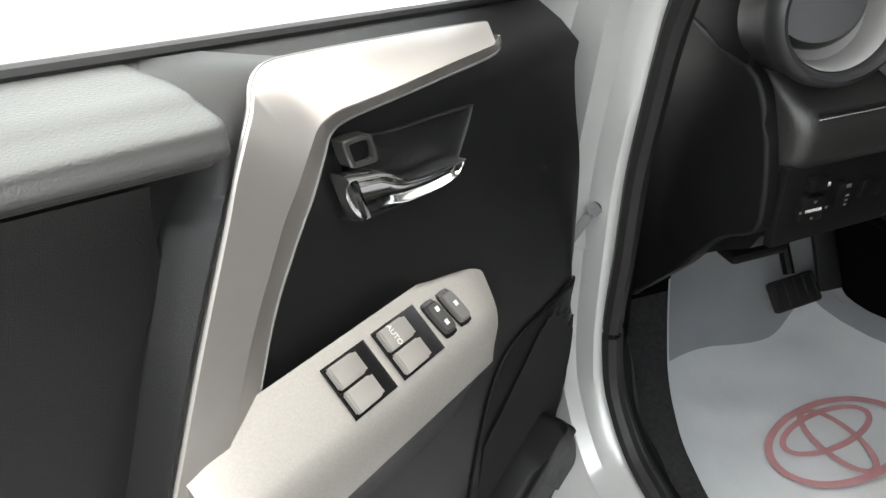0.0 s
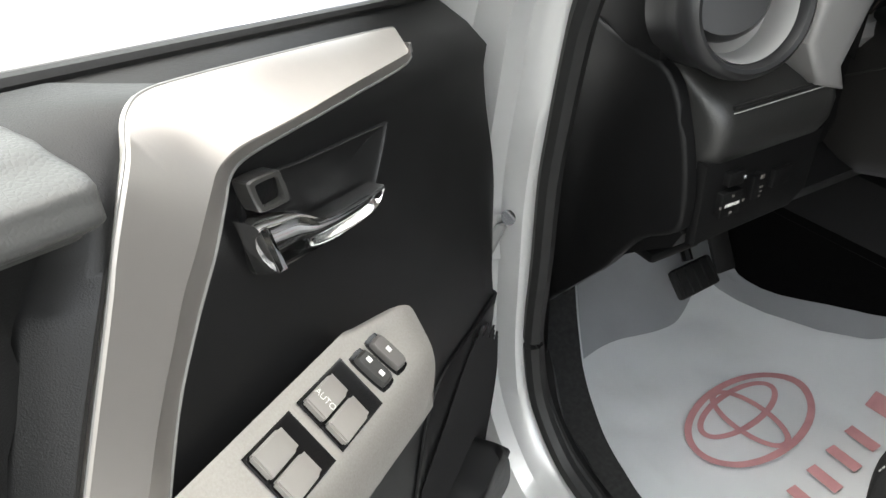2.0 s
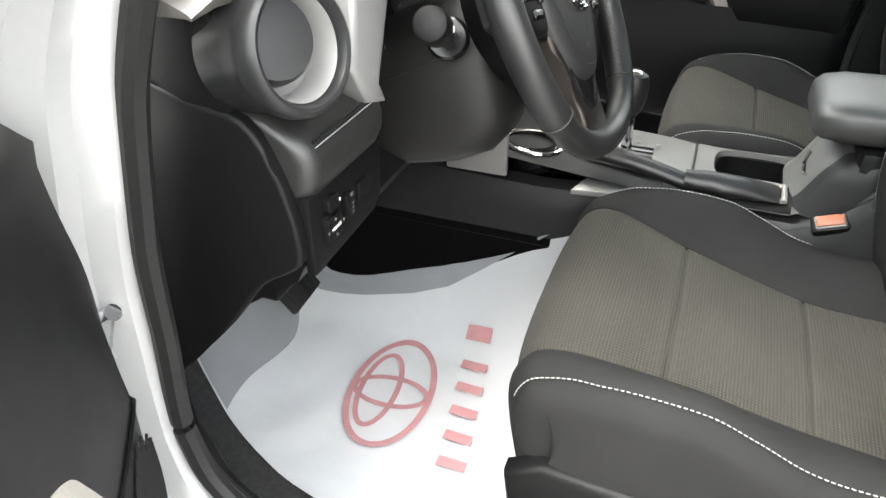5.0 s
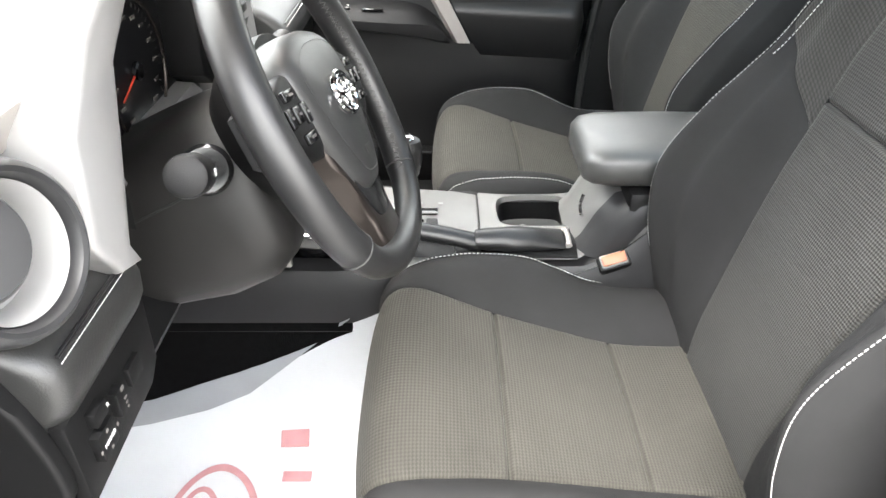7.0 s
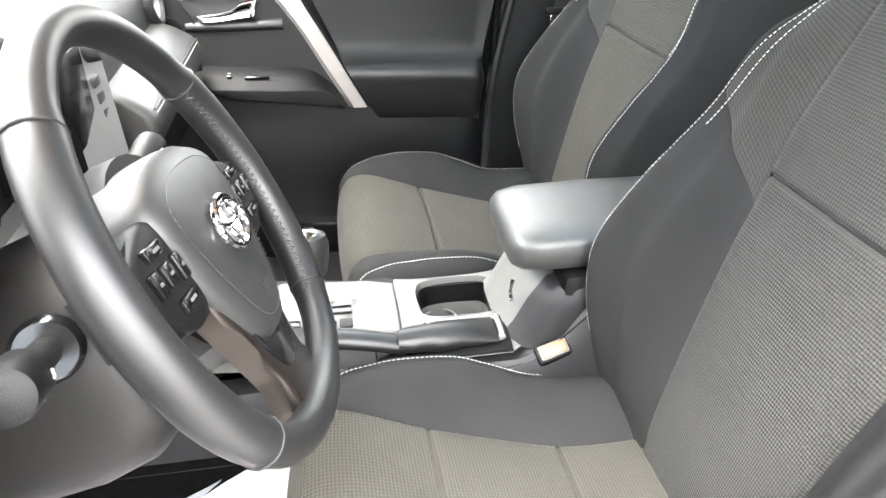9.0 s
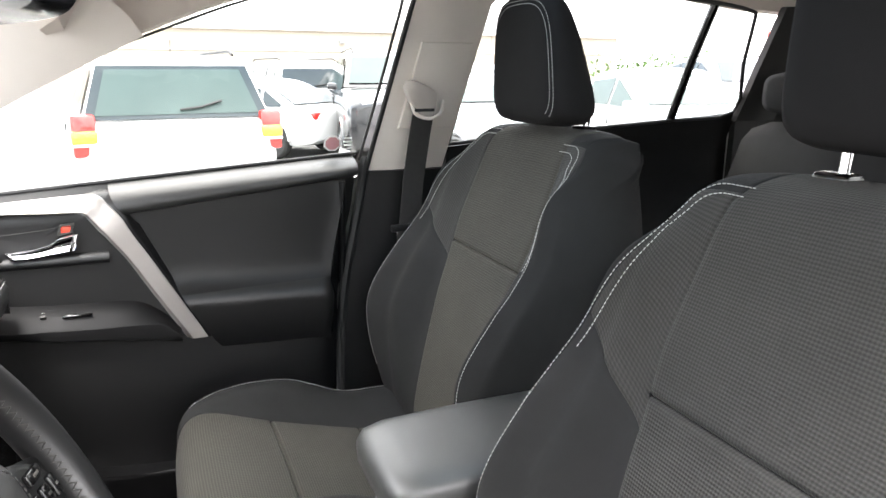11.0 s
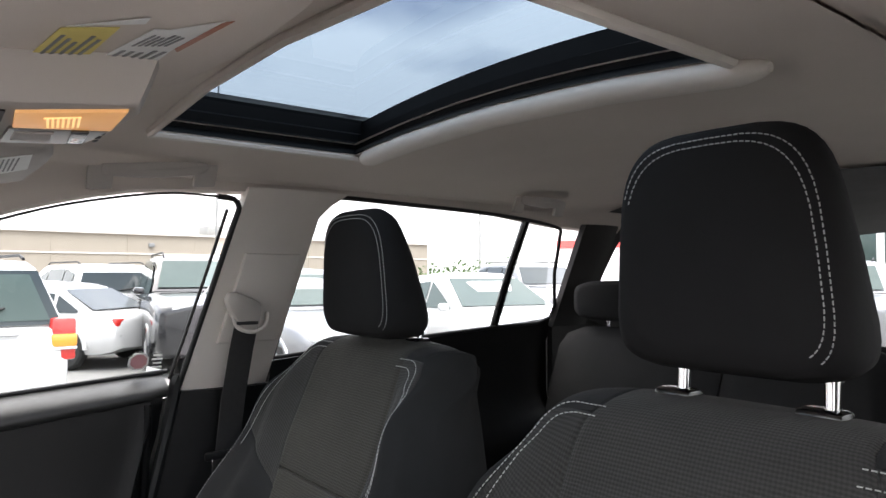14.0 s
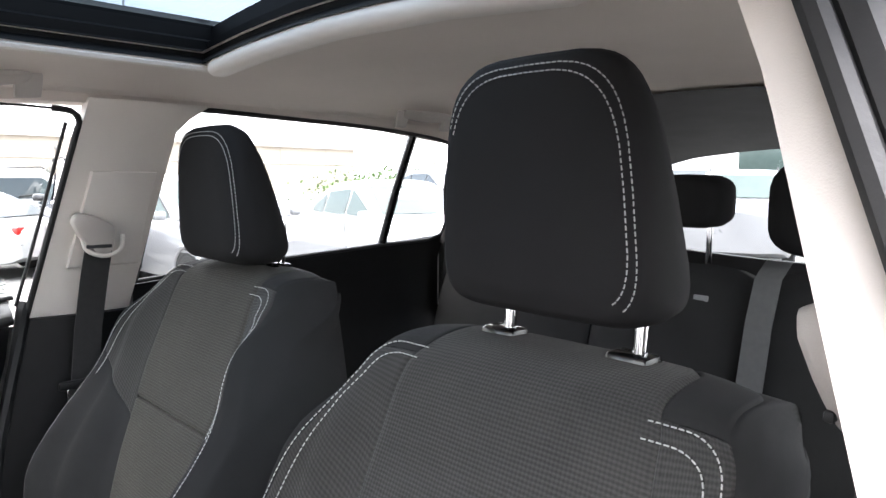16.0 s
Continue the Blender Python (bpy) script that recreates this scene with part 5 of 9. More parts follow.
def steering_wheel():
    t = thing("steering_wheel", WC, "black leather steering wheel with silver spokes and stitched rim", "steering wheel")
    R = 0.180
    ring = []
    for k in range(72):
        a = 2 * math.pi * k / 72
        flat = 0.012 * max(0, -math.sin(a) - 0.75) * 4
        ring.append(on_wheel(R * math.cos(a), (R - flat) * math.sin(a)))
    bm = bmesh.new()
    loops = []
    for k, p in enumerate(ring):
        a = 2 * math.pi * k / 72
        rad = (p - WC).normalized()
        grip = 0.0165 + 0.0018 * (abs(math.cos(a)) > 0.75)
        loops.append([p + grip * (math.cos(b) * rad * 0.95 + math.sin(b) * WN) for b in (2 * math.pi * j / 14 for j in range(14))])
    skin(bm, loops, True, True)
    rim = part("rim", bm, LEATHER, t, "smooth black leather rim", angle=80)
    # leather joints and inner cross stitching
    for a0 in (-40, 40, 140, 220):
        a = radians(a0)
        rad = WU * math.cos(a) + WV * math.sin(a)
        p = WC + rad * R
        tan = rad.cross(WN)
        ringp = [p + 0.0178 * (math.cos(b) * rad + math.sin(b) * WN) for b in (2 * math.pi * j / 18 for j in range(18))]
        part("joint", tube(ringp, 0.0011, 6, closed=True), RUBBER, rim)
    for a0, a1 in ((-42, 42), (138, 222)):
        bm = bmesh.new()
        n = 34
        for k in range(n):
            a = radians(a0 + (a1 - a0) * k / n)
            rad = WU * math.cos(a) + WV * math.sin(a)
            tan = -WU * math.sin(a) + WV * math.cos(a)
            for sg in (1, -1):
                p = WC + rad * (R - 0.0165) + WN * 0.004
                tube([p + WN * 0.004 + tan * 0.0, p - WN * 0.002 + tan * 0.0035 * sg + rad * -0.0005, p - WN * 0.006 + tan * 0.004 * sg], 0.0006, 5, bm=bm)
        part("stitching", bm, DARKBEZEL, rim, "grey cross stitching")
    # airbag pad
    outline = curve([(-0.088, 0.052, 0), (-0.05, 0.075, 0), (0, 0.080, 0), (0.05, 0.075, 0), (0.088, 0.052, 0), (0.082, 0.0, 0), (0.060, -0.050, 0), (0.035, -0.085, 0), (0, -0.094, 0), (-0.035, -0.085, 0), (-0.060, -0.050, 0), (-0.082, 0.0, 0)], 5, True)
    bm = bmesh.new()
    skin(bm, [[on_wheel(p.x * k, p.y * k - 0.004, w) for p in outline] for k, w in ((1.0, -0.055), (1.0, -0.012), (0.985, -0.002), (0.93, 0.006), (0.75, 0.012), (0.4, 0.015), (0.05, 0.016))])
    pad = part("airbag_pad", bm, BAGCOVER, t, "black padded airbag cover", angle=60)
    line = [on_wheel(p.x * 0.80, p.y * 0.80 - 0.004, 0.0118) for p in outline]
    stitching("stitching", line + line[:1], pad, step=0.0048, gap=0.5, r=0.0005, label="grey thread seam", thread=DARKBEZEL)
    # emblem: plain oval badge
    part("badge_ring", tube([on_wheel(0.031 * math.cos(a), 0.002 + 0.021 * math.sin(a), 0.019) for a in (2 * math.pi * k / 40 for k in range(40))], 0.0032, 8, closed=True), CHROME, pad, "chrome oval badge")
    part("badge_bar", tube([on_wheel(0.026 * math.cos(a), 0.010 + 0.009 * math.sin(a), 0.019) for a in (2 * math.pi * k / 32 for k in range(32))], 0.0026, 8, closed=True), CHROME, pad)
    part("badge_bar", tube([on_wheel(0.010 * math.cos(a), 0.002 + 0.020 * math.sin(a), 0.019) for a in (2 * math.pi * k / 32 for k in range(32))], 0.0026, 8, closed=True), CHROME, pad)
    part("badge_field", disc(on_wheel(0, 0.002, 0.012), WN, 0.030, 0.005, ((1, 0), (0.98, 1)), squash=0.68), BRUSHED, pad)
    part("marking", boxbm((0, 0, 0), (0.022, 0.008, 0.0006), 0, Matrix.Translation(on_wheel(0.0, -0.058, 0.0148)) @ Matrix((WU, WV, WN)).transposed().to_4x4()), DARKBEZEL, pad, "small grey embossed marking")
    # side spokes with switch pods
    for s in (1, -1):
        poly = [(s * 0.080, 0.046), (s * 0.125, 0.038), (s * 0.168, 0.030), (s * 0.170, -0.012), (s * 0.135, -0.030), (s * 0.070, -0.040)]
        bm = plate(poly, lambda u, v, w: on_wheel(u, v, w - 0.030), 0.026, 0.006, 3)
        sp = part("spoke", bm, PLASTIC, t, "black plastic spoke")
        pod = curve([(s * 0.084, 0.042, 0), (s * 0.118, 0.038, 0), (s * 0.146, 0.020, 0), (s * 0.144, -0.010, 0), (s * 0.112, -0.034, 0), (s * 0.080, -0.030, 0), (s * 0.078, 0.004, 0)], 4, True)
        bm = bmesh.new()
        skin(bm, [[on_wheel(0.112 * s + (p.x - 0.112 * s) * k, 0.004 + (p.y - 0.004) * k, w) for p in pod] for k, w in ((1.0, -0.012), (1.0, -0.002), (0.95, 0.001), (0.8, 0.003), (0.2, 0.0035))])
        pd = part("switch_pod", bm, PLASTIC, sp, "black switch pod", angle=50)
        frame3 = Matrix((WU, WV, WN)).transposed().to_4x4()
        for dx, dy, w, h in ((0.0, 0.022, 0.030, 0.010), (0.0, 0.004, 0.016, 0.016), (0.021, 0.004, 0.012, 0.018), (-0.021, 0.002, 0.012, 0.020), (-0.004, -0.018, 0.030, 0.010)):
            m4 = Matrix.Translation(on_wheel(s * (0.112 + dx), 0.004 + dy, 0.004)) @ frame3
            part("key", boxbm((0, 0, 0), (w, h, 0.006), 0.002, m4), GLOSSBLACK, sp, "gloss black wheel key")
            part("key_mark", boxbm((0, 0, 0.0034), (w * 0.35, 0.0022, 0.0006), 0, m4), KEY, sp)
    poly = curve2([(-0.074, -0.016), (-0.066, -0.050), (-0.052, -0.088), (-0.040, -0.125), (-0.036, -0.168), (0.036, -0.168), (0.040, -0.125), (0.052, -0.088), (0.066, -0.050), (0.074, -0.016)], 2)
    part("lower_spoke", plate(poly, lambda u, v, w: on_wheel(u, v, w - 0.026), 0.024, 0.007, 3), DARKSILVER, t, "satin metal lower spoke")
    poly = curve2([(-0.050, -0.060), (-0.036, -0.098), (-0.022, -0.122), (0, -0.128), (0.022, -0.122), (0.036, -0.098), (0.050, -0.060)], 3)
    part("lower_infill", plate(poly, lambda u, v, w: on_wheel(u, v, w - 0.004), 0.004, 0.0015), GLOSSBLACK, t)
    bm = bmesh.new()
    skin(bm, [[on_wheel(r * math.cos(a), r * math.sin(a), w) for a in (2 * math.pi * k / 32 for k in range(32))] for r, w in ((0.086, -0.028), (0.088, -0.05), (0.074, -0.085), (0.06, -0.10))])
    part("hub_back", bm, PLASTIC, t)


steering_wheel()


def steering_column():
    t = thing("steering_column", (WC.x, 0.86, 1.05), "black plastic steering column cover with two stalks", "steering column")
    bm = bmesh.new()
    loops = []
    ax = Vector((0, math.cos(WT), -math.sin(WT)))
    for d, w, up, dn in ((0.085, 0.066, 0.050, 0.095), (0.10, 0.074, 0.056, 0.120), (0.13, 0.080, 0.060, 0.135), (0.18, 0.084, 0.062, 0.135), (0.26, 0.088, 0.062, 0.115)):
        c = WC + ax * d
        loops.append([])
        for k in range(32):
            a = 2 * math.pi * k / 32
            cc, ss = math.cos(a), math.sin(a)
            loops[-1].append(c + Vector((w * abs(cc) ** 0.7 * (1 if cc > 0 else -1), 0, 0)) + WV * ((up if ss > 0 else dn) * abs(ss) ** 0.8 * (1 if ss > 0 else -1)))
    skin(bm, loops)
    part("shroud", bm, SHROUD, t, "grained black column shroud", angle=60)
    part("shroud_seam", tube([l[0] + Vector((0.0012, 0, 0)) for l in loops[1:]], 0.0012, 6), RUBBER, t)
    part("shroud_seam", tube([l[16] - Vector((0.0012, 0, 0)) for l in loops[1:]], 0.0012, 6), RUBBER, t)
    for s, length in ((-1, 0.118), (1, 0.14)):
        c = WC + ax * 0.115 + WV * 0.012
        tip = c + Vector((s * (0.08 + length), -0.028, 0.045 if s > 0 else 0.030))
        b0 = c + Vector((s * 0.075, 0, 0.004))
        if s < 0:
            b0, tip = Vector((-0.450, 0.839, 1.114)), Vector((-0.562, 0.815, 1.164))
        d = (tip - b0).normalized()
        part("collar", disc(b0 - d * 0.006, d, 0.024, 0.012, ((1, 0), (1, 0.6), (0.85, 1))), GLOSSBLACK, t)
        st = part("stalk", tube([b0, b0 + d * length * 0.45, b0 + d * length * 0.62], lambda f: 0.0105 + 0.001 * f, 14), PLASTIC, t, "black plastic stalk")
        part("twist_knob", disc(b0 + d * length * 0.60, d, 0.0175 if s < 0 else 0.0165, length * 0.40, ((0.9, 0), (1, 0.05), (1, 0.8), (0.93, 0.95), (0.7, 1))), PLASTIC, st)
        if s < 0:
            k0 = b0 + d * length * 0.60
            for q in range(3):
                part("print_mark", boxbm((0, 0, 0), (0.002, 0.007, 0.006), 0, Matrix.Translation(k0 + Vector((-0.005 - 0.010 * q, -0.0163, 0.004)))), WHITE, st)
        else:
            for q in range(4):
                part("print_mark", boxbm((0, 0, 0), (0.004, 0.002, 0.005), 0, Matrix.Translation(b0 + d * length * (0.63 + 0.07 * q) + Vector((0, -0.0155, 0.004)))), WHITE, st)


steering_column()


# ---- dashboard ----
def extrude_x(prof, x0, x1, n=12, bend=None):
    """A bar of a y-z profile along x, bent by bend(x) in y and z."""
    bm = bmesh.new()
    loops = []
    for i in range(n + 1):
        x = x0 + (x1 - x0) * i / n
        dy, dz = bend(x) if bend else (0, 0)
        loops.append([Vector((x, y + dy, z + dz)) for y, z in prof])
    return skin(bm, loops)


def vent(t, c, n, r=0.062):
    v = part("vent_housing", disc(c, n, r, 0.085, ((0.80, 0), (0.90, 0.06), (0.92, 0.45), (0.94, 0.60), (0.985, 0.70), (1.01, 0.80), (1.0, 0.90), (0.96, 0.97), (0.90, 1.0), (0.84, 0.985), (0.80, 0.93), (0.78, 0.80), (0.78, 0.3), (0.3, 0.28)), 56), GUNMETAL, t, "round gunmetal air vent housing")
    c, n = Vector(c), Vector(n).normalized()
    part("vent_ring", disc(c + n * 0.046, n, r * 0.785, 0.030, ((1.0, 0), (1.0, 0.9), (0.985, 1.0), (0.96, 0.92), (0.88, 0.2), (0.80, -0.3), (0.76, -0.6)), 56), PALESILVER, v, "bright silver vent ring")
    part("vent_flap", disc(c + n * 0.036 + Vector((-0.008, 0, 0.008)), (n + Vector((-0.30, 0, 0.25))).normalized(), r * 0.66, 0.030, ((0.95, 0), (1.0, 0.4), (0.98, 0.75), (0.90, 0.97), (0.4, 1.0), (0.05, 1.0)), 44), GUNMETAL, v, "grey round vent flap")


def dashboard():
    t = thing("dashboard", (0, 1.1, 0.9), "black stitched dashboard with round vents and silver trim", "dashboard")
    # upper body and top
    prof = [(1.50, 1.10), (1.40, 1.185), (1.20, 1.222), (1.05, 1.232), (0.985, 1.222), (0.962, 1.195), (0.955, 1.12), (0.945, 1.06), (0.95, 0.98), (1.04, 0.90), (1.30, 0.86)]
    bend = lambda x: (0.02 * (x / 0.7) ** 2, -0.012 * (x / 0.7) ** 4)
    part("upper_body", extrude_x(prof, -0.685, -0.532, 8, bend), SOFT, t, "grained black dash top")
    part("upper_body", extrude_x(prof, -0.168, 0.70, 20, bend), SOFT, t, "grained black dash top")
    back_prof = [(1.50, 1.10), (1.40, 1.185), (1.20, 1.222), (1.08, 1.226), (1.06, 1.20), (1.06, 0.98), (1.10, 0.90), (1.30, 0.86)]
    part("upper_body", extrude_x(back_prof, -0.532, -0.168, 8, bend), SOFT, t, "grained black dash top")
    # lower padded shelf with the stitched edge, left of the column and right of the centre
    for x0, x1 in ((-0.677, -0.515), (0.16, 0.632)):
        pad = [(0.985, 1.112), (0.955, 1.108), (0.925, 1.096), (0.900, 1.080), (0.889, 1.068), (0.884, 1.055), (0.886, 1.035), (0.896, 1.015), (0.915, 1.005), (0.985, 1.005)]
        bm = bmesh.new()
        loops = []
        for i in range(29):
            e = 0.5 - 0.5 * math.cos(math.pi * i / 28)
            x = x0 + (x1 - x0) * e
            k = min(1.0, min(x - x0, x1 - x) / 0.020)
            g = 0.80 + 0.20 * math.sqrt(max(0.0, 1 - (1 - k) ** 2))
            loops.append([Vector((x, 0.985 - (0.985 - y) * g, 1.055 + (z - 1.055) * (0.3 + 0.7 * g))) for y, z in pad])
        skin(bm, loops)
        sh = part("padded_shelf", bm, PADSHELF, t, "stitched black leatherette pad", angle=70)
        stitching("stitching", [Vector((x0 + 0.016 + (x1 - x0 - 0.032) * i / 40, 0.8875, 1.0705)) for i in range(41)], sh, step=0.0045, gap=0.3, r=0.00055)
        part("piping", tube([Vector((x0 + 0.018 + (x1 - x0 - 0.036) * i / 20, 0.8905, 1.0745)) for i in range(21)], 0.0017, 8), LEATHER, sh, "rolled leatherette seam")
        if x1 < 0:
            stitching("stitching", curve([(x1 - 0.016, 0.8875, 1.0705), (x1 - 0.008, 0.895, 1.077), (x1 - 0.004, 0.914, 1.090), (x1 - 0.003, 0.94, 1.098)], 6), sh, step=0.0045, gap=0.3, r=0.00055)
    # end cap beside the door
    for s in (-1, 1):
        cap = curve([(1.10, 1.130, 0), (1.00, 1.112, 0), (0.942, 1.100, 0), (0.918, 1.060, 0), (0.903, 1.010, 0), (0.900, 0.962, 0), (0.915, 0.942, 0), (0.954, 0.915, 0), (1.00, 0.855, 0), (1.045, 0.805, 0), (1.094, 0.752, 0), (1.115, 0.748, 0), (1.12, 0.95, 0)], 3, True)
        bm = plate([(p.x, p.y) for p in cap], lambda u, v, w: Vector((s * (0.678 + w), u, v)), 0.014, 0.005, 3)
        part("end_cap", bm, PLASTIC, t, "black plastic dash end cap")
    # upper end wedge above the cap
    bm = plate([(1.12, 1.115), (0.955, 1.095), (0.955, 1.19), (1.0, 1.225), (1.12, 1.225)], lambda u, v, w: Vector((-0.676 - w, u, v)), 0.014, 0.006)
    part("end_cap_upper", bm, PLASTIC, t)
    # switch panel
    poly = [(-0.677, 1.022), (-0.520, 1.022), (-0.525, 0.955), (-0.545, 0.940), (-0.677, 0.935)]
    sw = part("switch_panel", plate(poly, lambda u, v, w: Vector((u, 0.905 - w, v)), 0.012, 0.004), PLASTIC, t, "black switch panel")
    def key(x, z, w, h, d=0.005, m=PLASTIC, name="switch_key"):
        return part(name, boxbm((x, 0.892 - d / 2, z), (w, d + 0.004, h), 0.0012), m, sw)
    key(-0.643, 1.003, 0.020, 0.014)
    key(-0.645, 0.977, 0.026, 0.026)
    key(-0.612, 0.985, 0.014, 0.026)
    key(-0.575, 0.985, 0.024, 0.020, 0.002)
    bm = bmesh.new()
    txt = bpy.data.curves.new("switch_word", "FONT")
    txt.body, txt.size, txt.align_x, txt.align_y, txt.extrude = "MIRROR", 0.0052, "CENTER", "CENTER", 0.0002
    wd = new("switch_word", txt)
    wd.data.materials.append(WHITE)
    wd.parent = sw
    wd.matrix_basis = Matrix.Translation(Vector((-0.645, 0.8842, 0.977)) - t.location) @ pose(0, 0, 0, 90, 0, 0)
    txt = bpy.data.curves.new("switch_letter", "FONT")
    txt.body, txt.size, txt.align_x, txt.align_y, txt.extrude = "R", 0.006, "CENTER", "CENTER", 0.0002
    wd = new("switch_letter", txt)
    wd.data.materials.append(WHITE)
    wd.parent = sw
    wd.matrix_basis = Matrix.Translation(Vector((-0.634, 0.8842, 1.003)) - t.location) @ pose(0, 0, 0, 90, 0, 0)
    for x, z, w, h in ((-0.660, 0.977, 0.003, 0.0035), (-0.630, 0.977, 0.003, 0.0035), (-0.645, 0.986, 0.0035, 0.003), (-0.645, 0.968, 0.0035, 0.003), (-0.609, 0.996, 0.006, 0.005), (-0.608, 0.985, 0.005, 0.002), (-0.608, 0.980, 0.004, 0.002), (-0.608, 0.975, 0.003, 0.002)):
        part("switch_mark", boxbm((x, 0.8846, z), (w * 0.8, 0.0008, h * 0.8)), KEY, sw)
    # knee panel
    prof = [(0.905, 0.945), (0.915, 0.925), (0.96, 0.895), (1.02, 0.850), (1.08, 0.80), (1.14, 0.80), (1.14, 0.98), (0.95, 0.98)]
    part("knee_panel", extrude_x(prof, -0.682, -0.20, 10), PLASTIC, t, "black plastic knee panel")
    prof = [(0.93, 1.00), (0.935, 0.90), (0.99, 0.84), (1.10, 0.78), (1.16, 0.80), (1.14, 1.0)]
    part("glove_box", extrude_x(prof, 0.15, 0.678, 10), PLASTIC, t, "black glove box front")
    part("bonnet_lever", boxbm((-0.615, 0.985, 0.868), (0.075, 0.035, 0.014), 0.005, None), PLASTIC, t, "black bonnet release lever")
    # round vents
    vent(t, (-0.643, 0.966, 1.146), (-0.20, -0.95, 0.20), 0.060)
    vent(t, (0.640, 1.040, 1.143), (0.0, -0.98, 0.12), 0.057)
    # silver wing above the vent
    bm = bmesh.new()
    loops = []
    for x, y, z, d in ((-0.718, 0.948, 1.196, 0.003), (-0.700, 0.930, 1.213, 0.014), (-0.675, 0.920, 1.222, 0.021), (-0.645, 0.916, 1.224, 0.024), (-0.615, 0.915, 1.224, 0.026), (-0.590, 0.915, 1.224, 0.030), (-0.560, 0.918, 1.222, 0.028), (-0.520, 0.925, 1.219, 0.018)):
        loops.append([Vector(q) for q in ((x, y + 0.13, z + 0.026), (x, y + 0.07, z + 0.022), (x, y + 0.02, z + 0.010), (x, y + 0.003, z + 0.0025), (x, y, z), (x + 0.002, y + 0.002, z - 0.003), (x + 0.006, y + 0.012, z - d), (x + 0.006, y + 0.13, z - d))])
    skin(bm, loops)
    part("wing_trim", bm, SILVER, t, "champagne silver dash wing", angle=30)
    # instrument binnacle: silver side bezel, hood, gauges
    bez = [(-0.588, 1.118), (-0.575, 1.20), (-0.520, 1.255), (-0.45, 1.292), (-0.35, 1.305), (-0.35, 1.275), (-0.43, 1.262), (-0.482, 1.224), (-0.502, 1.17), (-0.535, 1.090), (-0.52, 1.062), (-0.56, 1.075)]
    bm = plate(bez, lambda u, v, w: Vector((u, 0.965 - w, v)), 0.085, 0.008, 3)
    part("gauge_bezel", bm, PALESILVER, t, "satin silver gauge surround")
    bez = [(-0.35, 1.305), (-0.25, 1.295), (-0.17, 1.26), (-0.135, 1.20), (-0.13, 1.12), (-0.155, 1.09), (-0.185, 1.11), (-0.18, 1.20), (-0.23, 1.255), (-0.35, 1.275)]
    bm = plate(bez, lambda u, v, w: Vector((u, 0.965 - w * 0.6, v)), 0.085, 0.008, 3)
    part("gauge_surround", bm, PLASTIC, t, "black gauge surround")
    hood = []
    for f in range(13):
        a = math.pi * f / 12
        hood.append((-0.335 - 0.180 * abs(math.cos(a)) ** 0.7 * (1 if math.cos(a) > 0 else -1), 1.09 + 0.180 * abs(math.sin(a)) ** 0.8))
    bm = bmesh.new()
    skin(bm, [[Vector((x, y, z + dz)) for x, z in hood] for y, dz in ((0.885, 0.0), (0.90, 0.004), (0.97, 0.004), (1.10, -0.02))], ring=False)
    part("gauge_hood", bm, PLASTIC, t, "black gauge hood")
    bm = plate([(-0.53, 1.06), (-0.165, 1.06), (-0.165, 1.20), (-0.23, 1.26), (-0.35, 1.275), (-0.46, 1.262), (-0.525, 1.20)], lambda u, v, w: Vector((u, 0.966 - w, v)), 0.006)
    part("gauge_face", bm, DARKSCREEN, t, "dark gauge face")
    for gx, gr in ((-0.440, 0.068), (-0.278, 0.076)):
        g = part("gauge_ring", tube([Vector((gx + gr * math.cos(a), 0.956, 1.148 + gr * math.sin(a))) for a in (2 * math.pi * k / 48 for k in range(48))], 0.0020, 8, closed=True), DARKSILVER, t, "dark metal gauge ring")
        for k in range(13):
            a = radians(230 - 23.4 * k)
            part("dial_mark", boxbm((0, 0, 0), (0.011, 0.0012, 0.0035), 0, Matrix.Translation((gx + gr * 0.74 * math.cos(a), 0.9588, 1.148 + gr * 0.74 * math.sin(a)))), KEY, g)
        for k in range(37):
            a = radians(230 - 7.8 * k)
            part("dial_tick", boxbm((0, 0, 0), (0.005, 0.0010, 0.0008), 0, Matrix.Translation((gx + gr * 0.91 * math.cos(a), 0.9588, 1.148 + gr * 0.91 * math.sin(a))) @ pose(0, 0, 0, 0, -math.degrees(a), 0)), DARKBEZEL, g)
        part("needle", boxbm((0, 0, 0), (0.045, 0.0016, 0.0018), 0, Matrix.Translation((gx - 0.028, 0.9572, 1.138)) @ pose(0, 0, 0, 0, -20, 0)), RED, g)
        part("needle_hub", disc((gx, 0.9585, 1.148), (0, -1, 0), 0.010, 0.006, ((1, 0), (1, 0.7), (0.8, 1)), 20), GLOSSBLACK, g)
    # lower lip under the gauges
    prof = [(0.985, 1.10), (0.938, 1.096), (0.928, 1.086), (0.935, 1.074), (0.985, 1.072)]
    part("gauge_lip", extrude_x(prof, -0.535, -0.17, 8), PALESILVER, t, "silver lip under the gauges")
    prof = [(1.0, 1.08), (0.94, 1.07), (0.93, 1.0), (0.94, 0.96), (1.0, 0.95)]
    part("column_surround", extrude_x(prof, -0.53, -0.18, 8), PLASTIC, t)
    # centre stack
    poly = [(-0.135, 1.235), (0.135, 1.235), (0.120, 1.05), (0.090, 0.86), (-0.090, 0.86), (-0.120, 1.05)]
    cs = part("centre_panel", plate(poly, lambda u, v, w: Vector((u, 0.965 - w - 0.22 * max(0, 1.10 - v) * 0.6, v)), 0.03, 0.008, 3), PALESILVER, t, "silver centre panel with dark keys")
    part("screen", boxbm((-0.030, 0.932, 1.150), (0.150, 0.006, 0.110), 0.003), GLOSSBLACK, cs, "gloss black screen")
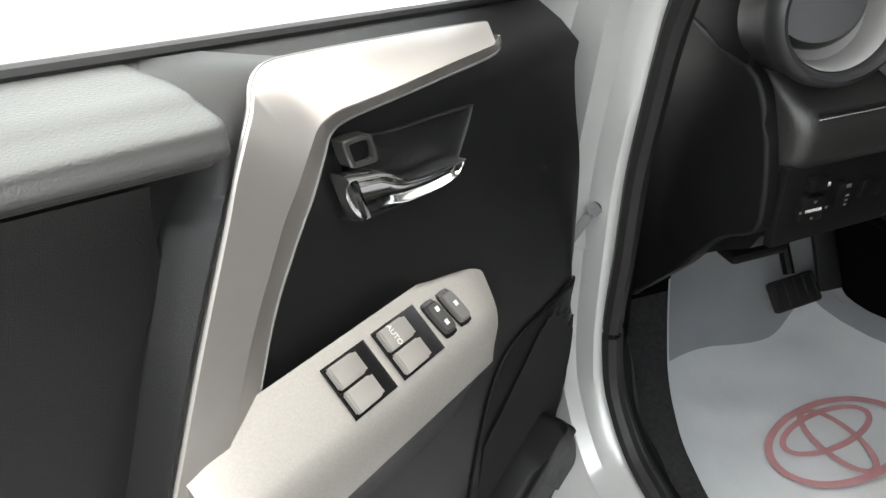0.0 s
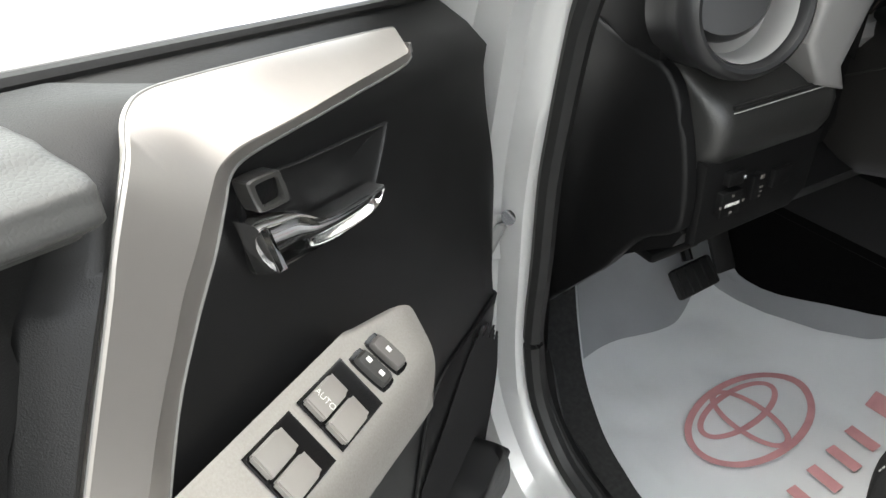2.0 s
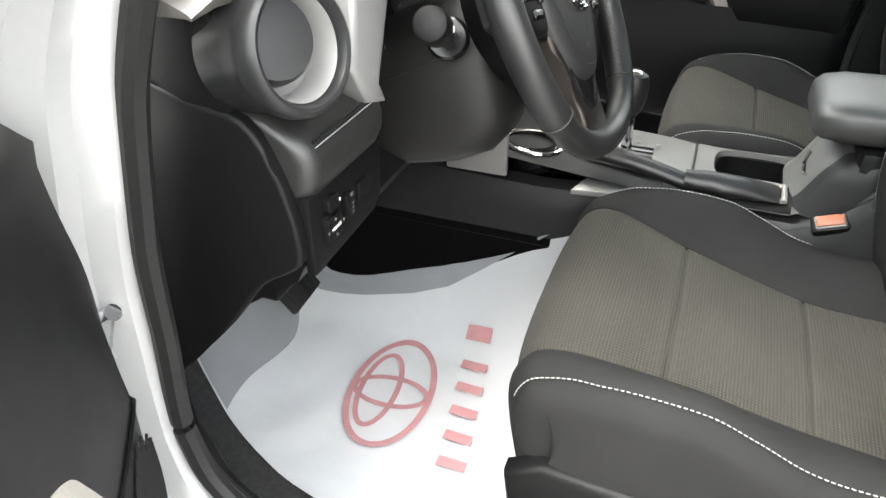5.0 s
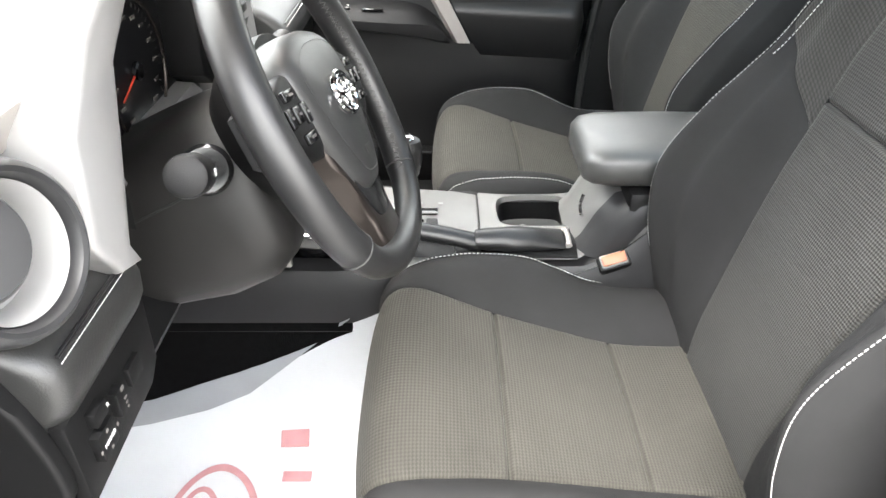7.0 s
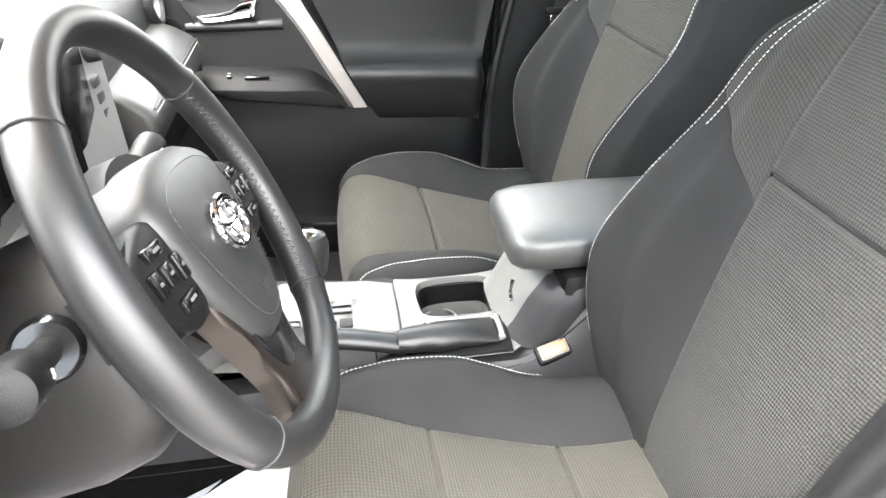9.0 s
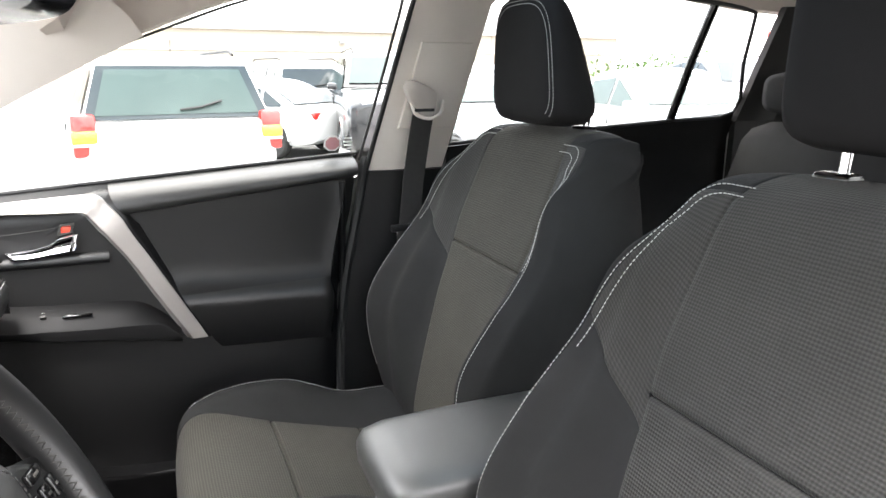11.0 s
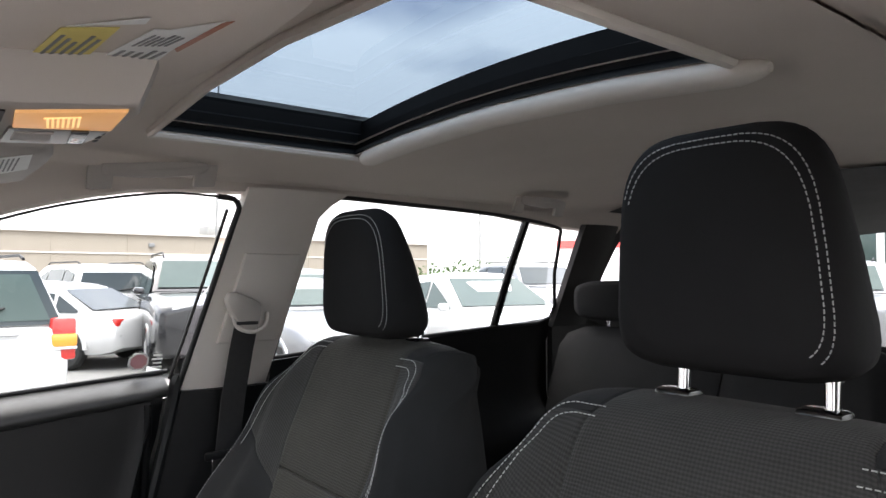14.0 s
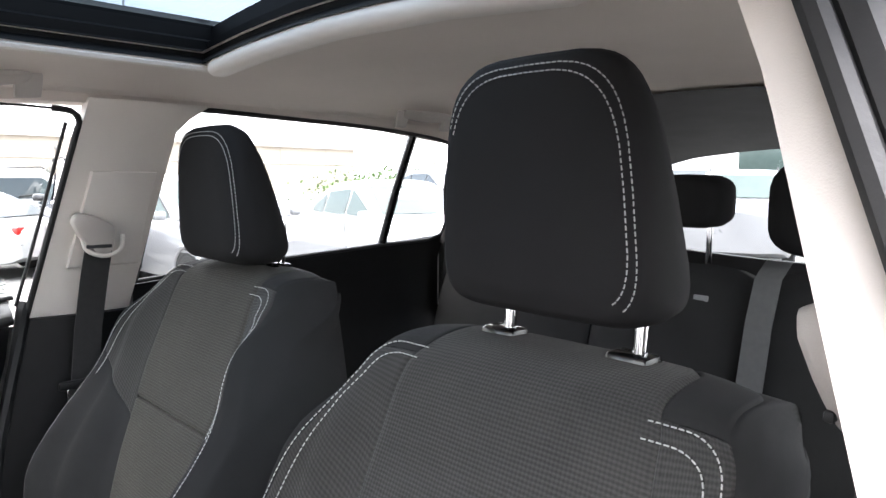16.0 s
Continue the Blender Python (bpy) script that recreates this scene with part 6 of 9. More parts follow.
    for k in range(5):
        part("stack_key", boxbm((0.070 + 0.004 * k, 0.931, 1.150 - 0.022 * k), (0.024, 0.010, 0.013), 0.002), DARKBEZEL, cs)
    for s in (1, -1):
        part("climate_knob", disc((s * 0.075, 0.935, 1.01), (0, -1, 0.1), 0.022, 0.022, ((1, 0), (1, 0.7), (0.9, 1)), 28), SILVER, cs, "silver climate knob")
    part("volume_knob", disc((0.078, 0.937, 1.190), (0, -1, 0.1), 0.018, 0.022, ((1, 0), (1, 0.7), (0.9, 1), (0.2, 1.0)), 28), GUNMETAL, cs, "grey round volume knob")
    for k in range(3):
        part("stack_key", boxbm((-0.03 + 0.03 * k, 0.922, 0.985), (0.022, 0.008, 0.012), 0.002), GLOSSBLACK, cs)
    part("lower_bracket", boxbm((-0.121, 0.914, 0.842), (0.010, 0.112, 0.128), 0.004), BRUSHED, t, "silver side bracket under the stack")
    # defroster slots on the top
    for k in range(10):
        part("defrost_slot", boxbm((-0.66 + 0.013 * k, 1.10, 1.229), (0.006, 0.06, 0.004), 0.001), GLOSSBLACK, t)


dashboard()


def pedals():
    t = thing("brake_pedal", (-0.30, 1.22, 0.58), "worn black brake pedal", "pedal")
    m = Matrix.Translation((-0.305, 1.195, 0.575)) @ pose(0, 0, 0, 50, 0, 4)
    part("pad", boxbm((0, 0, 0), (0.10, 0.055, 0.014), 0.006, m), RUBBER, t, "ribbed rubber pad")
    for k in range(5):
        part("pad_rib", boxbm((-0.04 + 0.02 * k, 0, 0.009), (0.004, 0.048, 0.005), 0.001, m), RUBBER, t)
    part("arm", tube(curve([(-0.305, 1.215, 0.60), (-0.30, 1.27, 0.70), (-0.30, 1.26, 0.86)], 4), 0.010, 8), PLASTIC, t)
    t = thing("accelerator_pedal", (-0.19, 1.27, 0.50), "slim black rubber accelerator pedal", "pedal")
    m = Matrix.Translation((-0.205, 1.24, 0.60)) @ pose(0, 0, 0, 60, 0, -4)
    part("pad", boxbm((0, 0, 0), (0.045, 0.13, 0.012), 0.005, m), RUBBER, t)
    part("arm", tube(curve([(-0.205, 1.27, 0.64), (-0.20, 1.31, 0.74), (-0.20, 1.30, 0.86)], 4), 0.008, 8), PLASTIC, t)


pedals()


# ---- centre console ----
def console():
    t = thing("centre_console", (0, 0.6, 0.55), "black centre console with silver trim, cup holders and armrest", "console")
    # tunnel sides
    for s in (1, -1):
        bm = bmesh.new()
        rows = []
        for y, z0, z1 in ((1.45, 0.70, 0.80), (1.25, 0.62, 0.79), (1.08, 0.58, 0.775), (0.95, 0.54, 0.770), (0.80, 0.50, 0.765), (0.66, 0.48, 0.772), (0.50, 0.47, 0.775), (0.40, 0.47, 0.775), (0.34, 0.47, 0.80), (0.30, 0.47, 0.86), (0.26, 0.47, 0.895), (0.05, 0.47, 0.895), (-0.02, 0.47, 0.86)):
            rows.append([Vector((s * a, y, z)) for a, z in ((0.140, min(0.665, z1 - 0.06) - 0.004), (0.136, min(0.665, z1 - 0.06)), (0.132, z1 - 0.04), (0.122, z1 - 0.008), (0.116, z1), (0.085, z1 + 0.004))])
        skin(bm, rows, ring=False)
        part("side_panel", bm, SIDEGREY, t, "charcoal console side panel")
        bm = bmesh.new()
        skin(bm, [[Vector((s * a, y, z)) for a, z in ((0.134, 0.68), (0.140, 0.66), (0.150, 0.56), (0.170, 0.42), (0.20, 0.40))] for y in (1.40, 1.2, 0.9, 0.6, 0.3, 0.0)], ring=False)
        part("tunnel_carpet", bm, DARKCARPET, t, "black carpet under the console side")
        part("side_seam", tube([(s * 0.1255, y, z) for y, z in ((0.62, 0.762), (0.50, 0.764), (0.41, 0.768), (0.37, 0.785), (0.31, 0.845), (0.275, 0.885))], 0.0010, 6), GLOSSBLACK, t)
    # top deck with holes: rear cup well, front cup ring
    deck_z = lambda y: 0.785 + 0.10 * max(0, y - 0.62)
    well = curve([(-0.006, 0.408, 0), (0.034, 0.402, 0), (0.080, 0.406, 0), (0.090, 0.44, 0), (0.088, 0.495, 0), (0.074, 0.520, 0), (0.03, 0.524, 0), (-0.006, 0.514, 0), (-0.012, 0.46, 0)], 4, True)
    c = Vector((0.037, 0.463, 0))
    ring = []
    for p in well:
        d = p - c
        k = min((0.073 if d.x > 0 else 0.152) / abs(d.x) if abs(d.x) > 1e-6 else 9e9, (0.095 if d.y > 0 else 0.083) / abs(d.y) if abs(d.y) > 1e-6 else 9e9)
        ring.append(c + d * k)
    bm = bmesh.new()
    skin(bm, [[Vector((c.x + (p.x - c.x) * 0.85, c.y + (p.y - c.y) * 0.85, 0.70)) for p in well], [Vector((p.x, p.y, 0.778)) for p in well], [Vector((p.x + (p.x - c.x) * 0.05, p.y + (p.y - c.y) * 0.05, 0.789)) for p in well], [Vector((p.x, p.y, 0.788)) for p in ring]], True, False, False)
    part("rear_deck", bm, DECKSILVER, t, "silver deck round the cup holder", angle=50)
    bm = bmesh.new()
    bm.faces.new([bm.verts.new((c.x + (p.x - c.x) * 0.9, c.y + (p.y - c.y) * 0.9, 0.715)) for p in well])
    skin(bm, [[Vector((c.x + (p.x - c.x) * k, c.y + (p.y - c.y) * k, z)) for p in well] for k, z in ((0.9, 0.715), (0.975, 0.780))], True, False, False)
    part("cup_well", bm, PLASTIC, t, "black cup well")
    for q in ((0.02, 0.445), (0.058, 0.485)):
        part("cup_arc", tube([(q[0] + 0.030 * math.cos(a), q[1] + 0.028 * math.sin(a), 0.730) for a in (2 * math.pi * k / 28 for k in range(28))], 0.002, 6, closed=True), BRUSHED, t)
    tray = curve2([(-0.113, 0.408), (-0.045, 0.404), (-0.024, 0.412), (-0.022, 0.50), (-0.040, 0.545), (-0.055, 0.60), (-0.112, 0.60)], 3)
    part("lever_tray", plate(tray, lambda u, v, w: Vector((u, v, 0.786 + w)), 0.0065, 0.002), PLASTIC, t, "black lever tray")
    # front deck and shift plate
    rows = [[Vector((x, y, deck_z(y) + 0.003)) for x in (-0.115, -0.06, 0.0, 0.06, 0.110)] for y in (0.558, 0.62, 0.70, 0.78, 0.86, 0.95)]
    bm = bmesh.new()
    skin(bm, rows, ring=False)
    part("front_deck", bm, PLASTIC, t)
    poly = [(-0.052, 0.560), (0.078, 0.560), (0.092, 0.60), (0.088, 0.735), (0.060, 0.770), (-0.030, 0.770), (-0.055, 0.735), (-0.062, 0.60)]
    sp = part("shift_plate", plate(poly, lambda u, v, w: Vector((u, v, deck_z(v) + 0.004 + w)), 0.010, 0.005, 3), DECKSILVER, t, "silver shift plate")
    for k, (gx, gy, gw, gl, gh) in enumerate(((-0.030, 0.742, 0.020, 0.026, 0.010), (-0.034, 0.716, 0.022, 0.022, 0.013), (-0.028, 0.690, 0.024, 0.024, 0.016), (-0.036, 0.664, 0.024, 0.022, 0.012), (-0.026, 0.640, 0.022, 0.020, 0.009))):
        part("gate_step", boxbm((gx, gy, deck_z(gy) + 0.014), (gw, gl, gh), 0.003), GLOSSBLACK if k % 2 else SIDEGREY, sp)
    part("gate_slot", boxbm((0.006, 0.685, deck_z(0.685) + 0.0135), (0.020, 0.110, 0.003), 0.001), GLOSSBLACK, sp, "dark gate slot")
    for k in range(4):
        part("gate_mark", boxbm((0.03, 0.73 - 0.035 * k, deck_z(0.7) + 0.0145), (0.006, 0.008, 0.001)), GREYPRINT, sp)
    # front cup holder with a bright ring
    fc = Vector((-0.045, 0.835, 0.812))
    part("front_cup_ring", tube([fc + Vector((0.042 * math.cos(a), 0.052 * math.sin(a), 0.006 * math.sin(a))) for a in (2 * math.pi * k / 40 for k in range(40))], 0.0045, 8, closed=True), CHROME, t, "chrome cup holder ring")
    part("front_cup_well", disc(fc - Vector((0, 0, 0.045)), (0, 0, 1), 0.040, 0.052, ((0.85, 0), (0.95, 0.9), (0.97, 1.0), (0.9, 0.98), (0.8, 0.05), (0.1, 0.04)), 32, squash=1.24), GLOSSBLACK, t)
    # silver side blade and the black tray below the lever
    bm = plate([(-0.142, 0.742), (-0.092, 0.726), (-0.100, 0.618), (-0.126, 0.616)], lambda u, v, w: Vector((u, v, 0.776 + w)), 0.010, 0.003)
    part("side_blade", bm, BRUSHED, t, "flat silver panel beside the brake lever")
    # armrest
    bm = bmesh.new()
    loops = []
    for y, hw, z0, z1 in ((0.410, 0.060, 0.905, 0.928), (0.406, 0.078, 0.897, 0.940), (0.394, 0.090, 0.893, 0.949), (0.365, 0.096, 0.891, 0.954), (0.25, 0.098, 0.891, 0.955), (0.10, 0.098, 0.891, 0.952), (-0.01, 0.094, 0.891, 0.946), (-0.03, 0.08, 0.896, 0.935)):
        loops.append([])
        for k in range(28):
            a = 2 * math.pi * k / 28
            cc, ss = math.cos(a), math.sin(a)
            loops[-1].append(Vector((-0.005 + hw * abs(cc) ** 0.45 * (1 if cc > 0 else -1), y, (z0 + z1) / 2 + (z1 - z0) / 2 * abs(ss) ** 0.55 * (1 if ss > 0 else -1))))
    skin(bm, loops)
    bmesh.ops.translate(bm, vec=(0, 0, 0.008), verts=bm.verts)
    arm = part("armrest_lid", bm, PAD, t, "padded black leather armrest lid", angle=60)
    part("lid_latch", tube(curve([(-0.055, 0.398, 0.872), (-0.058, 0.402, 0.855), (-0.053, 0.398, 0.835), (-0.045, 0.394, 0.828)], 4), 0.003, 6), CHROME, t)
    slope = ((0.412, 0.786), (0.398, 0.802), (0.376, 0.845), (0.352, 0.878), (0.31, 0.892))
    bm = bmesh.new()
    skin(bm, [[Vector((x, y + b, z)) for x, b in ((-0.060, -0.002), (-0.045, 0.002), (0.0, 0.004), (0.05, 0.003), (0.078, -0.002), (0.092, -0.014))] for y, z in slope], ring=False)
    part("box_front", bm, DECKSILVER, t, "silver sloped front of the armrest box", angle=60)
    bm = bmesh.new()
    skin(bm, [[Vector((x, y + b, z)) for x, b in ((-0.061, -0.001), (-0.085, -0.006), (-0.102, -0.016), (-0.110, -0.036), (-0.112, -0.07))] for y, z in slope], ring=False)
    part("box_corner", bm, SIDEGREY, t, "charcoal corner of the armrest box", angle=60)
    part("box_body", boxbm((-0.005, 0.17, 0.818), (0.205, 0.34, 0.166), 0.012), PLASTIC, t)
    # parking brake
    pb = thing("parking_brake", (-0.09, 0.6, 0.79), "black leather parking brake lever in a gaiter", "parking brake")
    part("grip", tube(curve([(-0.092, 0.560, 0.803), (-0.094, 0.61, 0.818), (-0.094, 0.68, 0.832), (-0.094, 0.735, 0.838)], 5), lambda f: 0.0165 if f < 0.9 else 0.012, 14, flat=0.8), LEATHER, pb, "black leather grip")
    gb = bmesh.new()
    loops = []
    for y, w, h, z in ((0.425, 0.030, 0.004, 0.792), (0.45, 0.028, 0.012, 0.794), (0.48, 0.024, 0.018, 0.797), (0.51, 0.026, 0.020, 0.799), (0.53, 0.020, 0.019, 0.802), (0.55, 0.022, 0.017, 0.804), (0.57, 0.017, 0.015, 0.806)):
        loops.append([Vector((-0.068 - 0.024 * (y - 0.425) / 0.145 + w * math.cos(a), y, z + 0.005 + h * math.sin(a))) for a in (2 * math.pi * k / 16 for k in range(16))])
    skin(gb, loops)
    part("gaiter", gb, LEATHER, pb, "creased black gaiter")
    fr = [(-0.080, 0.418), (-0.040, 0.417), (-0.034, 0.424), (-0.036, 0.508), (-0.044, 0.518), (-0.082, 0.517), (-0.090, 0.508), (-0.087, 0.426)]
    part("gaiter_frame", tube(curve([(a, b, 0.795) for a, b in fr], 4, True), 0.0045, 8, closed=True), SILVER, pb, "silver gaiter frame")
    sh = thing("gear_lever", (0.0, 0.677, 0.80), "gear lever with silver stem and black knob", "gear lever")
    part("stem", tube([(0.01, 0.677, 0.79), (0.006, 0.678, 0.86), (0.004, 0.68, 0.885)], lambda f: 0.009 - 0.002 * f, 12), CHROME, sh, "chrome stem")
    bm = bmesh.new()
    skin(bm, [[Vector((0.004 + r * 0.9 * math.cos(a), 0.682 + r * 1.2 * math.sin(a), z)) for a in (2 * math.pi * k / 20 for k in range(20))] for r, z in ((0.012, 0.868), (0.018, 0.878), (0.022, 0.90), (0.023, 0.925), (0.020, 0.938), (0.010, 0.945))])
    part("knob", bm, LEATHER, sh, "black leather knob")
    part("knob_cap", disc((0.004, 0.682, 0.938), (0, 0, 1), 0.015, 0.008, ((1, 0), (1, 0.6), (0.7, 1)), 20), CHROME, sh, "silver knob cap")
    bk = thing("belt_buckle", (-0.125, 0.345, 0.77), "black belt buckle with an orange button", "belt buckle")
    bz = Vector((-0.62, 0.22, 0.75)).normalized()
    bx2 = Vector((0.12, -0.95, 0.22)).normalized()
    by2 = bz.cross(bx2).normalized()
    m = Matrix.Translation((-0.120, 0.352, 0.787)) @ Matrix((by2, by2.cross(bz) * -1, bz)).transposed().to_4x4()
    part("housing", boxbm((0, 0, -0.02), (0.028, 0.052, 0.060), 0.006, m), PLASTIC, bk)
    part("rim", boxbm((0, 0, 0.012), (0.021, 0.042, 0.008), 0.003, m), BRUSHED, bk)
    part("button", boxbm((0, 0, 0.016), (0.0175, 0.038, 0.008), 0.003, m), ORANGE, bk, "orange release button")


console()


# ---- front doors ----
def front_door(s, name, label):
    """A front door, built shut; s is 1 on the passenger's side and -1 on the driver's."""
    t = thing(name, (s * 0.857, 1.20, 0.5), label, "car door", "front doors")
    P = lambda x, y, z: Vector((s * x, y, z))
    belt = lambda y: 1.213 - 0.05 * (y - 0.63) if s < 0 else 1.2245 - 0.068 * (y - 0.63)

    def rear_y(z):
        return smooth(z, [(0.50, 0.280), (0.90, 0.264), (1.05, 0.240), (1.15, 0.219), (1.24, 0.202)]) if s > 0 else 0.238

    def base_x(y, z):
        h = z + 0.05 * (y - 0.63) * min(1.0, max(0.0, (z - 1.10) / 0.05))
        x = smooth(h, [(0.50, 0.735), (0.62, 0.705), (0.80, 0.690), (1.0, 0.694), (1.15, 0.694), (1.172, 0.690), (1.186, 0.697), (1.20, 0.712), (1.213, 0.733)])
        edge = max(0.0, (rear_y(z) + 0.052 - y) / 0.05, (y - 1.12) / 0.06)
        return x + 0.03 * min(edge, 1) ** 2

    def front_y(z):
        return smooth(z, [(0.50, 1.205), (0.66, 1.235), (0.74, 1.215), (0.95, 1.155), (1.17, 1.10), (1.213, 1.085)])
    bm = bmesh.new()
    rows = []
    for i in range(33):
        row = []
        for j in range(37):
            v = j / 36
            z0 = 0.50 + (belt(0.6) - 0.50) * v
            yf = front_y(z0)
            y = yf + (rear_y(z0) - yf) * i / 32
            z = 0.50 + (belt(y) - 0.50) * v
            row.append(P(base_x(y, z), y, z))
        rows.append(row)
    skin(bm, rows, ring=False)
    panel = part("inner_panel", bm, SOFT, t, "grained black inner door panel", angle=60)
    # front and rear shut faces and the outer skin
    for rr in (rows[0], rows[-1]):
        bm = bmesh.new()
        skin(bm, [rr, [P(0.845, p.y - (0.012 if rr is rows[0] else -0.01), p.z) for p in rr]], ring=False)
        part("shut_face", bm, PAINT, t, "silver painted door edge")
    bm = bmesh.new()
    skin(bm, [[P(x, y, z) for x, z in ((0.74, 0.50), (0.85, 0.46), (0.91, 0.75), (0.90, 1.0), (0.845, 1.12), (0.775, belt(y) - 0.022))] for y in (1.21, 1.1, 0.8, 0.5, 0.24)], ring=False)
    part("outer_skin", bm, PAINT, t, "silver painted door skin")
    # belt seal and sill strip
    part("belt_seal", tube([P(0.7345, y, belt(y) + 0.001) for y in (1.08, 0.9, 0.6, 0.4, 0.24 if s < 0 else 0.204)], 0.0045, 8), RUBBER, t, "black rubber belt seal")
    part("belt_strip", tube([P(0.742, y, belt(y) + 0.001) for y in (1.08, 0.9, 0.6, 0.4, 0.24 if s < 0 else 0.204)], 0.0035, 8), GLOSSBLACK, t)
    # rear zone: upper pad, recess, elbow pad
    seam = lambda y: 1.168 + 0.11 * (0.671 - y)

    if s < 0:
        def pad_shape(u, v):
            """u along the door, v from the seam up to the belt."""
            y = smooth(v, [(0, 0.684), (0.3, 0.690), (0.6, 0.692), (0.85, 0.690), (1, 0.682)])
            y -= (y - 0.27) * u
            z = seam(y) + (belt(y) - 0.001 - seam(y)) * v
            k = math.sqrt(max(0.0, 1 - (1 - min(1, u * 40)) ** 2)) * min(1, 14 * (1 - u) + 0.2)
            out_x = smooth(v, [(0, 0.690), (0.10, 0.668), (0.30, 0.657), (0.55, 0.660), (0.78, 0.680), (0.92, 0.708), (1.0, 0.731)])
            bx = base_x(y, z) + 0.002
            return P(bx + (out_x - bx) * k, y, z)
        bm = bmesh.new()
        skin(bm, [[pad_shape((i / 32) ** 2.4, j / 20) for j in range(21)] for i in range(33)], ring=False)
        # lighter copy of the roll's leatherette, the skylight painted in
        part("upper_pad", bm, LITPAD, t, "padded black leatherette upper roll", angle=80)

        def rec(u, v):
            y = 0.655 - 0.395 * u
            trim_y = 0.700 - 0.62 * (1.16 - (0.975 + (seam(y) - 0.975) * v))
            y = min(y, trim_y - 0.012) if u < 0.05 else y
            z = 0.972 + (seam(y) - 0.004 - 0.972) * v
            yy = min(y, 0.688 - 0.62 * (1.17 - z))
            return P(base_x(yy, z) - 0.006 + 0.004 * math.sin(math.pi * v), yy, z)
        bm = bmesh.new()
        skin(bm, [[rec(i / 20, j / 12) for j in range(13)] for i in range(21)], ring=False)
        part("recess_panel", bm, SOFT, t, "soft black recessed panel")

        def elbow(u, v):
            z = 0.865 + 0.112 * v
            y0 = 0.688 - 0.62 * (1.17 - z)
            y = y0 + (0.258 - y0) * u
            roll = 0.048 * (1 - abs(2 * v - 1) ** 2.6) * min(1, 10 * (1 - u) + 0.15)
            return P(base_x(y, z) - 0.002 - roll, y, z)
        bm = bmesh.new()
        skin(bm, [[elbow(i / 18, j / 14) for j in range(15)] for i in range(19)], ring=False)
        part("elbow_pad", bm, PAD, t, "padded black elbow rest", angle=70)
    else:
        # rolled upper pad, hollow below it and elbow rest, behind the slanting blade
        low_seam = lambda y: 1.160 + 0.105 * (0.68 - y)
        blade_y = lambda z: flow(z, [(0.84, 0.520), (0.889, 0.545), (0.972, 0.588), (1.064, 0.635), (1.141, 0.673), (1.192, 0.703), (1.23, 0.712)])

        def roll_shape(u, v):
            z0 = low_seam(0.68) + 0.065 * v
            y = blade_y(z0) + (rear_y(1.2) + 0.006 - blade_y(z0)) * u
            z = low_seam(y) + (belt(y) - 0.002 - low_seam(y)) * v
            x = flow(v, [(0, 0.692), (0.03, 0.683), (0.10, 0.676), (0.28, 0.671), (0.50, 0.675), (0.72, 0.689), (0.88, 0.708), (1.0, 0.731)])
            return P(x + 0.012 * max(0.0, (u - 0.86) / 0.14) ** 2, y, z)
        bm = bmesh.new()
        skin(bm, [[roll_shape(i / 30, j / 24) for j in range(25)] for i in range(31)], ring=False)
        # darker copy of the driver's roll leatherette, the shade painted in
        part("upper_pad", bm, SHADEPAD, t, "padded black leatherette upper roll", angle=80)
        crest_z = lambda y: 0.967 + 0.055 * (y - 0.30)
        back_y = lambda z: flow(z, [(0.85, 0.290), (0.947, 0.279), (0.985, 0.286), (1.041, 0.279), (1.144, 0.257), (1.21, 0.248)])

        def hollow(u, z):
            y = blade_y(z) + (back_y(z) - blade_y(z)) * u
            x = flow(z - crest_z(y), [(-0.13, 0.694), (-0.105, 0.682), (-0.07, 0.667), (-0.035, 0.656), (-0.012, 0.651), (0.0, 0.6535), (0.010, 0.661), (0.022, 0.675), (0.038, 0.685), (0.065, 0.6895), (0.13, 0.6905), (0.22, 0.688)])
            end = max(0.0, (u - 0.93) / 0.07)
            return P(x + (0.684 - x) * end ** 2, y, z)
        bm = bmesh.new()
        skin(bm, [[hollow(u, 0.992 + (low_seam(0.67 - 0.4 * u) + 0.001 - 0.992) * j / 22) for j in range(23)] for u in (k / 28 for k in range(29))], ring=False)
        part("recess_panel", bm, SOFT, t, "soft black hollow panel", angle=80)
        bm = bmesh.new()
        skin(bm, [[hollow(u, 0.845 + 0.147 * j / 24) for j in range(25)] for u in (k / 28 for k in range(29))], ring=False)
        # darker copy of the driver's elbow leatherette, the shade painted in
        part("elbow_pad", bm, SHADEELBOW, t, "padded black elbow rest", angle=80)
        part("hollow_seam", tube([P(0.6815, back_y(z) - 0.001, z) for z in (0.86, 0.92, 0.95, 0.985, 1.02, 1.06, 1.10, 1.15, 1.195)], 0.0016, 6), GLOSSBLACK, t)
    bm = tube([P(base_x(0.255, z) - 0.008, 0.252, z) for z in (0.86, 0.95, 1.05, 1.15, 1.20)], 0.008, 8)
    part("rear_edge", bm, PLASTIC, t)
    # champagne blade
    inner = [(0.926, 1.183), (0.92, 1.181), (0.863, 1.178), (0.815, 1.175), (0.785, 1.174), (0.768, 1.1735), (0.757, 1.171), (0.750, 1.167), (0.745, 1.160), (0.738, 1.150), (0.730, 1.138), (0.719, 1.124), (0.709, 1.107), (0.688, 1.070), (0.660, 1.008), (0.605, 0.893)]
    far = [(0.952, 1.182), (0.948, 1.170), (0.882, 1.166), (0.831, 1.164), (0.800, 1.163), (0.786, 1.162), (0.776, 1.160), (0.769, 1.155), (0.765, 1.147), (0.759, 1.136), (0.752, 1.124), (0.742, 1.110), (0.731, 1.094), (0.711, 1.060), (0.686, 0.998), (0.645, 0.893)]
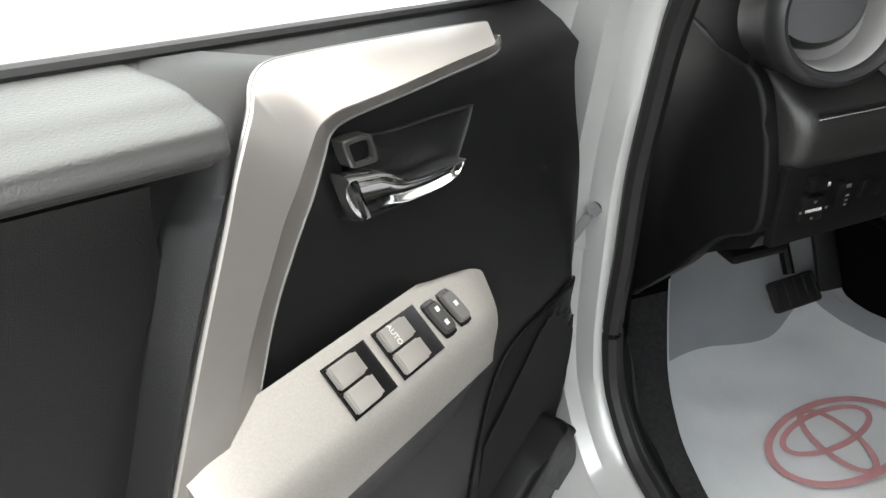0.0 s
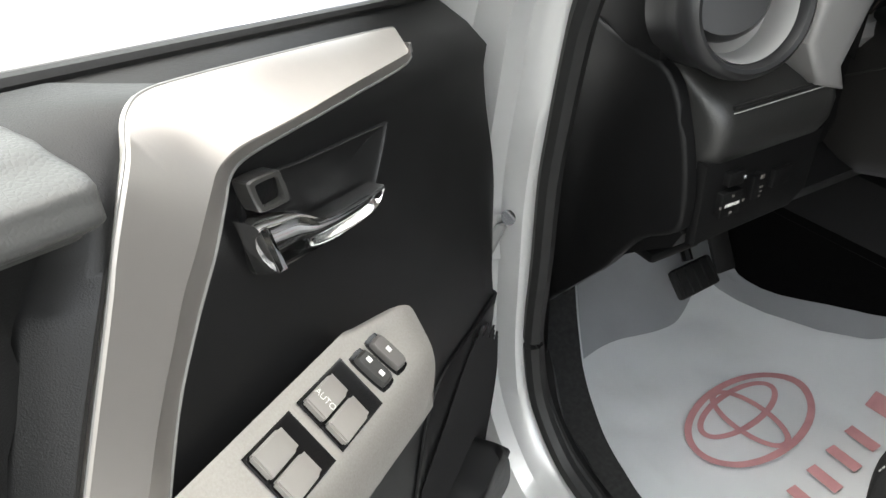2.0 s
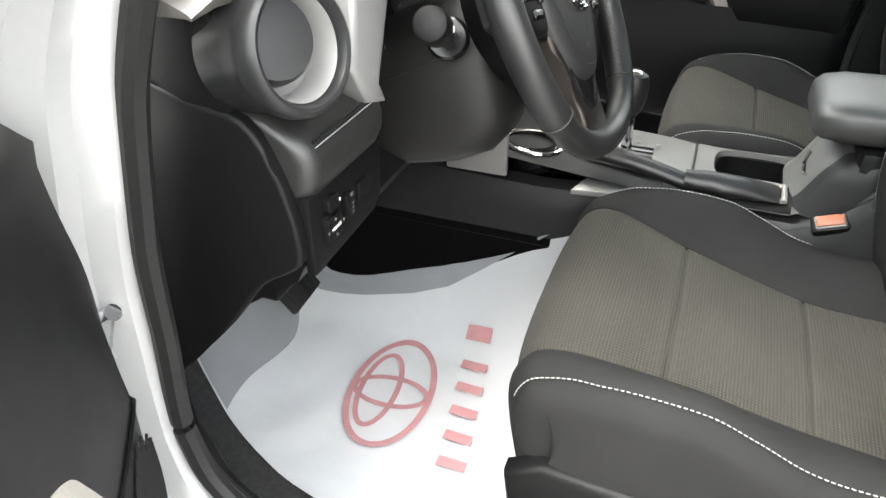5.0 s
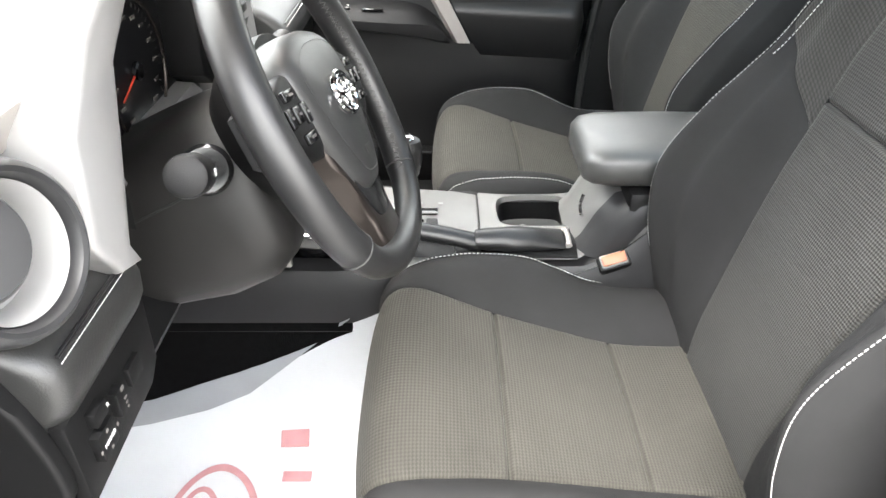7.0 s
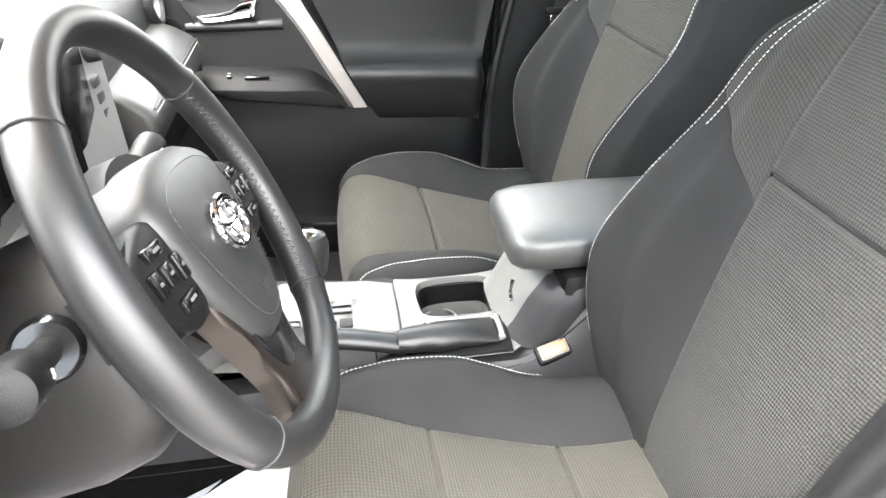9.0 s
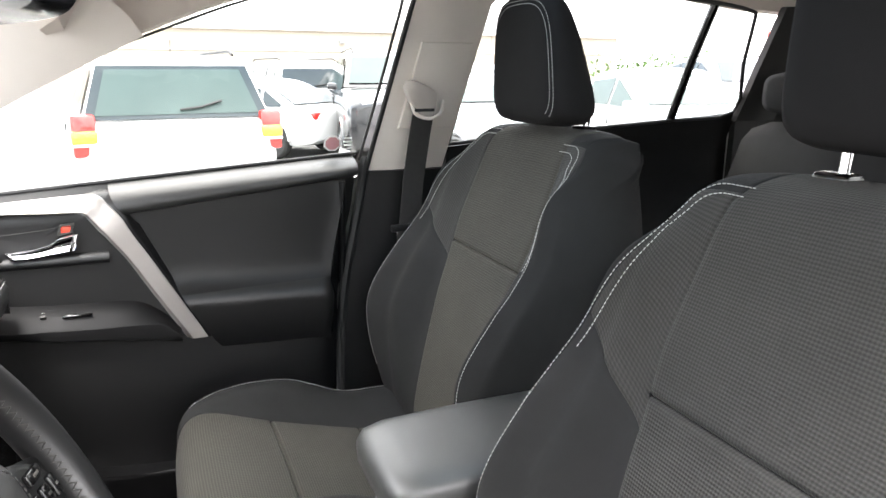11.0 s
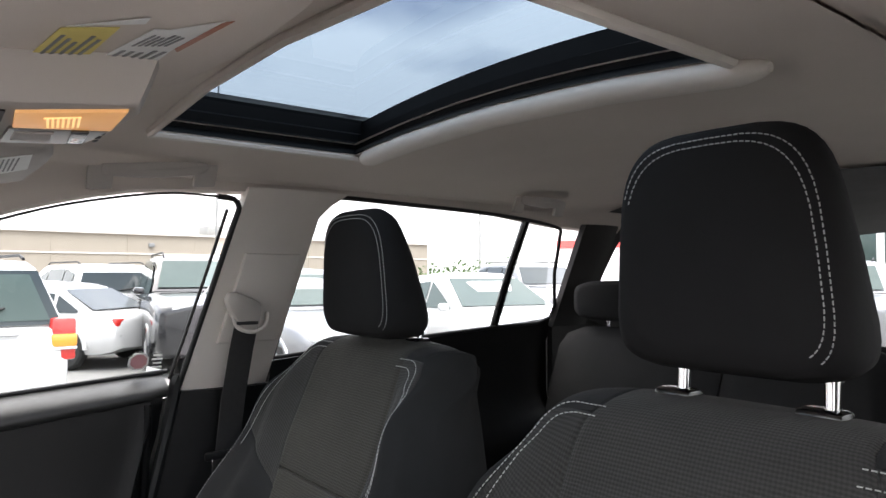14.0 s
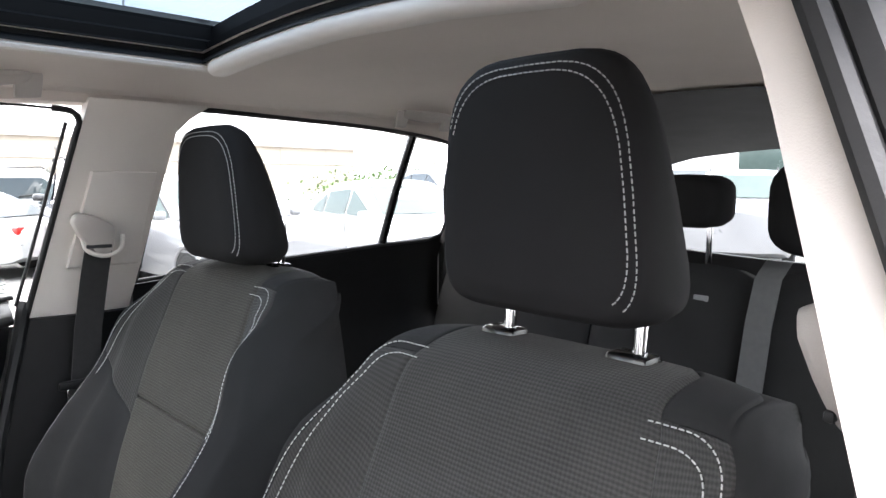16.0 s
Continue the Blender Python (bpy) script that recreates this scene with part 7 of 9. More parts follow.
    # the passenger's blade is slimmer and leans further back at its foot
    slant = lambda z: 0.0 if s < 0 else -0.021 * min(1.0, max(0.0, (1.12 - z) / 0.22))
    inner = [(a + slant(b), b) for a, b in inner]
    far = [(a + slant(b), b) for a, b in far] if s < 0 else [(p[0] * 0.75 + (a + slant(b)) * 0.25, p[1] * 0.75 + b * 0.25) for p, (a, b) in zip(inner, far)]
    zips = lambda pts, x: [P(x, a, b) for a, b in curve2(pts, 4)]
    # the upper arm leans back towards the window
    crest = [(0.701, 0.958, 1.189), (0.7005, 0.950, 1.1905), (0.700, 0.890, 1.195), (0.700, 0.842, 1.198), (0.700, 0.798, 1.2005), (0.700, 0.765, 1.202), (0.699, 0.747, 1.2025), (0.695, 0.734, 1.2015), (0.690, 0.7235, 1.196), (0.684, 0.715, 1.185), (0.679, 0.705, 1.1745), (0.675, 0.692, 1.156), (0.6735, 0.683, 1.138), (0.673, 0.653, 1.074), (0.673, 0.623, 1.005), (0.673, 0.575, 0.893)]
    line3 = lambda pts, dx=0.0: [P(q.x + dx, q.y + slant(q.z), q.z) for q in curve(pts, 4)]
    mix = lambda k: [tuple(a * (1 - k) + b * k for a, b in zip(p, (0.672, q[0] - slant(q[1]), q[1]))) for p, q in zip(crest, inner)]
    bm = bmesh.new()
    skin(bm, [line3(crest, 0.003), line3(crest), line3(mix(0.04), -0.001), line3(mix(0.5), -0.0006), line3(mix(0.96)), zips(inner, 0.6732), zips(far, 0.686), zips(far, 0.692)], ring=False)
    blade = part("blade_trim", bm, SILVER, t, "champagne silver trim blade", angle=25)
    part("blade_edge", tube(zips(far, 0.6858), 0.0011, 6), BRUSHED, blade, "thin bright edge of the blade")
    part("blade_edge", tube(line3(crest, 0.0004), 0.0007, 6), BRUSHED, blade, "thin bright edge of the blade")
    # soft frame beside the blade, from the roll down to the elbow rest
    near3 = [(0.702, 0.755, 1.2025), (0.698, 0.736, 1.202), (0.693, 0.7255, 1.1965), (0.687, 0.7166, 1.185), (0.682, 0.7065, 1.1745), (0.678, 0.694, 1.156), (0.6765, 0.6865, 1.145), (0.6765, 0.681, 1.134), (0.6765, 0.660, 1.089), (0.6765, 0.624, 1.008), (0.6765, 0.575, 0.893)]
    ridge3 = [(0.7265, 0.722, 1.2085), (0.712, 0.709, 1.2045), (0.700, 0.704, 1.197), (0.688, 0.700, 1.186), (0.679, 0.695, 1.174), (0.673, 0.687, 1.158), (0.671, 0.680, 1.146), (0.6705, 0.673, 1.133), (0.671, 0.652, 1.088), (0.671, 0.618, 1.008), (0.671, 0.568, 0.893)]
    side3 = [(0.731, 0.690, 1.2095), (0.722, 0.687, 1.205), (0.707, 0.686, 1.198), (0.693, 0.685, 1.187), (0.686, 0.684, 1.174), (0.684, 0.679, 1.159), (0.684, 0.670, 1.146), (0.684, 0.662, 1.135), (0.684, 0.645, 1.089), (0.684, 0.614, 1.008), (0.684, 0.560, 0.893)]
    bm = bmesh.new()
    skin(bm, [line3(near3), line3([tuple((a + b) / 2 for a, b in zip(p, q)) for p, q in zip(near3, ridge3)], -0.0015), line3(ridge3), line3([tuple((a + b) / 2 for a, b in zip(p, q)) for p, q in zip(side3, ridge3)], -0.001), line3(side3), line3([(a + 0.014, b - 0.006, c) for a, b, c in side3])], ring=False)
    part("blade_return", bm, SOFT, t, angle=70)
    # handle recess
    bowl = curve([(0.784, 1.146, 0), (0.81, 1.144, 0), (0.834, 1.141, 0), (0.916, 1.135, 0), (0.925, 1.130, 0), (0.908, 1.100, 0), (0.897, 1.083, 0), (0.84, 1.086, 0), (0.790, 1.092, 0), (0.781, 1.110, 0)], 4, True)
    cy, cz = 0.848, 1.118
    bx = base_x(cy, cz)
    bm = bmesh.new()
    loops = [[P(bx - d, cy + (p.x - cy) * k, cz + (p.y - cz) * k) for p in bowl] for k, d in ((1.03, -0.004), (1.02, 0.003), (0.98, 0.0035), (0.95, 0.001), (0.2, 0.0015))]
    skin(bm, loops)
    hb = part("handle_bowl", bm, SOFT, t, "black handle recess", angle=60)
    hx = 0.680
    top_z = lambda y: flow(y, [(0.770, 1.133), (0.790, 1.1295), (0.806, 1.1255), (0.822, 1.1155), (0.845, 1.1095), (0.870, 1.107), (0.893, 1.1055)])
    low_z = lambda y: flow(y, [(0.770, 1.105), (0.779, 1.100), (0.800, 1.097), (0.843, 1.0935), (0.870, 1.0925), (0.886, 1.095), (0.893, 1.1025)])
    bm = bmesh.new()
    loops = []
    for k in range(31):
        y = 0.770 + 0.123 * k / 30
        a, b = top_z(y), low_z(y + 0.008 * (1 - k / 30))
        sk = 0.009 * (1 - k / 30)
        loops.append([P(hx + d, y + sk * f, a + (b - a) * f) for f, d in ((0.02, 0.009), (0.0, 0.002), (0.03, -0.004), (0.09, -0.006), (0.17, -0.0045), (0.30, -0.001), (0.5, 0.001), (0.7, 0.0), (0.84, -0.003), (0.94, -0.004), (1.0, -0.001), (0.98, 0.009))])
    skin(bm, loops)
    part("handle", bm, CHROME, hb, "chrome pull handle", angle=70)
    part("handle_root", plate([(0.7705, 1.132), (0.779, 1.1305), (0.790, 1.0985), (0.7815, 1.0995)], lambda u, v, w: P(hx + 0.002 - w, u, v), 0.008, 0.003, 2), CHROME, hb, "chrome handle root")
    quad4 = [(0.774, 1.1525), (0.7995, 1.1505), (0.8055, 1.1305), (0.781, 1.133)]
    rnd = curve([(*q, 0) for a, b in zip(quad4, quad4[1:] + quad4[:1]) for q in ((a[0] * 0.85 + b[0] * 0.15, a[1] * 0.85 + b[1] * 0.15), (a[0] * 0.15 + b[0] * 0.85, a[1] * 0.15 + b[1] * 0.85))], 3, True)
    bm = bmesh.new()
    skin(bm, [[P(hx + d, 0.790 + (p.x - 0.790) * k, 1.1415 + (p.y - 1.1415) * k) for p in rnd] for k, d in ((1.0, 0.010), (1.0, 0.001), (0.93, 0.0), (0.70, 0.0), (0.64, 0.006))])
    lb2 = part("lock_bezel", bm, DARKBEZEL, hb, "grey lock lever bezel", angle=35)
    part("lock_button", boxbm((s * (hx + 0.005), 0.790, 1.1415), (0.006, 0.018, 0.013), 0.002), PLASTIC if s < 0 else RED, hb, "lock lever")
    # armrest with switches, on a slope
    SL = lambda y, q, w=0.0: P(0.689 - 0.051 * q - 0.67 * w, y, 1.0133 - 0.046 * q + 0.74 * w)
    if s < 0:
        roll = lambda y, q, w: SL(y, q, w - 0.017 * max(0.0, (q - 0.66) / 0.46) ** 2)
        fore = lambda q: flow(q, [(-0.02, 0.845), (0.06, 0.866), (0.16, 0.895), (0.26, 0.908), (0.36, 0.908), (0.85, 0.893), (1.14, 0.880)])
        bm = bmesh.new()
        rows = []
        for k in range(29):
            q = -0.015 + 1.155 * k / 28
            ya, yb = 0.630, fore(q)
            row = [roll(ya, q, -0.006)] + [roll(ya + (yb - ya) * n / 20, q, 0.009 - (0.0025 if n in (0, 20) else 0)) for n in range(21)] + [roll(yb + 0.001, q, -0.006)]
            rows.append(row)
        skin(bm, [[p - Vector((0, 0, 0.012)) for p in rows[0]]] + rows + [[p - Vector((0, 0, 0.006)) for p in rows[-1]]], ring=False)
        ar = part("switch_plate", bm, PEWTER, t, "pewter speckled switch plate", angle=50)
        for y0, y1 in ((0.7325, 0.7735), (0.7805, 0.8265)):
            bm = bmesh.new()
            tray = [(y0, 0.13), (y1, 0.13), (y1, 0.70), (y0, 0.70)]
            skin(bm, [[SL(a, b, 0.0098) for a, b in tray], [SL((y0 + y1) / 2 + (a - (y0 + y1) / 2) * 0.94, 0.415 + (b - 0.415) * 0.94, 0.0099) for a, b in tray]])
            tr = part("switch_well", bm, GLOSSBLACK, ar, "dark switch well", smooth=False)
            for q0, q1 in ((0.16, 0.40), (0.43, 0.67)):
                kb = bmesh.new()
                yy0, yy1 = y0 + 0.002, y0 + (y1 - y0) * 0.56
                skin(kb, [[SL(a, b, 0.0100) for a, b in ((yy0, q0), (yy1 + 0.008, q0), (yy1 + 0.008, q1), (yy0, q1))], [SL(a, b, w) for a, b, w in ((yy0, q0, 0.0165), (yy1, q0, 0.0135), (yy1, q1, 0.0135), (yy0, q1, 0.0165))]])
                bmesh.ops.bevel(kb, geom=kb.edges[:], offset=0.0012, segments=2, affect="EDGES")
                part("window_key", kb, WINKEY, ar, "pewter window key")
        for yc, word in ((0.8380, 1), (0.8565, 0)):
            lp = curve([(yc - 0.0062, 0.27, 0), (yc - 0.0025, 0.235, 0), (yc + 0.003, 0.235, 0), (yc + 0.0058, 0.275, 0), (yc + 0.0075, 0.565, 0), (yc + 0.0045, 0.61, 0), (yc - 0.0015, 0.61, 0), (yc - 0.0045, 0.57, 0)], 3, True)
            ring_at = lambda p, k, w: SL(yc + 0.0006 + (p.x - yc - 0.0006) * k, 0.422 + (p.y - 0.422) * k, w)
            kb = bmesh.new()
            skin(kb, [[ring_at(p, k, w) for p in lp] for k, w in ((1.22, 0.008), (1.22, 0.0098), (1.10, 0.0100), (0.3, 0.0100))])
            part("key_rim", kb, GLOSSBLACK, ar, "dark key surround")
            kb = bmesh.new()
            skin(kb, [[ring_at(p, k, w) for p in lp] for k, w in ((1.0, 0.0095), (1.0, 0.0130), (0.88, 0.0145), (0.1, 0.0147))])
            part("lock_key", kb, DARKBEZEL if word else KEY, ar, "grey lock key")
            for q in ((0.33, 0.50) if word else (0.40,)):
                part("key_mark", boxbm((0, 0, 0), (0.0040, 0.0034, 0.0003), 0, Matrix.Translation(SL(yc + 0.0006, q, 0.0149)) @ pose(0, 0, 0, 0, 42 * s * -1, 0)), WHITE, ar)
        txt = bpy.data.curves.new("key_word", "FONT")
        txt.body, txt.size, txt.align_x, txt.align_y, txt.extrude = "AUTO", 0.0058, "CENTER", "CENTER", 0.0001
        wd = new("key_word", txt)
        wd.data.materials.append(WHITE)
        wd.parent = ar
        e1, e2, e3 = (SL(0.79, 1, 0) - SL(0.79, 0, 0)).normalized(), Vector((0, 1, 0)), Vector((0.67, 0, 0.74)).normalized()
        wd.matrix_basis = Matrix.Translation(SL(0.7915, 0.28, 0.0172) - t.location) @ Matrix((e1, e2, e1.cross(e2))).transposed().to_4x4()
        part("plate_edge", tube([roll(0.632 + 0.248 * n / 12, 1.145, 0.002) for n in range(13)], 0.0016, 6), BRUSHED, ar, "thin bright edge")
        low = [(0.905, 0.60), (0.885, 1.02), (0.76, 1.08), (0.63, 1.12)]
        bm = bmesh.new()
        skin(bm, [[SL(a, b + 0.06, -0.018) for a, b in low], [SL(a, b + 0.15, -0.026) for a, b in low], [P(0.675, a, 0.90 - 0.02 * k) for k, (a, b) in enumerate(low)], [P(0.692, a, 0.84) for a, b in low]], ring=False)
        part("armrest_side", bm, SOFT, t, "soft black armrest flank", angle=70)
    else:
        # level grab tray with one window switch, under a soft ridge
        back = lambda y: flow(y, [(0.604, 0.916), (0.622, 0.936), (0.644, 0.956), (0.672, 0.974), (0.705, 0.982), (0.829, 0.988), (0.93, 0.996)])
        front = lambda y: flow(y, [(0.604, 0.912), (0.620, 0.930), (0.640, 0.944), (0.763, 0.951), (0.898, 0.961), (0.93, 0.964)])
        under = lambda y: flow(y, [(0.604, 0.899), (0.658, 0.909), (0.812, 0.929), (0.93, 0.945)])
        bm = bmesh.new()
        rows = []
        for k in range(31):
            y = 0.604 + 0.318 * k / 30
            a, b, c = back(y), front(y), under(y)
            rows.append([P(0.696, y, a + 0.004), P(0.684, y, a), P(0.664, y, (a + b) / 2 + 0.0015), P(0.650, y, b + 0.001), P(0.6455, y, b - 0.002), P(0.645, y, b - 0.005), P(0.647, y, c + 0.003), P(0.651, y, c), P(0.696, y, c - 0.008)])
        skin(bm, rows, ring=False)
        ar = part("switch_plate", bm, PLASTIC, t, "charcoal armrest tray with a window switch", angle=45)
        flat = Matrix.Rotation(math.atan2(0.034, 0.036), 4, "Y")
        on_tray = lambda y, k: P(0.684 - 0.034 * k, y, back(y) + (front(y) - back(y)) * k)
        part("key_well", boxbm((0, 0, 0), (0.026, 0.052, 0.003), 0.001, Matrix.Translation(on_tray(0.788, 0.5)) @ flat), GLOSSBLACK, ar, "dark switch well")
        part("window_key", boxbm((0, 0, 0.003), (0.018, 0.022, 0.006), 0.0015, Matrix.Translation(on_tray(0.799, 0.5)) @ flat), GLOSSBLACK, ar, "window switch")
        part("lock_key", boxbm((0, 0, 0.003), (0.020, 0.011, 0.006), 0.002, Matrix.Translation(on_tray(0.846, 0.5)) @ flat), DARKBEZEL, ar, "grey lock key")
        for q in (0.35, 0.65):
            part("key_mark", boxbm((0, 0, 0.0064), (0.005, 0.006, 0.0006), 0, Matrix.Translation(on_tray(0.846, q)) @ flat), WHITE, ar)
        bm = bmesh.new()
        skin(bm, [[P(x + 0.006 * max(0.0, (y - 0.86) / 0.06), y, z) for x, z in ((0.697, 1.093), (0.690, 1.090), (0.685, 1.084), (0.683, 1.078), (0.684, 1.073), (0.690, 1.069), (0.698, 1.066))] for y in (0.922, 0.90, 0.86, 0.80, 0.76, 0.735, 0.722)], ring=False)
        part("panel_ridge", bm, SOFT, t, "soft ridge under the handle", angle=70)
    # lower pocket and speaker
    grille = curve([(1.160, 0.868, 0), (1.06, 0.876, 0), (0.992, 0.868, 0), (0.955, 0.830, 0), (0.932, 0.74, 0), (0.95, 0.62, 0), (1.05, 0.60, 0), (1.165, 0.64, 0), (1.18, 0.74, 0)], 4, True)
    gr = part("speaker_grille", plate([(p.x, p.y) for p in grille], lambda u, v, w: P(base_x(u, v) - 0.001 - w, u, v), 0.003, 0.0012), PLASTIC, t, "ribbed black speaker grille")
    bm = bmesh.new()
    for k in range(64):
        c0 = -0.26 + k * 0.0062
        seg = []
        for i in range(15):
            y = 0.945 + 0.225 * i / 14
            z = 0.72 + c0 + (y - 1.05) * 0.75
            inside = 0.61 < z < 0.868 and (y - 1.05) ** 2 / 0.118 ** 2 + (z - 0.735) ** 2 / 0.145 ** 2 < 1.0
            seg.append((P(base_x(y, z) - 0.0042, y, z), inside))
        run = []
        for p, ok in seg + [(None, False)]:
            if ok:
                run.append(p)
            else:
                if len(run) > 1:
                    tube(run, 0.0014, 4, bm=bm)
                run = []
    part("grille_ribs", bm, HEADCLOTH, gr)
    pk = curve([(1.150, 0.600, 0), (1.140, 0.640, 0), (1.10, 0.700, 0), (1.080, 0.719, 0), (1.055, 0.708, 0), (0.99, 0.675, 0), (0.90, 0.64, 0), (0.6, 0.60, 0), (0.40, 0.60, 0), (0.36, 0.55, 0), (0.40, 0.51, 0), (1.10, 0.51, 0), (1.145, 0.55, 0)], 3, True)
    bm = plate([(p.x, p.y) for p in pk], lambda u, v, w: P(base_x(u, v) - w, u, v), 0.042, 0.012, 3)
    part("map_pocket", bm, PLASTIC, t, "black plastic door pocket")
    # window frame and glass
    if s < 0:
        bm = bmesh.new()
        pts = [(0.24, belt(0.24) - 0.01), (0.24, belt(0.24))] + [(max(y, 0.16), z) for y, z in FRONT_TOP]
        bm.faces.new([bm.verts.new(P(side_x(z) + 0.02, y, z)) for y, z in pts])
        g = part("window_pane", bm, CLEAR, t, "clear raised window pane", smooth=False)
        g.visible_shadow = False
        line = [P(side_x(z) + 0.012, y, z) for y, z in [(0.235, belt(0.24)), (0.20, 1.4), (0.165, 1.56)] + FRONT_TOP]
        part("window_frame", tube(curve(line, 3), 0.018, 8), GLOSSBLACK, t, "black window frame")
        bm = plate([(1.10, 1.205), (0.955, 1.212), (0.985, 1.30), (1.02, 1.288)], lambda u, v, w: P(0.715 - w - 0.3 * max(0, v - 1.22), u, v), 0.012, 0.004)
        part("sail_cover", bm, PLASTIC, t, "black corner cover")
    return t


door_driver = front_door(-1, "driver_door", "wide open driver's door with silver blade trim and pewter switch plate")
# opened about its upright hinge, rising slightly at the rear
piv = Vector((-0.68, 0.93, 1.15))
hing = Vector((-0.857, 1.200, 0.0))
swing = Matrix.Translation(hing) @ pose(0, 0, 0, 0, 0, -53.4) @ Matrix.Translation(piv - hing) @ pose(0, 0, 0, -5, 0, 0) @ Matrix.Translation(-piv)
door_driver.matrix_basis = swing @ Matrix.Translation((-0.857, 1.20, 0.5))
door_passenger = front_door(1, "passenger_door", "shut passenger door with silver blade trim and padded panel")


def far_mirror():
    t = thing("door_mirror", (0.95, 0.95, 1.25), "silver door mirror outside the passenger window", "door mirror")
    bm = bmesh.new()
    skin(bm, [[Vector((0.96 + 0.10 * k * abs(math.cos(a)) ** 0.6 * (1 if math.cos(a) > 0 else -1), y, 1.30 + 0.075 * k * abs(math.sin(a)) ** 0.6 * (1 if math.sin(a) > 0 else -1))) for a in (2 * math.pi * i / 28 for i in range(28))] for y, k in ((1.14, 0.6), (1.10, 0.9), (1.05, 1.0), (1.02, 1.0))])
    part("shell", bm, PAINT, t)
    bm = bmesh.new()
    bm.faces.new([bm.verts.new((0.96 + 0.09 * abs(math.cos(a)) ** 0.6 * (1 if math.cos(a) > 0 else -1), 1.016, 1.30 + 0.065 * abs(math.sin(a)) ** 0.6 * (1 if math.sin(a) > 0 else -1))) for a in (2 * math.pi * i / 28 for i in range(28))])
    part("mirror_glass", bm, MIRROR, t)
    part("stalk", boxbm((0.86, 1.08, 1.25), (0.10, 0.05, 0.04), 0.012), PLASTIC, t)


far_mirror()


# ---- roof fittings ----
def grab_handle(s, y0, y1, z0, z1, xx=0.53, name="grab_handle"):
    """Folded up flat: two mounts and a bar between, rising from z0 at y0 to z1 at y1."""
    t = thing(name, (s * xx, (y0 + y1) / 2, z0), "grey plastic grab handle folded up to the roof rail", "grab handle", "grab handles")
    at = lambda f, dz, dx=0.0: Vector((s * (xx + dx - 0.35 * dz), y0 + (y1 - y0) * f, z0 + (z1 - z0) * f + dz))
    for f0, f1 in ((0.0, 0.19), (0.81, 1.0)):
        poly = curve2([(f0 + 0.01, 0.018), (f0, 0.012), (f0 + 0.005, -0.014), (f0 + 0.025, -0.018), (f1 - 0.025, -0.018), (f1 - 0.005, -0.014), (f1, 0.012), (f1 - 0.01, 0.018)], 3)
        part("mount", plate(poly, lambda u, v, w: at(u, v, -w), 0.007, 0.003), CONSOLEGREY, t)
    bar = curve2([(0.10, 0.020), (0.10, 0.006), (0.20, 0.001), (0.50, -0.002), (0.80, 0.001), (0.90, 0.006), (0.90, 0.020), (0.5, 0.022)], 3)
    part("grip", plate(bar, lambda u, v, w: at(u, v, -w), 0.010, 0.004, 3), CONSOLEGREY, t)
    return t


grab_handle(1, 0.405, 0.203, 1.597, 1.617, 0.478)
grab_handle(-1, 0.10, -0.12, 1.625, 1.630)
grab_handle(1, -0.50, -0.67, 1.612, 1.610, 0.475, "rear_grab_handle")


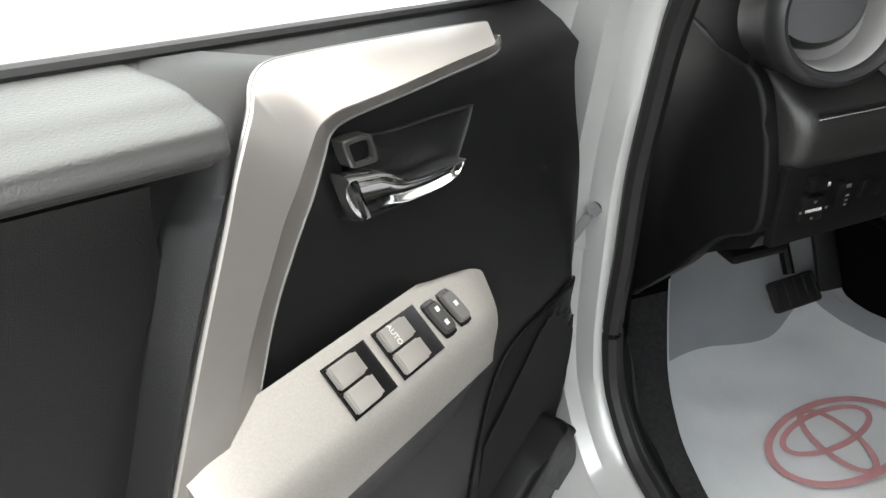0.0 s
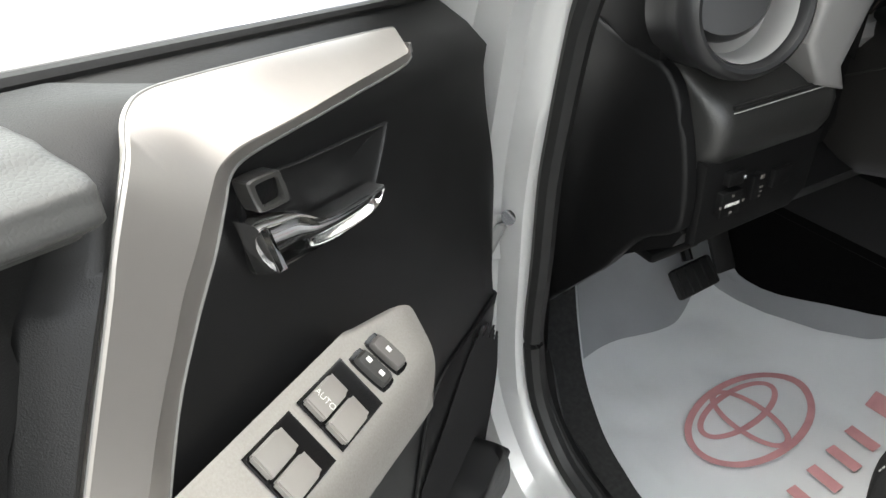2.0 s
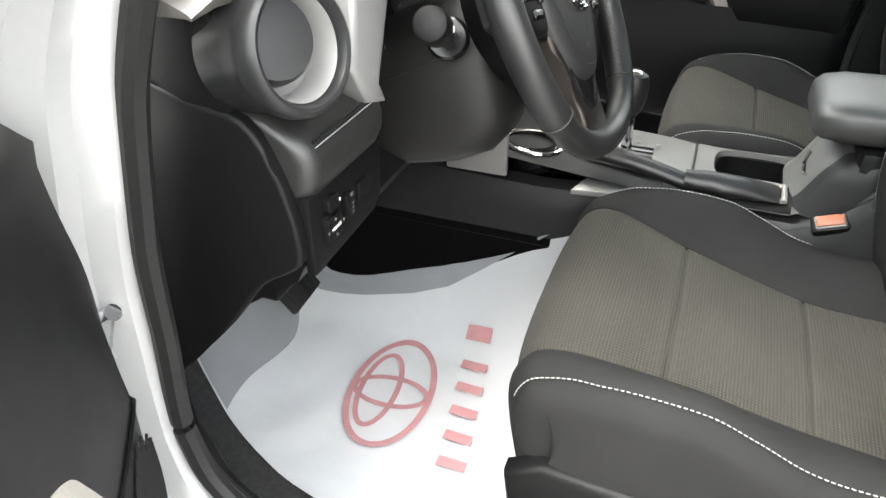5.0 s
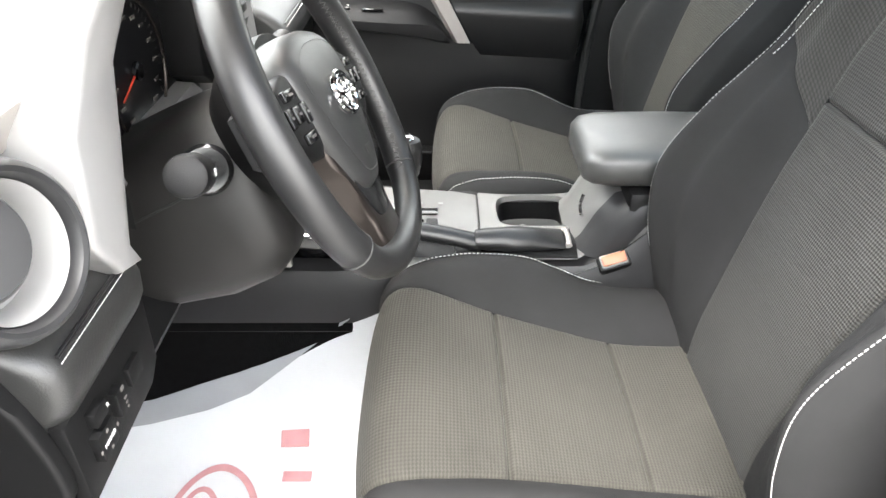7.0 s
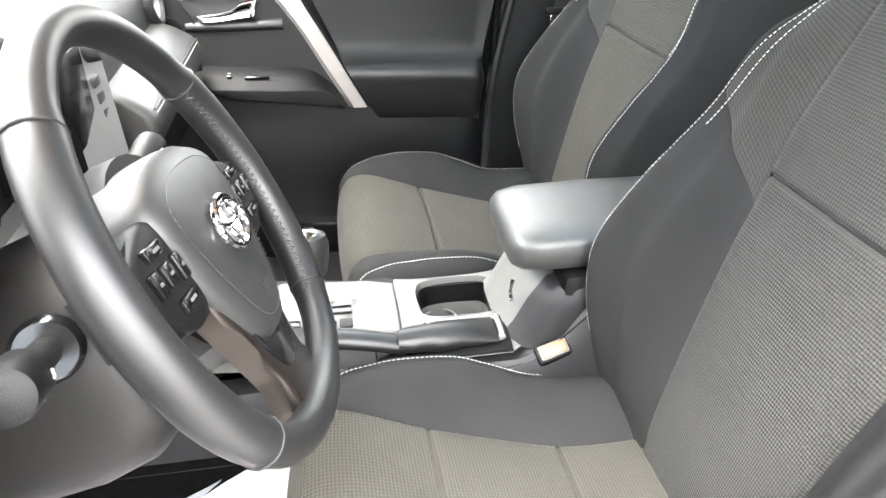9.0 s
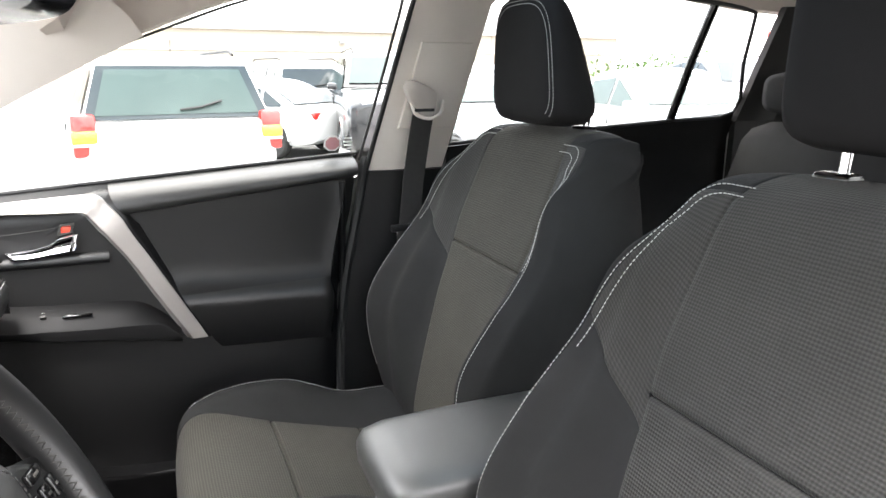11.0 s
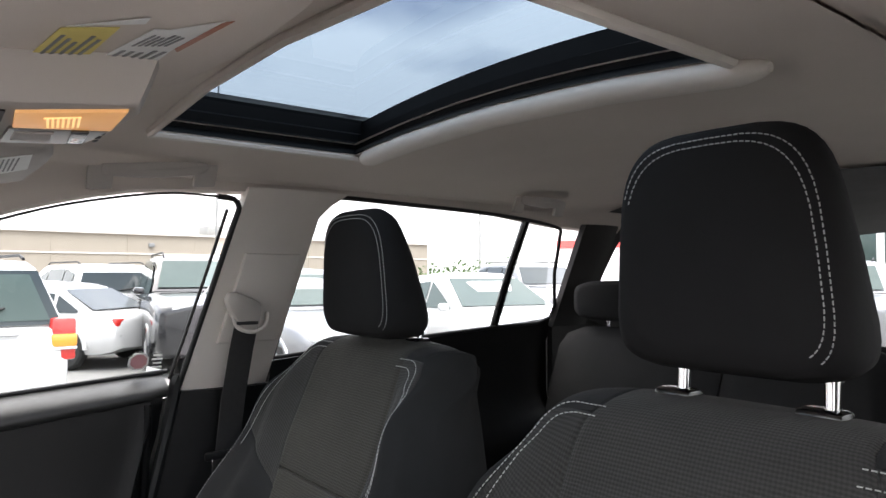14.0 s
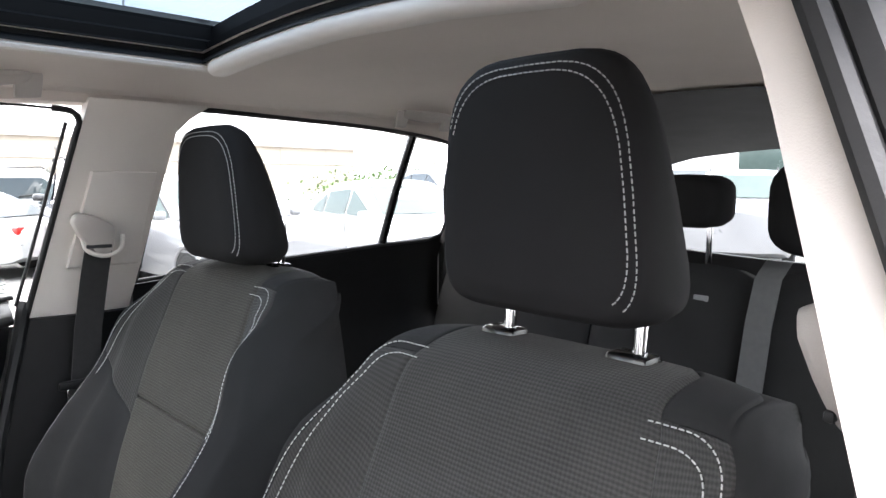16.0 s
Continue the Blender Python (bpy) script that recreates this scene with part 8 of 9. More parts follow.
def overhead_console():
    t = thing("overhead_console", (0.05, 0.54, 1.61), "grey roof console with a glowing map lamp and a bin", "overhead console")
    ring = curve2([(-0.060, 0.664), (0.030, 0.670), (0.124, 0.668), (0.119, 0.640), (0.104, 0.600), (0.088, 0.562), (0.066, 0.526), (0.038, 0.490), (-0.045, 0.480), (-0.138, 0.484), (-0.104, 0.556), (-0.078, 0.610)], 3)
    c = (0.0, 0.57)
    low = 1.577
    bm = bmesh.new()
    skin(bm, [[Vector((c[0] + (x - c[0]) * k, c[1] + (y - c[1]) * k, low + d)) for x, y in ring] for k, d in ((1.20, 0.085), (1.16, 0.050), (1.07, 0.020), (1.02, 0.006), (1.0, 0.0), (0.985, -0.001), (0.3, -0.001))])
    body = part("housing", bm, CONSOLEGREY, t, "grey console housing", angle=50)

    def slab(name, pts, depth, m, label="", bev=0.0, lift=0.0):
        return part(name, plate(pts, lambda u, v, w: Vector((u, v, low - 0.0012 - lift - w)), depth, bev), m, body, label)
    slab("bin_lid", curve2([(-0.050, 0.646), (-0.058, 0.606), (-0.066, 0.570), (0.000, 0.567), (0.077, 0.566), (0.092, 0.606), (0.104, 0.645), (0.03, 0.650)], 2), 0.005, CONSOLEGREY, "grey bin lid", 0.002)
    slab("bin_gap", [(-0.070, 0.569), (-0.071, 0.564), (0.082, 0.560), (0.085, 0.565)], 0.0016, RUBBER, "dark gap beside the bin lid")
    slab("bin_gap", [(-0.053, 0.651), (-0.052, 0.647), (0.108, 0.647), (0.112, 0.651)], 0.0016, RUBBER, "dark gap beside the bin lid")
    part("lid_catch", disc((0.040, 0.574, low - 0.006), (0, 0, -1), 0.0016, 0.0015, ((1, 0), (1, 1)), 12), RUBBER, body)
    lens = slab("map_lamp", [(-0.075, 0.558), (-0.132, 0.489), (-0.047, 0.483), (-0.011, 0.553)], 0.003, LAMP, "amber glowing map lamp", 0.001)
    slab("lamp_bulb", [(-0.072, 0.538), (-0.094, 0.515), (-0.050, 0.509), (-0.030, 0.532)], 0.0008, LAMPCORE, "bright lamp core behind the lens", lift=0.003)
    for k in range(7):
        f = k / 7
        slab("lens_rib", [(-0.072 - 0.022 * f, 0.538 - 0.023 * f), (-0.0735 - 0.022 * f, 0.5365 - 0.023 * f), (-0.0315 - 0.020 * f, 0.5305 - 0.023 * f), (-0.030 - 0.020 * f, 0.532 - 0.023 * f)], 0.0005, LAMP, lift=0.0040)
    slab("lamp_panel", [(-0.004, 0.555), (-0.042, 0.484), (0.036, 0.491), (0.074, 0.555)], 0.003, BRUSHED, "silver lamp panel", 0.001)
    slab("lamp_switch", [(0.004, 0.550), (-0.012, 0.522), (0.028, 0.520), (0.046, 0.549)], 0.005, CONSOLEGREY, "pale lamp switch", 0.001)
    slab("lamp_switch", [(-0.028, 0.511), (-0.039, 0.499), (0.014, 0.494), (0.022, 0.506)], 0.006, GLOSSBLACK, "dark lamp switch", 0.001)
    for k in range(3):
        slab("microphone_slot", [(-0.02 + 0.02 * k, 0.4855 - 0.001 * k), (-0.024 + 0.02 * k, 0.4825 - 0.001 * k), (-0.014 + 0.02 * k, 0.4825 - 0.001 * k), (-0.010 + 0.02 * k, 0.4855 - 0.001 * k)], 0.001, RUBBER)


overhead_console()


def visor(s):
    t = thing("sun_visor", (s * 0.35, 0.60, 1.60), "pale grey sun visor with printed warning labels", "sun visor", "sun visors")
    if s > 0:
        rim = [(0.200, 0.655), (0.175, 0.56), (0.175, 0.510), (0.195, 0.494), (0.230, 0.488), (0.340, 0.495), (0.395, 0.503), (0.470, 0.560), (0.520, 0.590), (0.525, 0.604), (0.505, 0.615), (0.40, 0.640), (0.270, 0.660)]
        z = lambda x, y: 1.590 - 0.055 * (x - 0.19) - 0.10 * max(0.0, y - 0.60)
    else:
        rim = [(-0.06, 0.700), (-0.030, 0.62), (0.020, 0.520), (0.055, 0.455), (0.11, 0.430), (0.30, 0.424), (0.44, 0.46), (0.47, 0.52), (0.47, 0.60), (0.44, 0.690)]
        z = lambda x, y: 1.619 + 0.0 * x
    cx, cy = sum(p[0] for p in rim) / len(rim), sum(p[1] for p in rim) / len(rim)
    out = curve2(rim + rim[:1], 4)[:-1]
    bm = bmesh.new()
    skin(bm, [[Vector((s * (cx + (a - cx) * k), cy + (b - cy) * k, z(cx + (a - cx) * k, cy + (b - cy) * k) + d)) for a, b in out] for k, d in ((0.2, 0.014), (0.99, 0.045 if s < 0 else 0.012), (1.0, 0.006), (1.0, 0.0), (0.95, -0.006), (0.6, -0.006), (0.2, -0.006))])
    body = part("visor_board", bm, CONSOLEGREY if s > 0 else LINER, t, "padded pale grey visor board", angle=60)

    def label(pts, m, name, lift=0.0):
        bm = plate([(abs(a), b) for a, b in pts], lambda u, v, w: Vector((s * u, v, z(u, v) - 0.0072 - lift - w)), 0.0006)
        return part(name, bm, m, body, "printed label", smooth=False)

    def lines(p, q, r, n, name="print_line", m=None, short=0.0):
        """Rows of print from the side p-q towards r."""
        p, q, r = Vector(p), Vector(q), Vector(r)
        for k in range(n):
            a0 = p + (r - p) * ((k + 0.25) / n)
            b0 = a0 + (q - p) * (0.9 - short * (k % 3))
            a1, b1 = a0 + (r - p) * (0.4 / n), b0 + (r - p) * (0.4 / n)
            label([tuple(a0), tuple(b0), tuple(b1), tuple(a1)], m or GREYPRINT, name, 0.0008)
    if s > 0:
        label([(0.292, 0.583), (0.195, 0.512), (0.285, 0.506), (0.425, 0.576)], WHITE, "warning_label")
        lines((0.285, 0.572), (0.375, 0.570), (0.215, 0.520), 12)
    else:
        label([(-0.099, 0.554), (-0.186, 0.545), (-0.211, 0.514), (-0.122, 0.519)], YELLOW, "warning_label")
        lines((-0.105, 0.551), (-0.18, 0.543), (-0.122, 0.523), 5, m=GREYPRINT, short=0.12)
        label([(-0.127, 0.511), (-0.222, 0.495), (-0.227, 0.486), (-0.265, 0.463), (-0.187, 0.473), (-0.151, 0.474)], WHITE, "warning_label")
        lines((-0.135, 0.508), (-0.165, 0.503), (-0.158, 0.477), 5, short=0.1)
        lines((-0.178, 0.500), (-0.214, 0.493), (-0.195, 0.478), 6, short=0.1)
        label([(-0.190, 0.4725), (-0.262, 0.4640), (-0.270, 0.4590), (-0.184, 0.4690)], ORANGE, "warning_band", 0.0004)
        label([(-0.193, 0.543), (-0.243, 0.503), (-0.230, 0.503), (-0.199, 0.537)], WHITE, "warning_label", 0.0004)
        part("board_seam", tube([Vector((-0.012, 0.595, 1.6125)), Vector((-0.055, 0.538, 1.6125)), Vector((-0.092, 0.480, 1.6125))], 0.0014, 6), TRIM, body, "thin pale seam")
    part("pivot", tube([(s * 0.44, 0.66, z(0.44, 0.66)), (s * 0.48, 0.70, z(0.44, 0.66) + 0.012)], 0.006, 10), TRIM, t)


visor(1)
visor(-1)


def rear_view_mirror():
    t = thing("rear_view_mirror", (0.0, 0.74, 1.52), "black rear-view mirror on the windscreen", "mirror")
    m = Matrix.Translation((0.0, 0.724, 1.508)) @ pose(0, 0, 0, 6, 0, 26)
    bm = bmesh.new()
    skin(bm, [[m @ Vector((0.122 * k * abs(math.cos(a)) ** 0.5 * (1 if math.cos(a) > 0 else -1), y, 0.033 * k * abs(math.sin(a)) ** 0.5 * (1 if math.sin(a) > 0 else -1))) for a in (2 * math.pi * i / 32 for i in range(32))] for y, k in ((0.035, 0.5), (0.025, 0.9), (0.008, 1.0), (0.0, 1.0), (0.0, 0.95))])
    part("housing", bm, GLOSSBLACK, t)
    bm = bmesh.new()
    bm.faces.new([bm.verts.new(m @ Vector((0.116 * abs(math.cos(a)) ** 0.5 * (1 if math.cos(a) > 0 else -1), -0.001, 0.030 * abs(math.sin(a)) ** 0.5 * (1 if math.sin(a) > 0 else -1)))) for a in (2 * math.pi * i / 32 for i in range(32))])
    part("mirror_glass", bm, MIRROR, t)
    part("stem", tube([(-0.012, 0.745, 1.52), (0.0, 0.84, 1.575)], 0.010, 10), PLASTIC, t)


rear_view_mirror()

tag = solo("airbag_mark", disc((0.612, 0.83, 1.452), (-0.86, -0.30, -0.42), 0.022, 0.0012, ((1, 0), (1, 1), (0.93, 1), (0.93, 0.2), (0.1, 0.2)), 32, squash=0.5), TRIM, "embossed oval airbag mark on the pillar cover", "marking")


# ---- outside ----
def ground():
    bm = bmesh.new()
    n = 40
    xs = [(-1 if i < 20 else 1) * (abs(i - 20) / 20) ** 3 * 900 for i in range(n + 1)]
    skin(bm, [[Vector((x, y, 0)) for y in xs] for x in xs], ring=False)
    solo("ground", bm, ASPHALT, "pale sunlit asphalt of a parking lot", "ground", "structure")


ground()


def wheel_part(c, r, w, parent, s):
    c = Vector(c)
    tyre = part("tyre", disc(c - Vector((w / 2, 0, 0)), (1, 0, 0), r, w, ((0.62, 0.02), (0.9, 0.0), (1, 0.15), (1, 0.85), (0.9, 1.0), (0.62, 0.98)), 32), TYRE, parent)
    part("rim", disc(c - Vector((w * 0.47, 0, 0)), (1, 0, 0), r * 0.64, w * 0.94, ((1, 0), (0.93, 0.10), (0.3, 0.16), (0.1, 0.08), (0.1, 0.92), (0.3, 0.84), (0.93, 0.9), (1, 1)), 24), ALLOY, tyre)
    bm = bmesh.new()
    for k in range(5):
        a = 2 * math.pi * k / 5
        for sd in (-1, 1):
            p0 = c + Vector((sd * w * 0.48, 0, 0))
            tube([p0, p0 + Vector((0, r * 0.6 * math.cos(a), r * 0.6 * math.sin(a)))], lambda f: r * (0.10 - 0.03 * f), 6, bm=bm)
    part("spokes", bm, ALLOY, tyre)


def own_wheels():
    for x, y in ((0.80, 1.62), (-0.80, 1.62), (0.80, -1.10), (-0.80, -1.10)):
        t = thing("road_wheel", (x, y, 0.0), "black tyre on an alloy rim under the silver car", "wheel", "road wheels")
        wheel_part((x, y, 0.345), 0.345, 0.22, t, 1 if x > 0 else -1)


own_wheels()


def parked_car(name, m, paint, label, length=4.5, width=1.78, height=1.46, kind="sedan", window=None, rear_amber=False):
    """A parked car, nose to +y, standing at the origin of m. kind sets the roofline."""
    window = window or CARGLASS
    t = new(name)
    tagged(t, label, "car", "parked cars")
    H, W, Ln = height, width / 2, length / 2
    belt = H * 0.64
    if kind == "wagon":
        roofline = [(-0.96, belt), (-0.86, H * 0.96), (-0.70, H), (-0.2, H), (0.12, H * 0.97), (0.44, belt * 1.03)]
        hood = [(0.50, belt * 1.0), (0.80, belt * 0.90), (0.97, belt * 0.78)]
        tail = [(-0.98, belt), (-1.0, belt * 0.85)]
    elif kind == "suv":
        roofline = [(-0.97, belt), (-0.88, H * 0.94), (-0.75, H), (-0.1, H), (0.12, H * 0.97), (0.42, belt * 1.05)]
        hood = [(0.48, belt * 1.03), (0.80, belt * 0.98), (0.97, belt * 0.88)]
        tail = [(-0.985, belt), (-1.0, belt * 0.8)]
    elif kind == "coupe":
        roofline = [(-0.80, belt), (-0.45, H * 0.95), (-0.20, H), (0.0, H * 0.985), (0.36, belt * 1.02)]
        hood = [(0.42, belt * 1.0), (0.80, belt * 0.88), (0.97, belt * 0.72)]
        tail = [(-0.97, belt * 1.0), (-1.0, belt * 0.85)]
    else:
        roofline = [(-0.72, belt), (-0.48, H * 0.93), (-0.25, H), (0.05, H * 0.985), (0.42, belt * 1.02)]
        hood = [(0.48, belt * 1.0), (0.80, belt * 0.92), (0.97, belt * 0.76)]
        tail = [(-0.97, belt * 1.04), (-1.0, belt * 0.85)]
    # lower body: sections along y
    stations = [-1.0, -0.985, -0.94, -0.85, -0.7, -0.5, -0.25, 0.0, 0.25, 0.5, 0.7, 0.85, 0.94, 0.985, 1.0]

    def shoulder(f):
        line = sorted(tail + [(-0.70, belt * 1.0), (0.45, belt * 1.0)] + hood)
        return smooth(f, line)
    loops = []
    for f in stations:
        e = abs(f)
        w = W * (1 - 0.10 * max(0, (e - 0.80) / 0.2) ** 2 - (0.10 if e > 0.99 else 0))
        zt = shoulder(f)
        zl = 0.24 + (0.10 * max(0, (e - 0.9) / 0.1))
        crown = 0.0 if -0.7 < f < 0.45 else 0.025
        half = [(w * 0.90, zl), (w * 0.985, zl + 0.14), (w, zl + (zt - zl) * 0.55), (w * 0.985, zt - 0.10), (w * 0.94, zt - 0.02), (w * 0.86, zt + crown * 0.4), (w * 0.45, zt + crown), (0.0, zt + crown * 1.2)]
        prof = [(x, z) for x, z in half] + [(-x, z) for x, z in half[::-1][1:]] + [(-w * 0.5, zl - 0.02), (0, zl - 0.02), (w * 0.5, zl - 0.02)]
        loops.append([Vector((x, f * Ln, z)) for x, z in prof])
    bm = bmesh.new()
    skin(bm, loops)
    part("body", bm, paint, t, angle=50)
    # greenhouse
    xs0, xs1 = W * 0.90, W * 0.70
    loops = []
    rl = curve([(0, a * Ln, b) for a, b in roofline], 4)
    for p in rl:
        k = min(1, max(0, (p.z - belt) / (H - belt)))
        wtop = xs0 + (xs1 - xs0) * k
        loops.append([Vector((x, p.y, z)) for x, z in ((xs0, belt - 0.02), (wtop + 0.004, p.z - 0.05 * k), (wtop - 0.05, p.z - 0.01 * k), (0.4 * wtop, p.z + 0.008 * k), (-0.4 * wtop, p.z + 0.008 * k), (-wtop + 0.05, p.z - 0.01 * k), (-wtop - 0.004, p.z - 0.05 * k), (-xs0, belt - 0.02))])
    bm = bmesh.new()
    skin(bm, loops, ring=False)
    part("cabin", bm, paint, t, angle=35)
    # glass: windscreen, rear window, side panes set just proud of the cabin
    def quad(name, pts, material=None):
        b2 = bmesh.new()
        b2.faces.new([b2.verts.new(p) for p in pts])
        bmesh.ops.subdivide_edges(b2, edges=b2.edges[:], cuts=2, use_grid_fill=True)
        part(name, b2, material or window, t, smooth=False)
    f1, b1 = roofline[-1], roofline[-2]
    def on_slope(a, b, f, x, out):
        y, z = (a[0] + (b[0] - a[0]) * f) * Ln, a[1] + (b[1] - a[1]) * f
        d = Vector((0, (b[0] - a[0]) * Ln, b[1] - a[1]))
        nrm = Vector((0, d.z, -d.y)).normalized()
        if nrm.z < 0:
            nrm = -nrm
        return Vector((x, y, z)) + nrm * out
    k = lambda z: xs0 + (xs1 - xs0) * min(1, max(0, (z - belt) / (H - belt)))
    quad("windscreen", [on_slope(f1, b1, 0.08, -k(f1[1]) * 0.90, 0.022), on_slope(f1, b1, 0.08, k(f1[1]) * 0.90, 0.022), on_slope(f1, b1, 0.88, k(b1[1]) * 0.92, 0.026), on_slope(f1, b1, 0.88, -k(b1[1]) * 0.92, 0.026)])
    r0, r1 = roofline[0], roofline[1]
    quad("rear_window", [on_slope(r0, r1, 0.10, -k(r0[1]) * 0.86, 0.03), on_slope(r0, r1, 0.10, k(r0[1]) * 0.86, 0.03), on_slope(r0, r1, 0.86, k(r1[1]) * 0.88, 0.03), on_slope(r0, r1, 0.86, -k(r1[1]) * 0.88, 0.03)], PALEGLASS if kind == "wagon" else None)
    if kind == "wagon":
        quad("window_surround", [on_slope(r0, r1, 0.03, -k(r0[1]) * 0.97, 0.024), on_slope(r0, r1, 0.03, k(r0[1]) * 0.97, 0.024), on_slope(r0, r1, 0.93, k(r1[1]) * 0.98, 0.024), on_slope(r0, r1, 0.93, -k(r1[1]) * 0.98, 0.024)], CARGLASS)
    tops = lambda f: smooth(f, roofline)
    ya, yb = roofline[0][0] + 0.10, roofline[-1][0] - 0.10
    cuts = [ya, ya + (yb - ya) * 0.22, ya + (yb - ya) * 0.60, yb]
    for s in (1, -1):
        for a, b in zip(cuts, cuts[1:]):
            a2, b2 = a + 0.015, b - 0.015
            pts = []
            za, zb = tops(a2) - 0.09, tops(b2) - 0.09
            if za < belt + 0.06:
                za = belt + 0.06
            if zb < belt + 0.06:
                zb = belt + 0.06
            for f, z in ((a2, belt + 0.025), (b2, belt + 0.025), (b2, zb), (a2, za)):
                kk = (z - belt) / (H - belt)
                pts.append(Vector((s * (xs0 + (xs1 - xs0) * kk + 0.012), f * Ln, z)))
            quad("side_window", pts)
        part("side_mirror", boxbm((s * (W + 0.07), 0.36 * Ln, belt + 0.06), (0.16, 0.10, 0.11), 0.035), paint if kind != "coupe" else BLACKPAINT, t)
        part("door_handle", boxbm((s * (W - 0.002), -0.10 * Ln, belt - 0.10), (0.02, 0.16, 0.025), 0.008), paint, t)
        part("door_line", boxbm((s * (W * 0.995), 0.02 * Ln, belt * 0.62), (0.012, 0.008, belt * 0.60)), RUBBER, t)
        # lamps
        zl = belt * (0.90 if kind in ("wagon", "suv") else 0.86)
        tl = part("tail_lamp", boxbm((s * W * (0.88 if kind in ("wagon", "suv") else 0.80), -Ln * 0.955, zl), (W * 0.22, 0.16, 0.36 if kind in ("wagon", "suv") else 0.13), 0.03), REDLAMP, t, "red tail lamp")
        if rear_amber:
            part("amber_lens", boxbm((s * W * 0.88, -Ln * 0.962, zl - 0.01), (W * 0.228, 0.16, 0.11), 0.02), AMBERLAMP, tl, "amber turn lens")
            part("clear_lens", boxbm((s * W * 0.88, -Ln * 0.964, zl - 0.075), (W * 0.224, 0.158, 0.025), 0.01), CLEARLAMP, tl)
        part("head_lamp", boxbm((s * W * 0.74, Ln * 0.93, belt * 0.76), (W * 0.36, 0.22, 0.13), 0.04), CLEARLAMP, t, "clear head lamp")
        for f in (-0.60, 0.62):
            wheel_part((s * (W - 0.10), f * Ln, 0.32), 0.32, 0.20, t, s)
            arch = [Vector((s * (W * 0.992), f * Ln + 0.37 * math.cos(a), 0.32 + 0.37 * math.sin(a))) for a in (math.pi * i / 14 for i in range(15))]
            part("wheel_arch", tube(arch, 0.035, 8), BLACKPAINT if kind == "suv" else paint, t)
            # flat black face painted in for the shade of the uncut arch hollow
            bm = bmesh.new()
            bm.faces.new([bm.verts.new(p + Vector((s * 0.006, 0, 0))) for p in arch])
            part("arch_shade_face", bm, RUBBER, t, smooth=False)
    part("grille", boxbm((0, Ln * 0.985, belt * 0.62), (W * 1.0, 0.05, 0.22), 0.03), GLOSSBLACK, t, "dark front grille")
    part("lower_grille", boxbm((0, Ln * 0.985, 0.38), (W * 1.3, 0.05, 0.12), 0.03), PLASTIC, t)
    part("rear_bumper_line", boxbm((0, -Ln * 0.995, 0.52), (W * 1.7, 0.02, 0.015)), GREYPRINT, t)
    part("number_plate", boxbm((0, -Ln * 1.004, belt * 0.74), (0.32, 0.012, 0.15), 0.004), WHITE, t, "white plate with plain grey bars")
    for i in range(6):
        part("plate_bar", boxbm((-0.10 + 0.04 * i, -Ln * 1.004 - 0.007, belt * 0.74), (0.024, 0.003, 0.065)), GREYPRINT, t)
    if kind in ("wagon", "suv"):
        part("tailgate_line", boxbm((0, -Ln * 1.0, belt * 0.95), (W * 1.0, 0.02, 0.010)), GREYPRINT, t)
        wp = on_slope(r0, r1, 0.16, 0, 0.05)
        part("rear_wiper", tube([wp, on_slope(r0, r1, 0.20, 0.18, 0.05), on_slope(r0, r1, 0.30, 0.36, 0.05)], 0.012, 6), RUBBER, t, "black rear wiper")
        for s in (1, -1):
            part("roof_rail", tube([(s * xs1 * 0.9, -0.8 * Ln, H + 0.01), (s * xs1 * 0.9, -0.74 * Ln, H + 0.045), (s * xs1 * 0.9, 0.02 * Ln, H + 0.045), (s * xs1 * 0.9, 0.08 * Ln, H + 0.0)], 0.014, 8), PLASTIC, t, "black roof rail")
    if kind == "wagon":
        part("aerial", tube([(0.1, -0.5 * Ln, H), (0.1, -0.54 * Ln, H + 0.16)], 0.004, 6), RUBBER, t)
        part("dealer_mark", boxbm((W * 0.62 * -1, -Ln * 1.002, belt * 0.70), (0.16, 0.008, 0.035)), GREYPRINT, t, "dark oval dealer mark")
    t.matrix_basis = m
    return t


def face(x, y, deg):
    return pose(x, y, 0, 0, 0, deg)


parked_car("white_wagon", face(7.9, 0.55, -84), WHITEPAINT, "white station wagon parked tail towards the window", 4.35, 1.77, 1.56, "wagon", rear_amber=True)
parked_car("white_coupe", face(12.4, -1.0, -46), WHITEPAINT, "white sports coupe with a red tail lamp", 4.24, 1.78, 1.30, "coupe")
parked_car("white_van", face(15.6, -2.35, -84), WHITEPAINT, "white estate car with dark windows", 4.7, 1.85, 1.62, "suv")
parked_car("black_suv", face(11.2, -3.35, 80), BLACKPAINT, "glossy black off-roader reflecting the sky", 4.6, 1.85, 1.75, "suv", PALEGLASS)
parked_car("grey_hatchback", face(8.5, -3.75, 92), GREYPAINT, "dark grey car with a pale windscreen", 4.4, 1.8, 1.50, "sedan", PALEGLASS)
parked_car("white_sedan", face(7.6, -6.5, 78), WHITEPAINT, "white saloon with a dark door mirror", 4.85, 1.84, 1.44, "sedan", PALEGLASS)
parked_car("dark_crossover", face(12.0, -12.3, 70), GREYPAINT, "dark grey crossover with roof rails", 4.9, 1.95, 1.72, "suv")
parked_car("silver_saloon", face(10.2, -8.6, 74), PALEPAINT, "silver saloon in the parking row", 4.8, 1.82, 1.45, "sedan")
parked_car("grey_crossover", face(4.9, -12.9, 20), GREYPAINT, "grey crossover with bright headlamps behind the tailgate", 4.6, 1.87, 1.70, "suv", PALEGLASS)
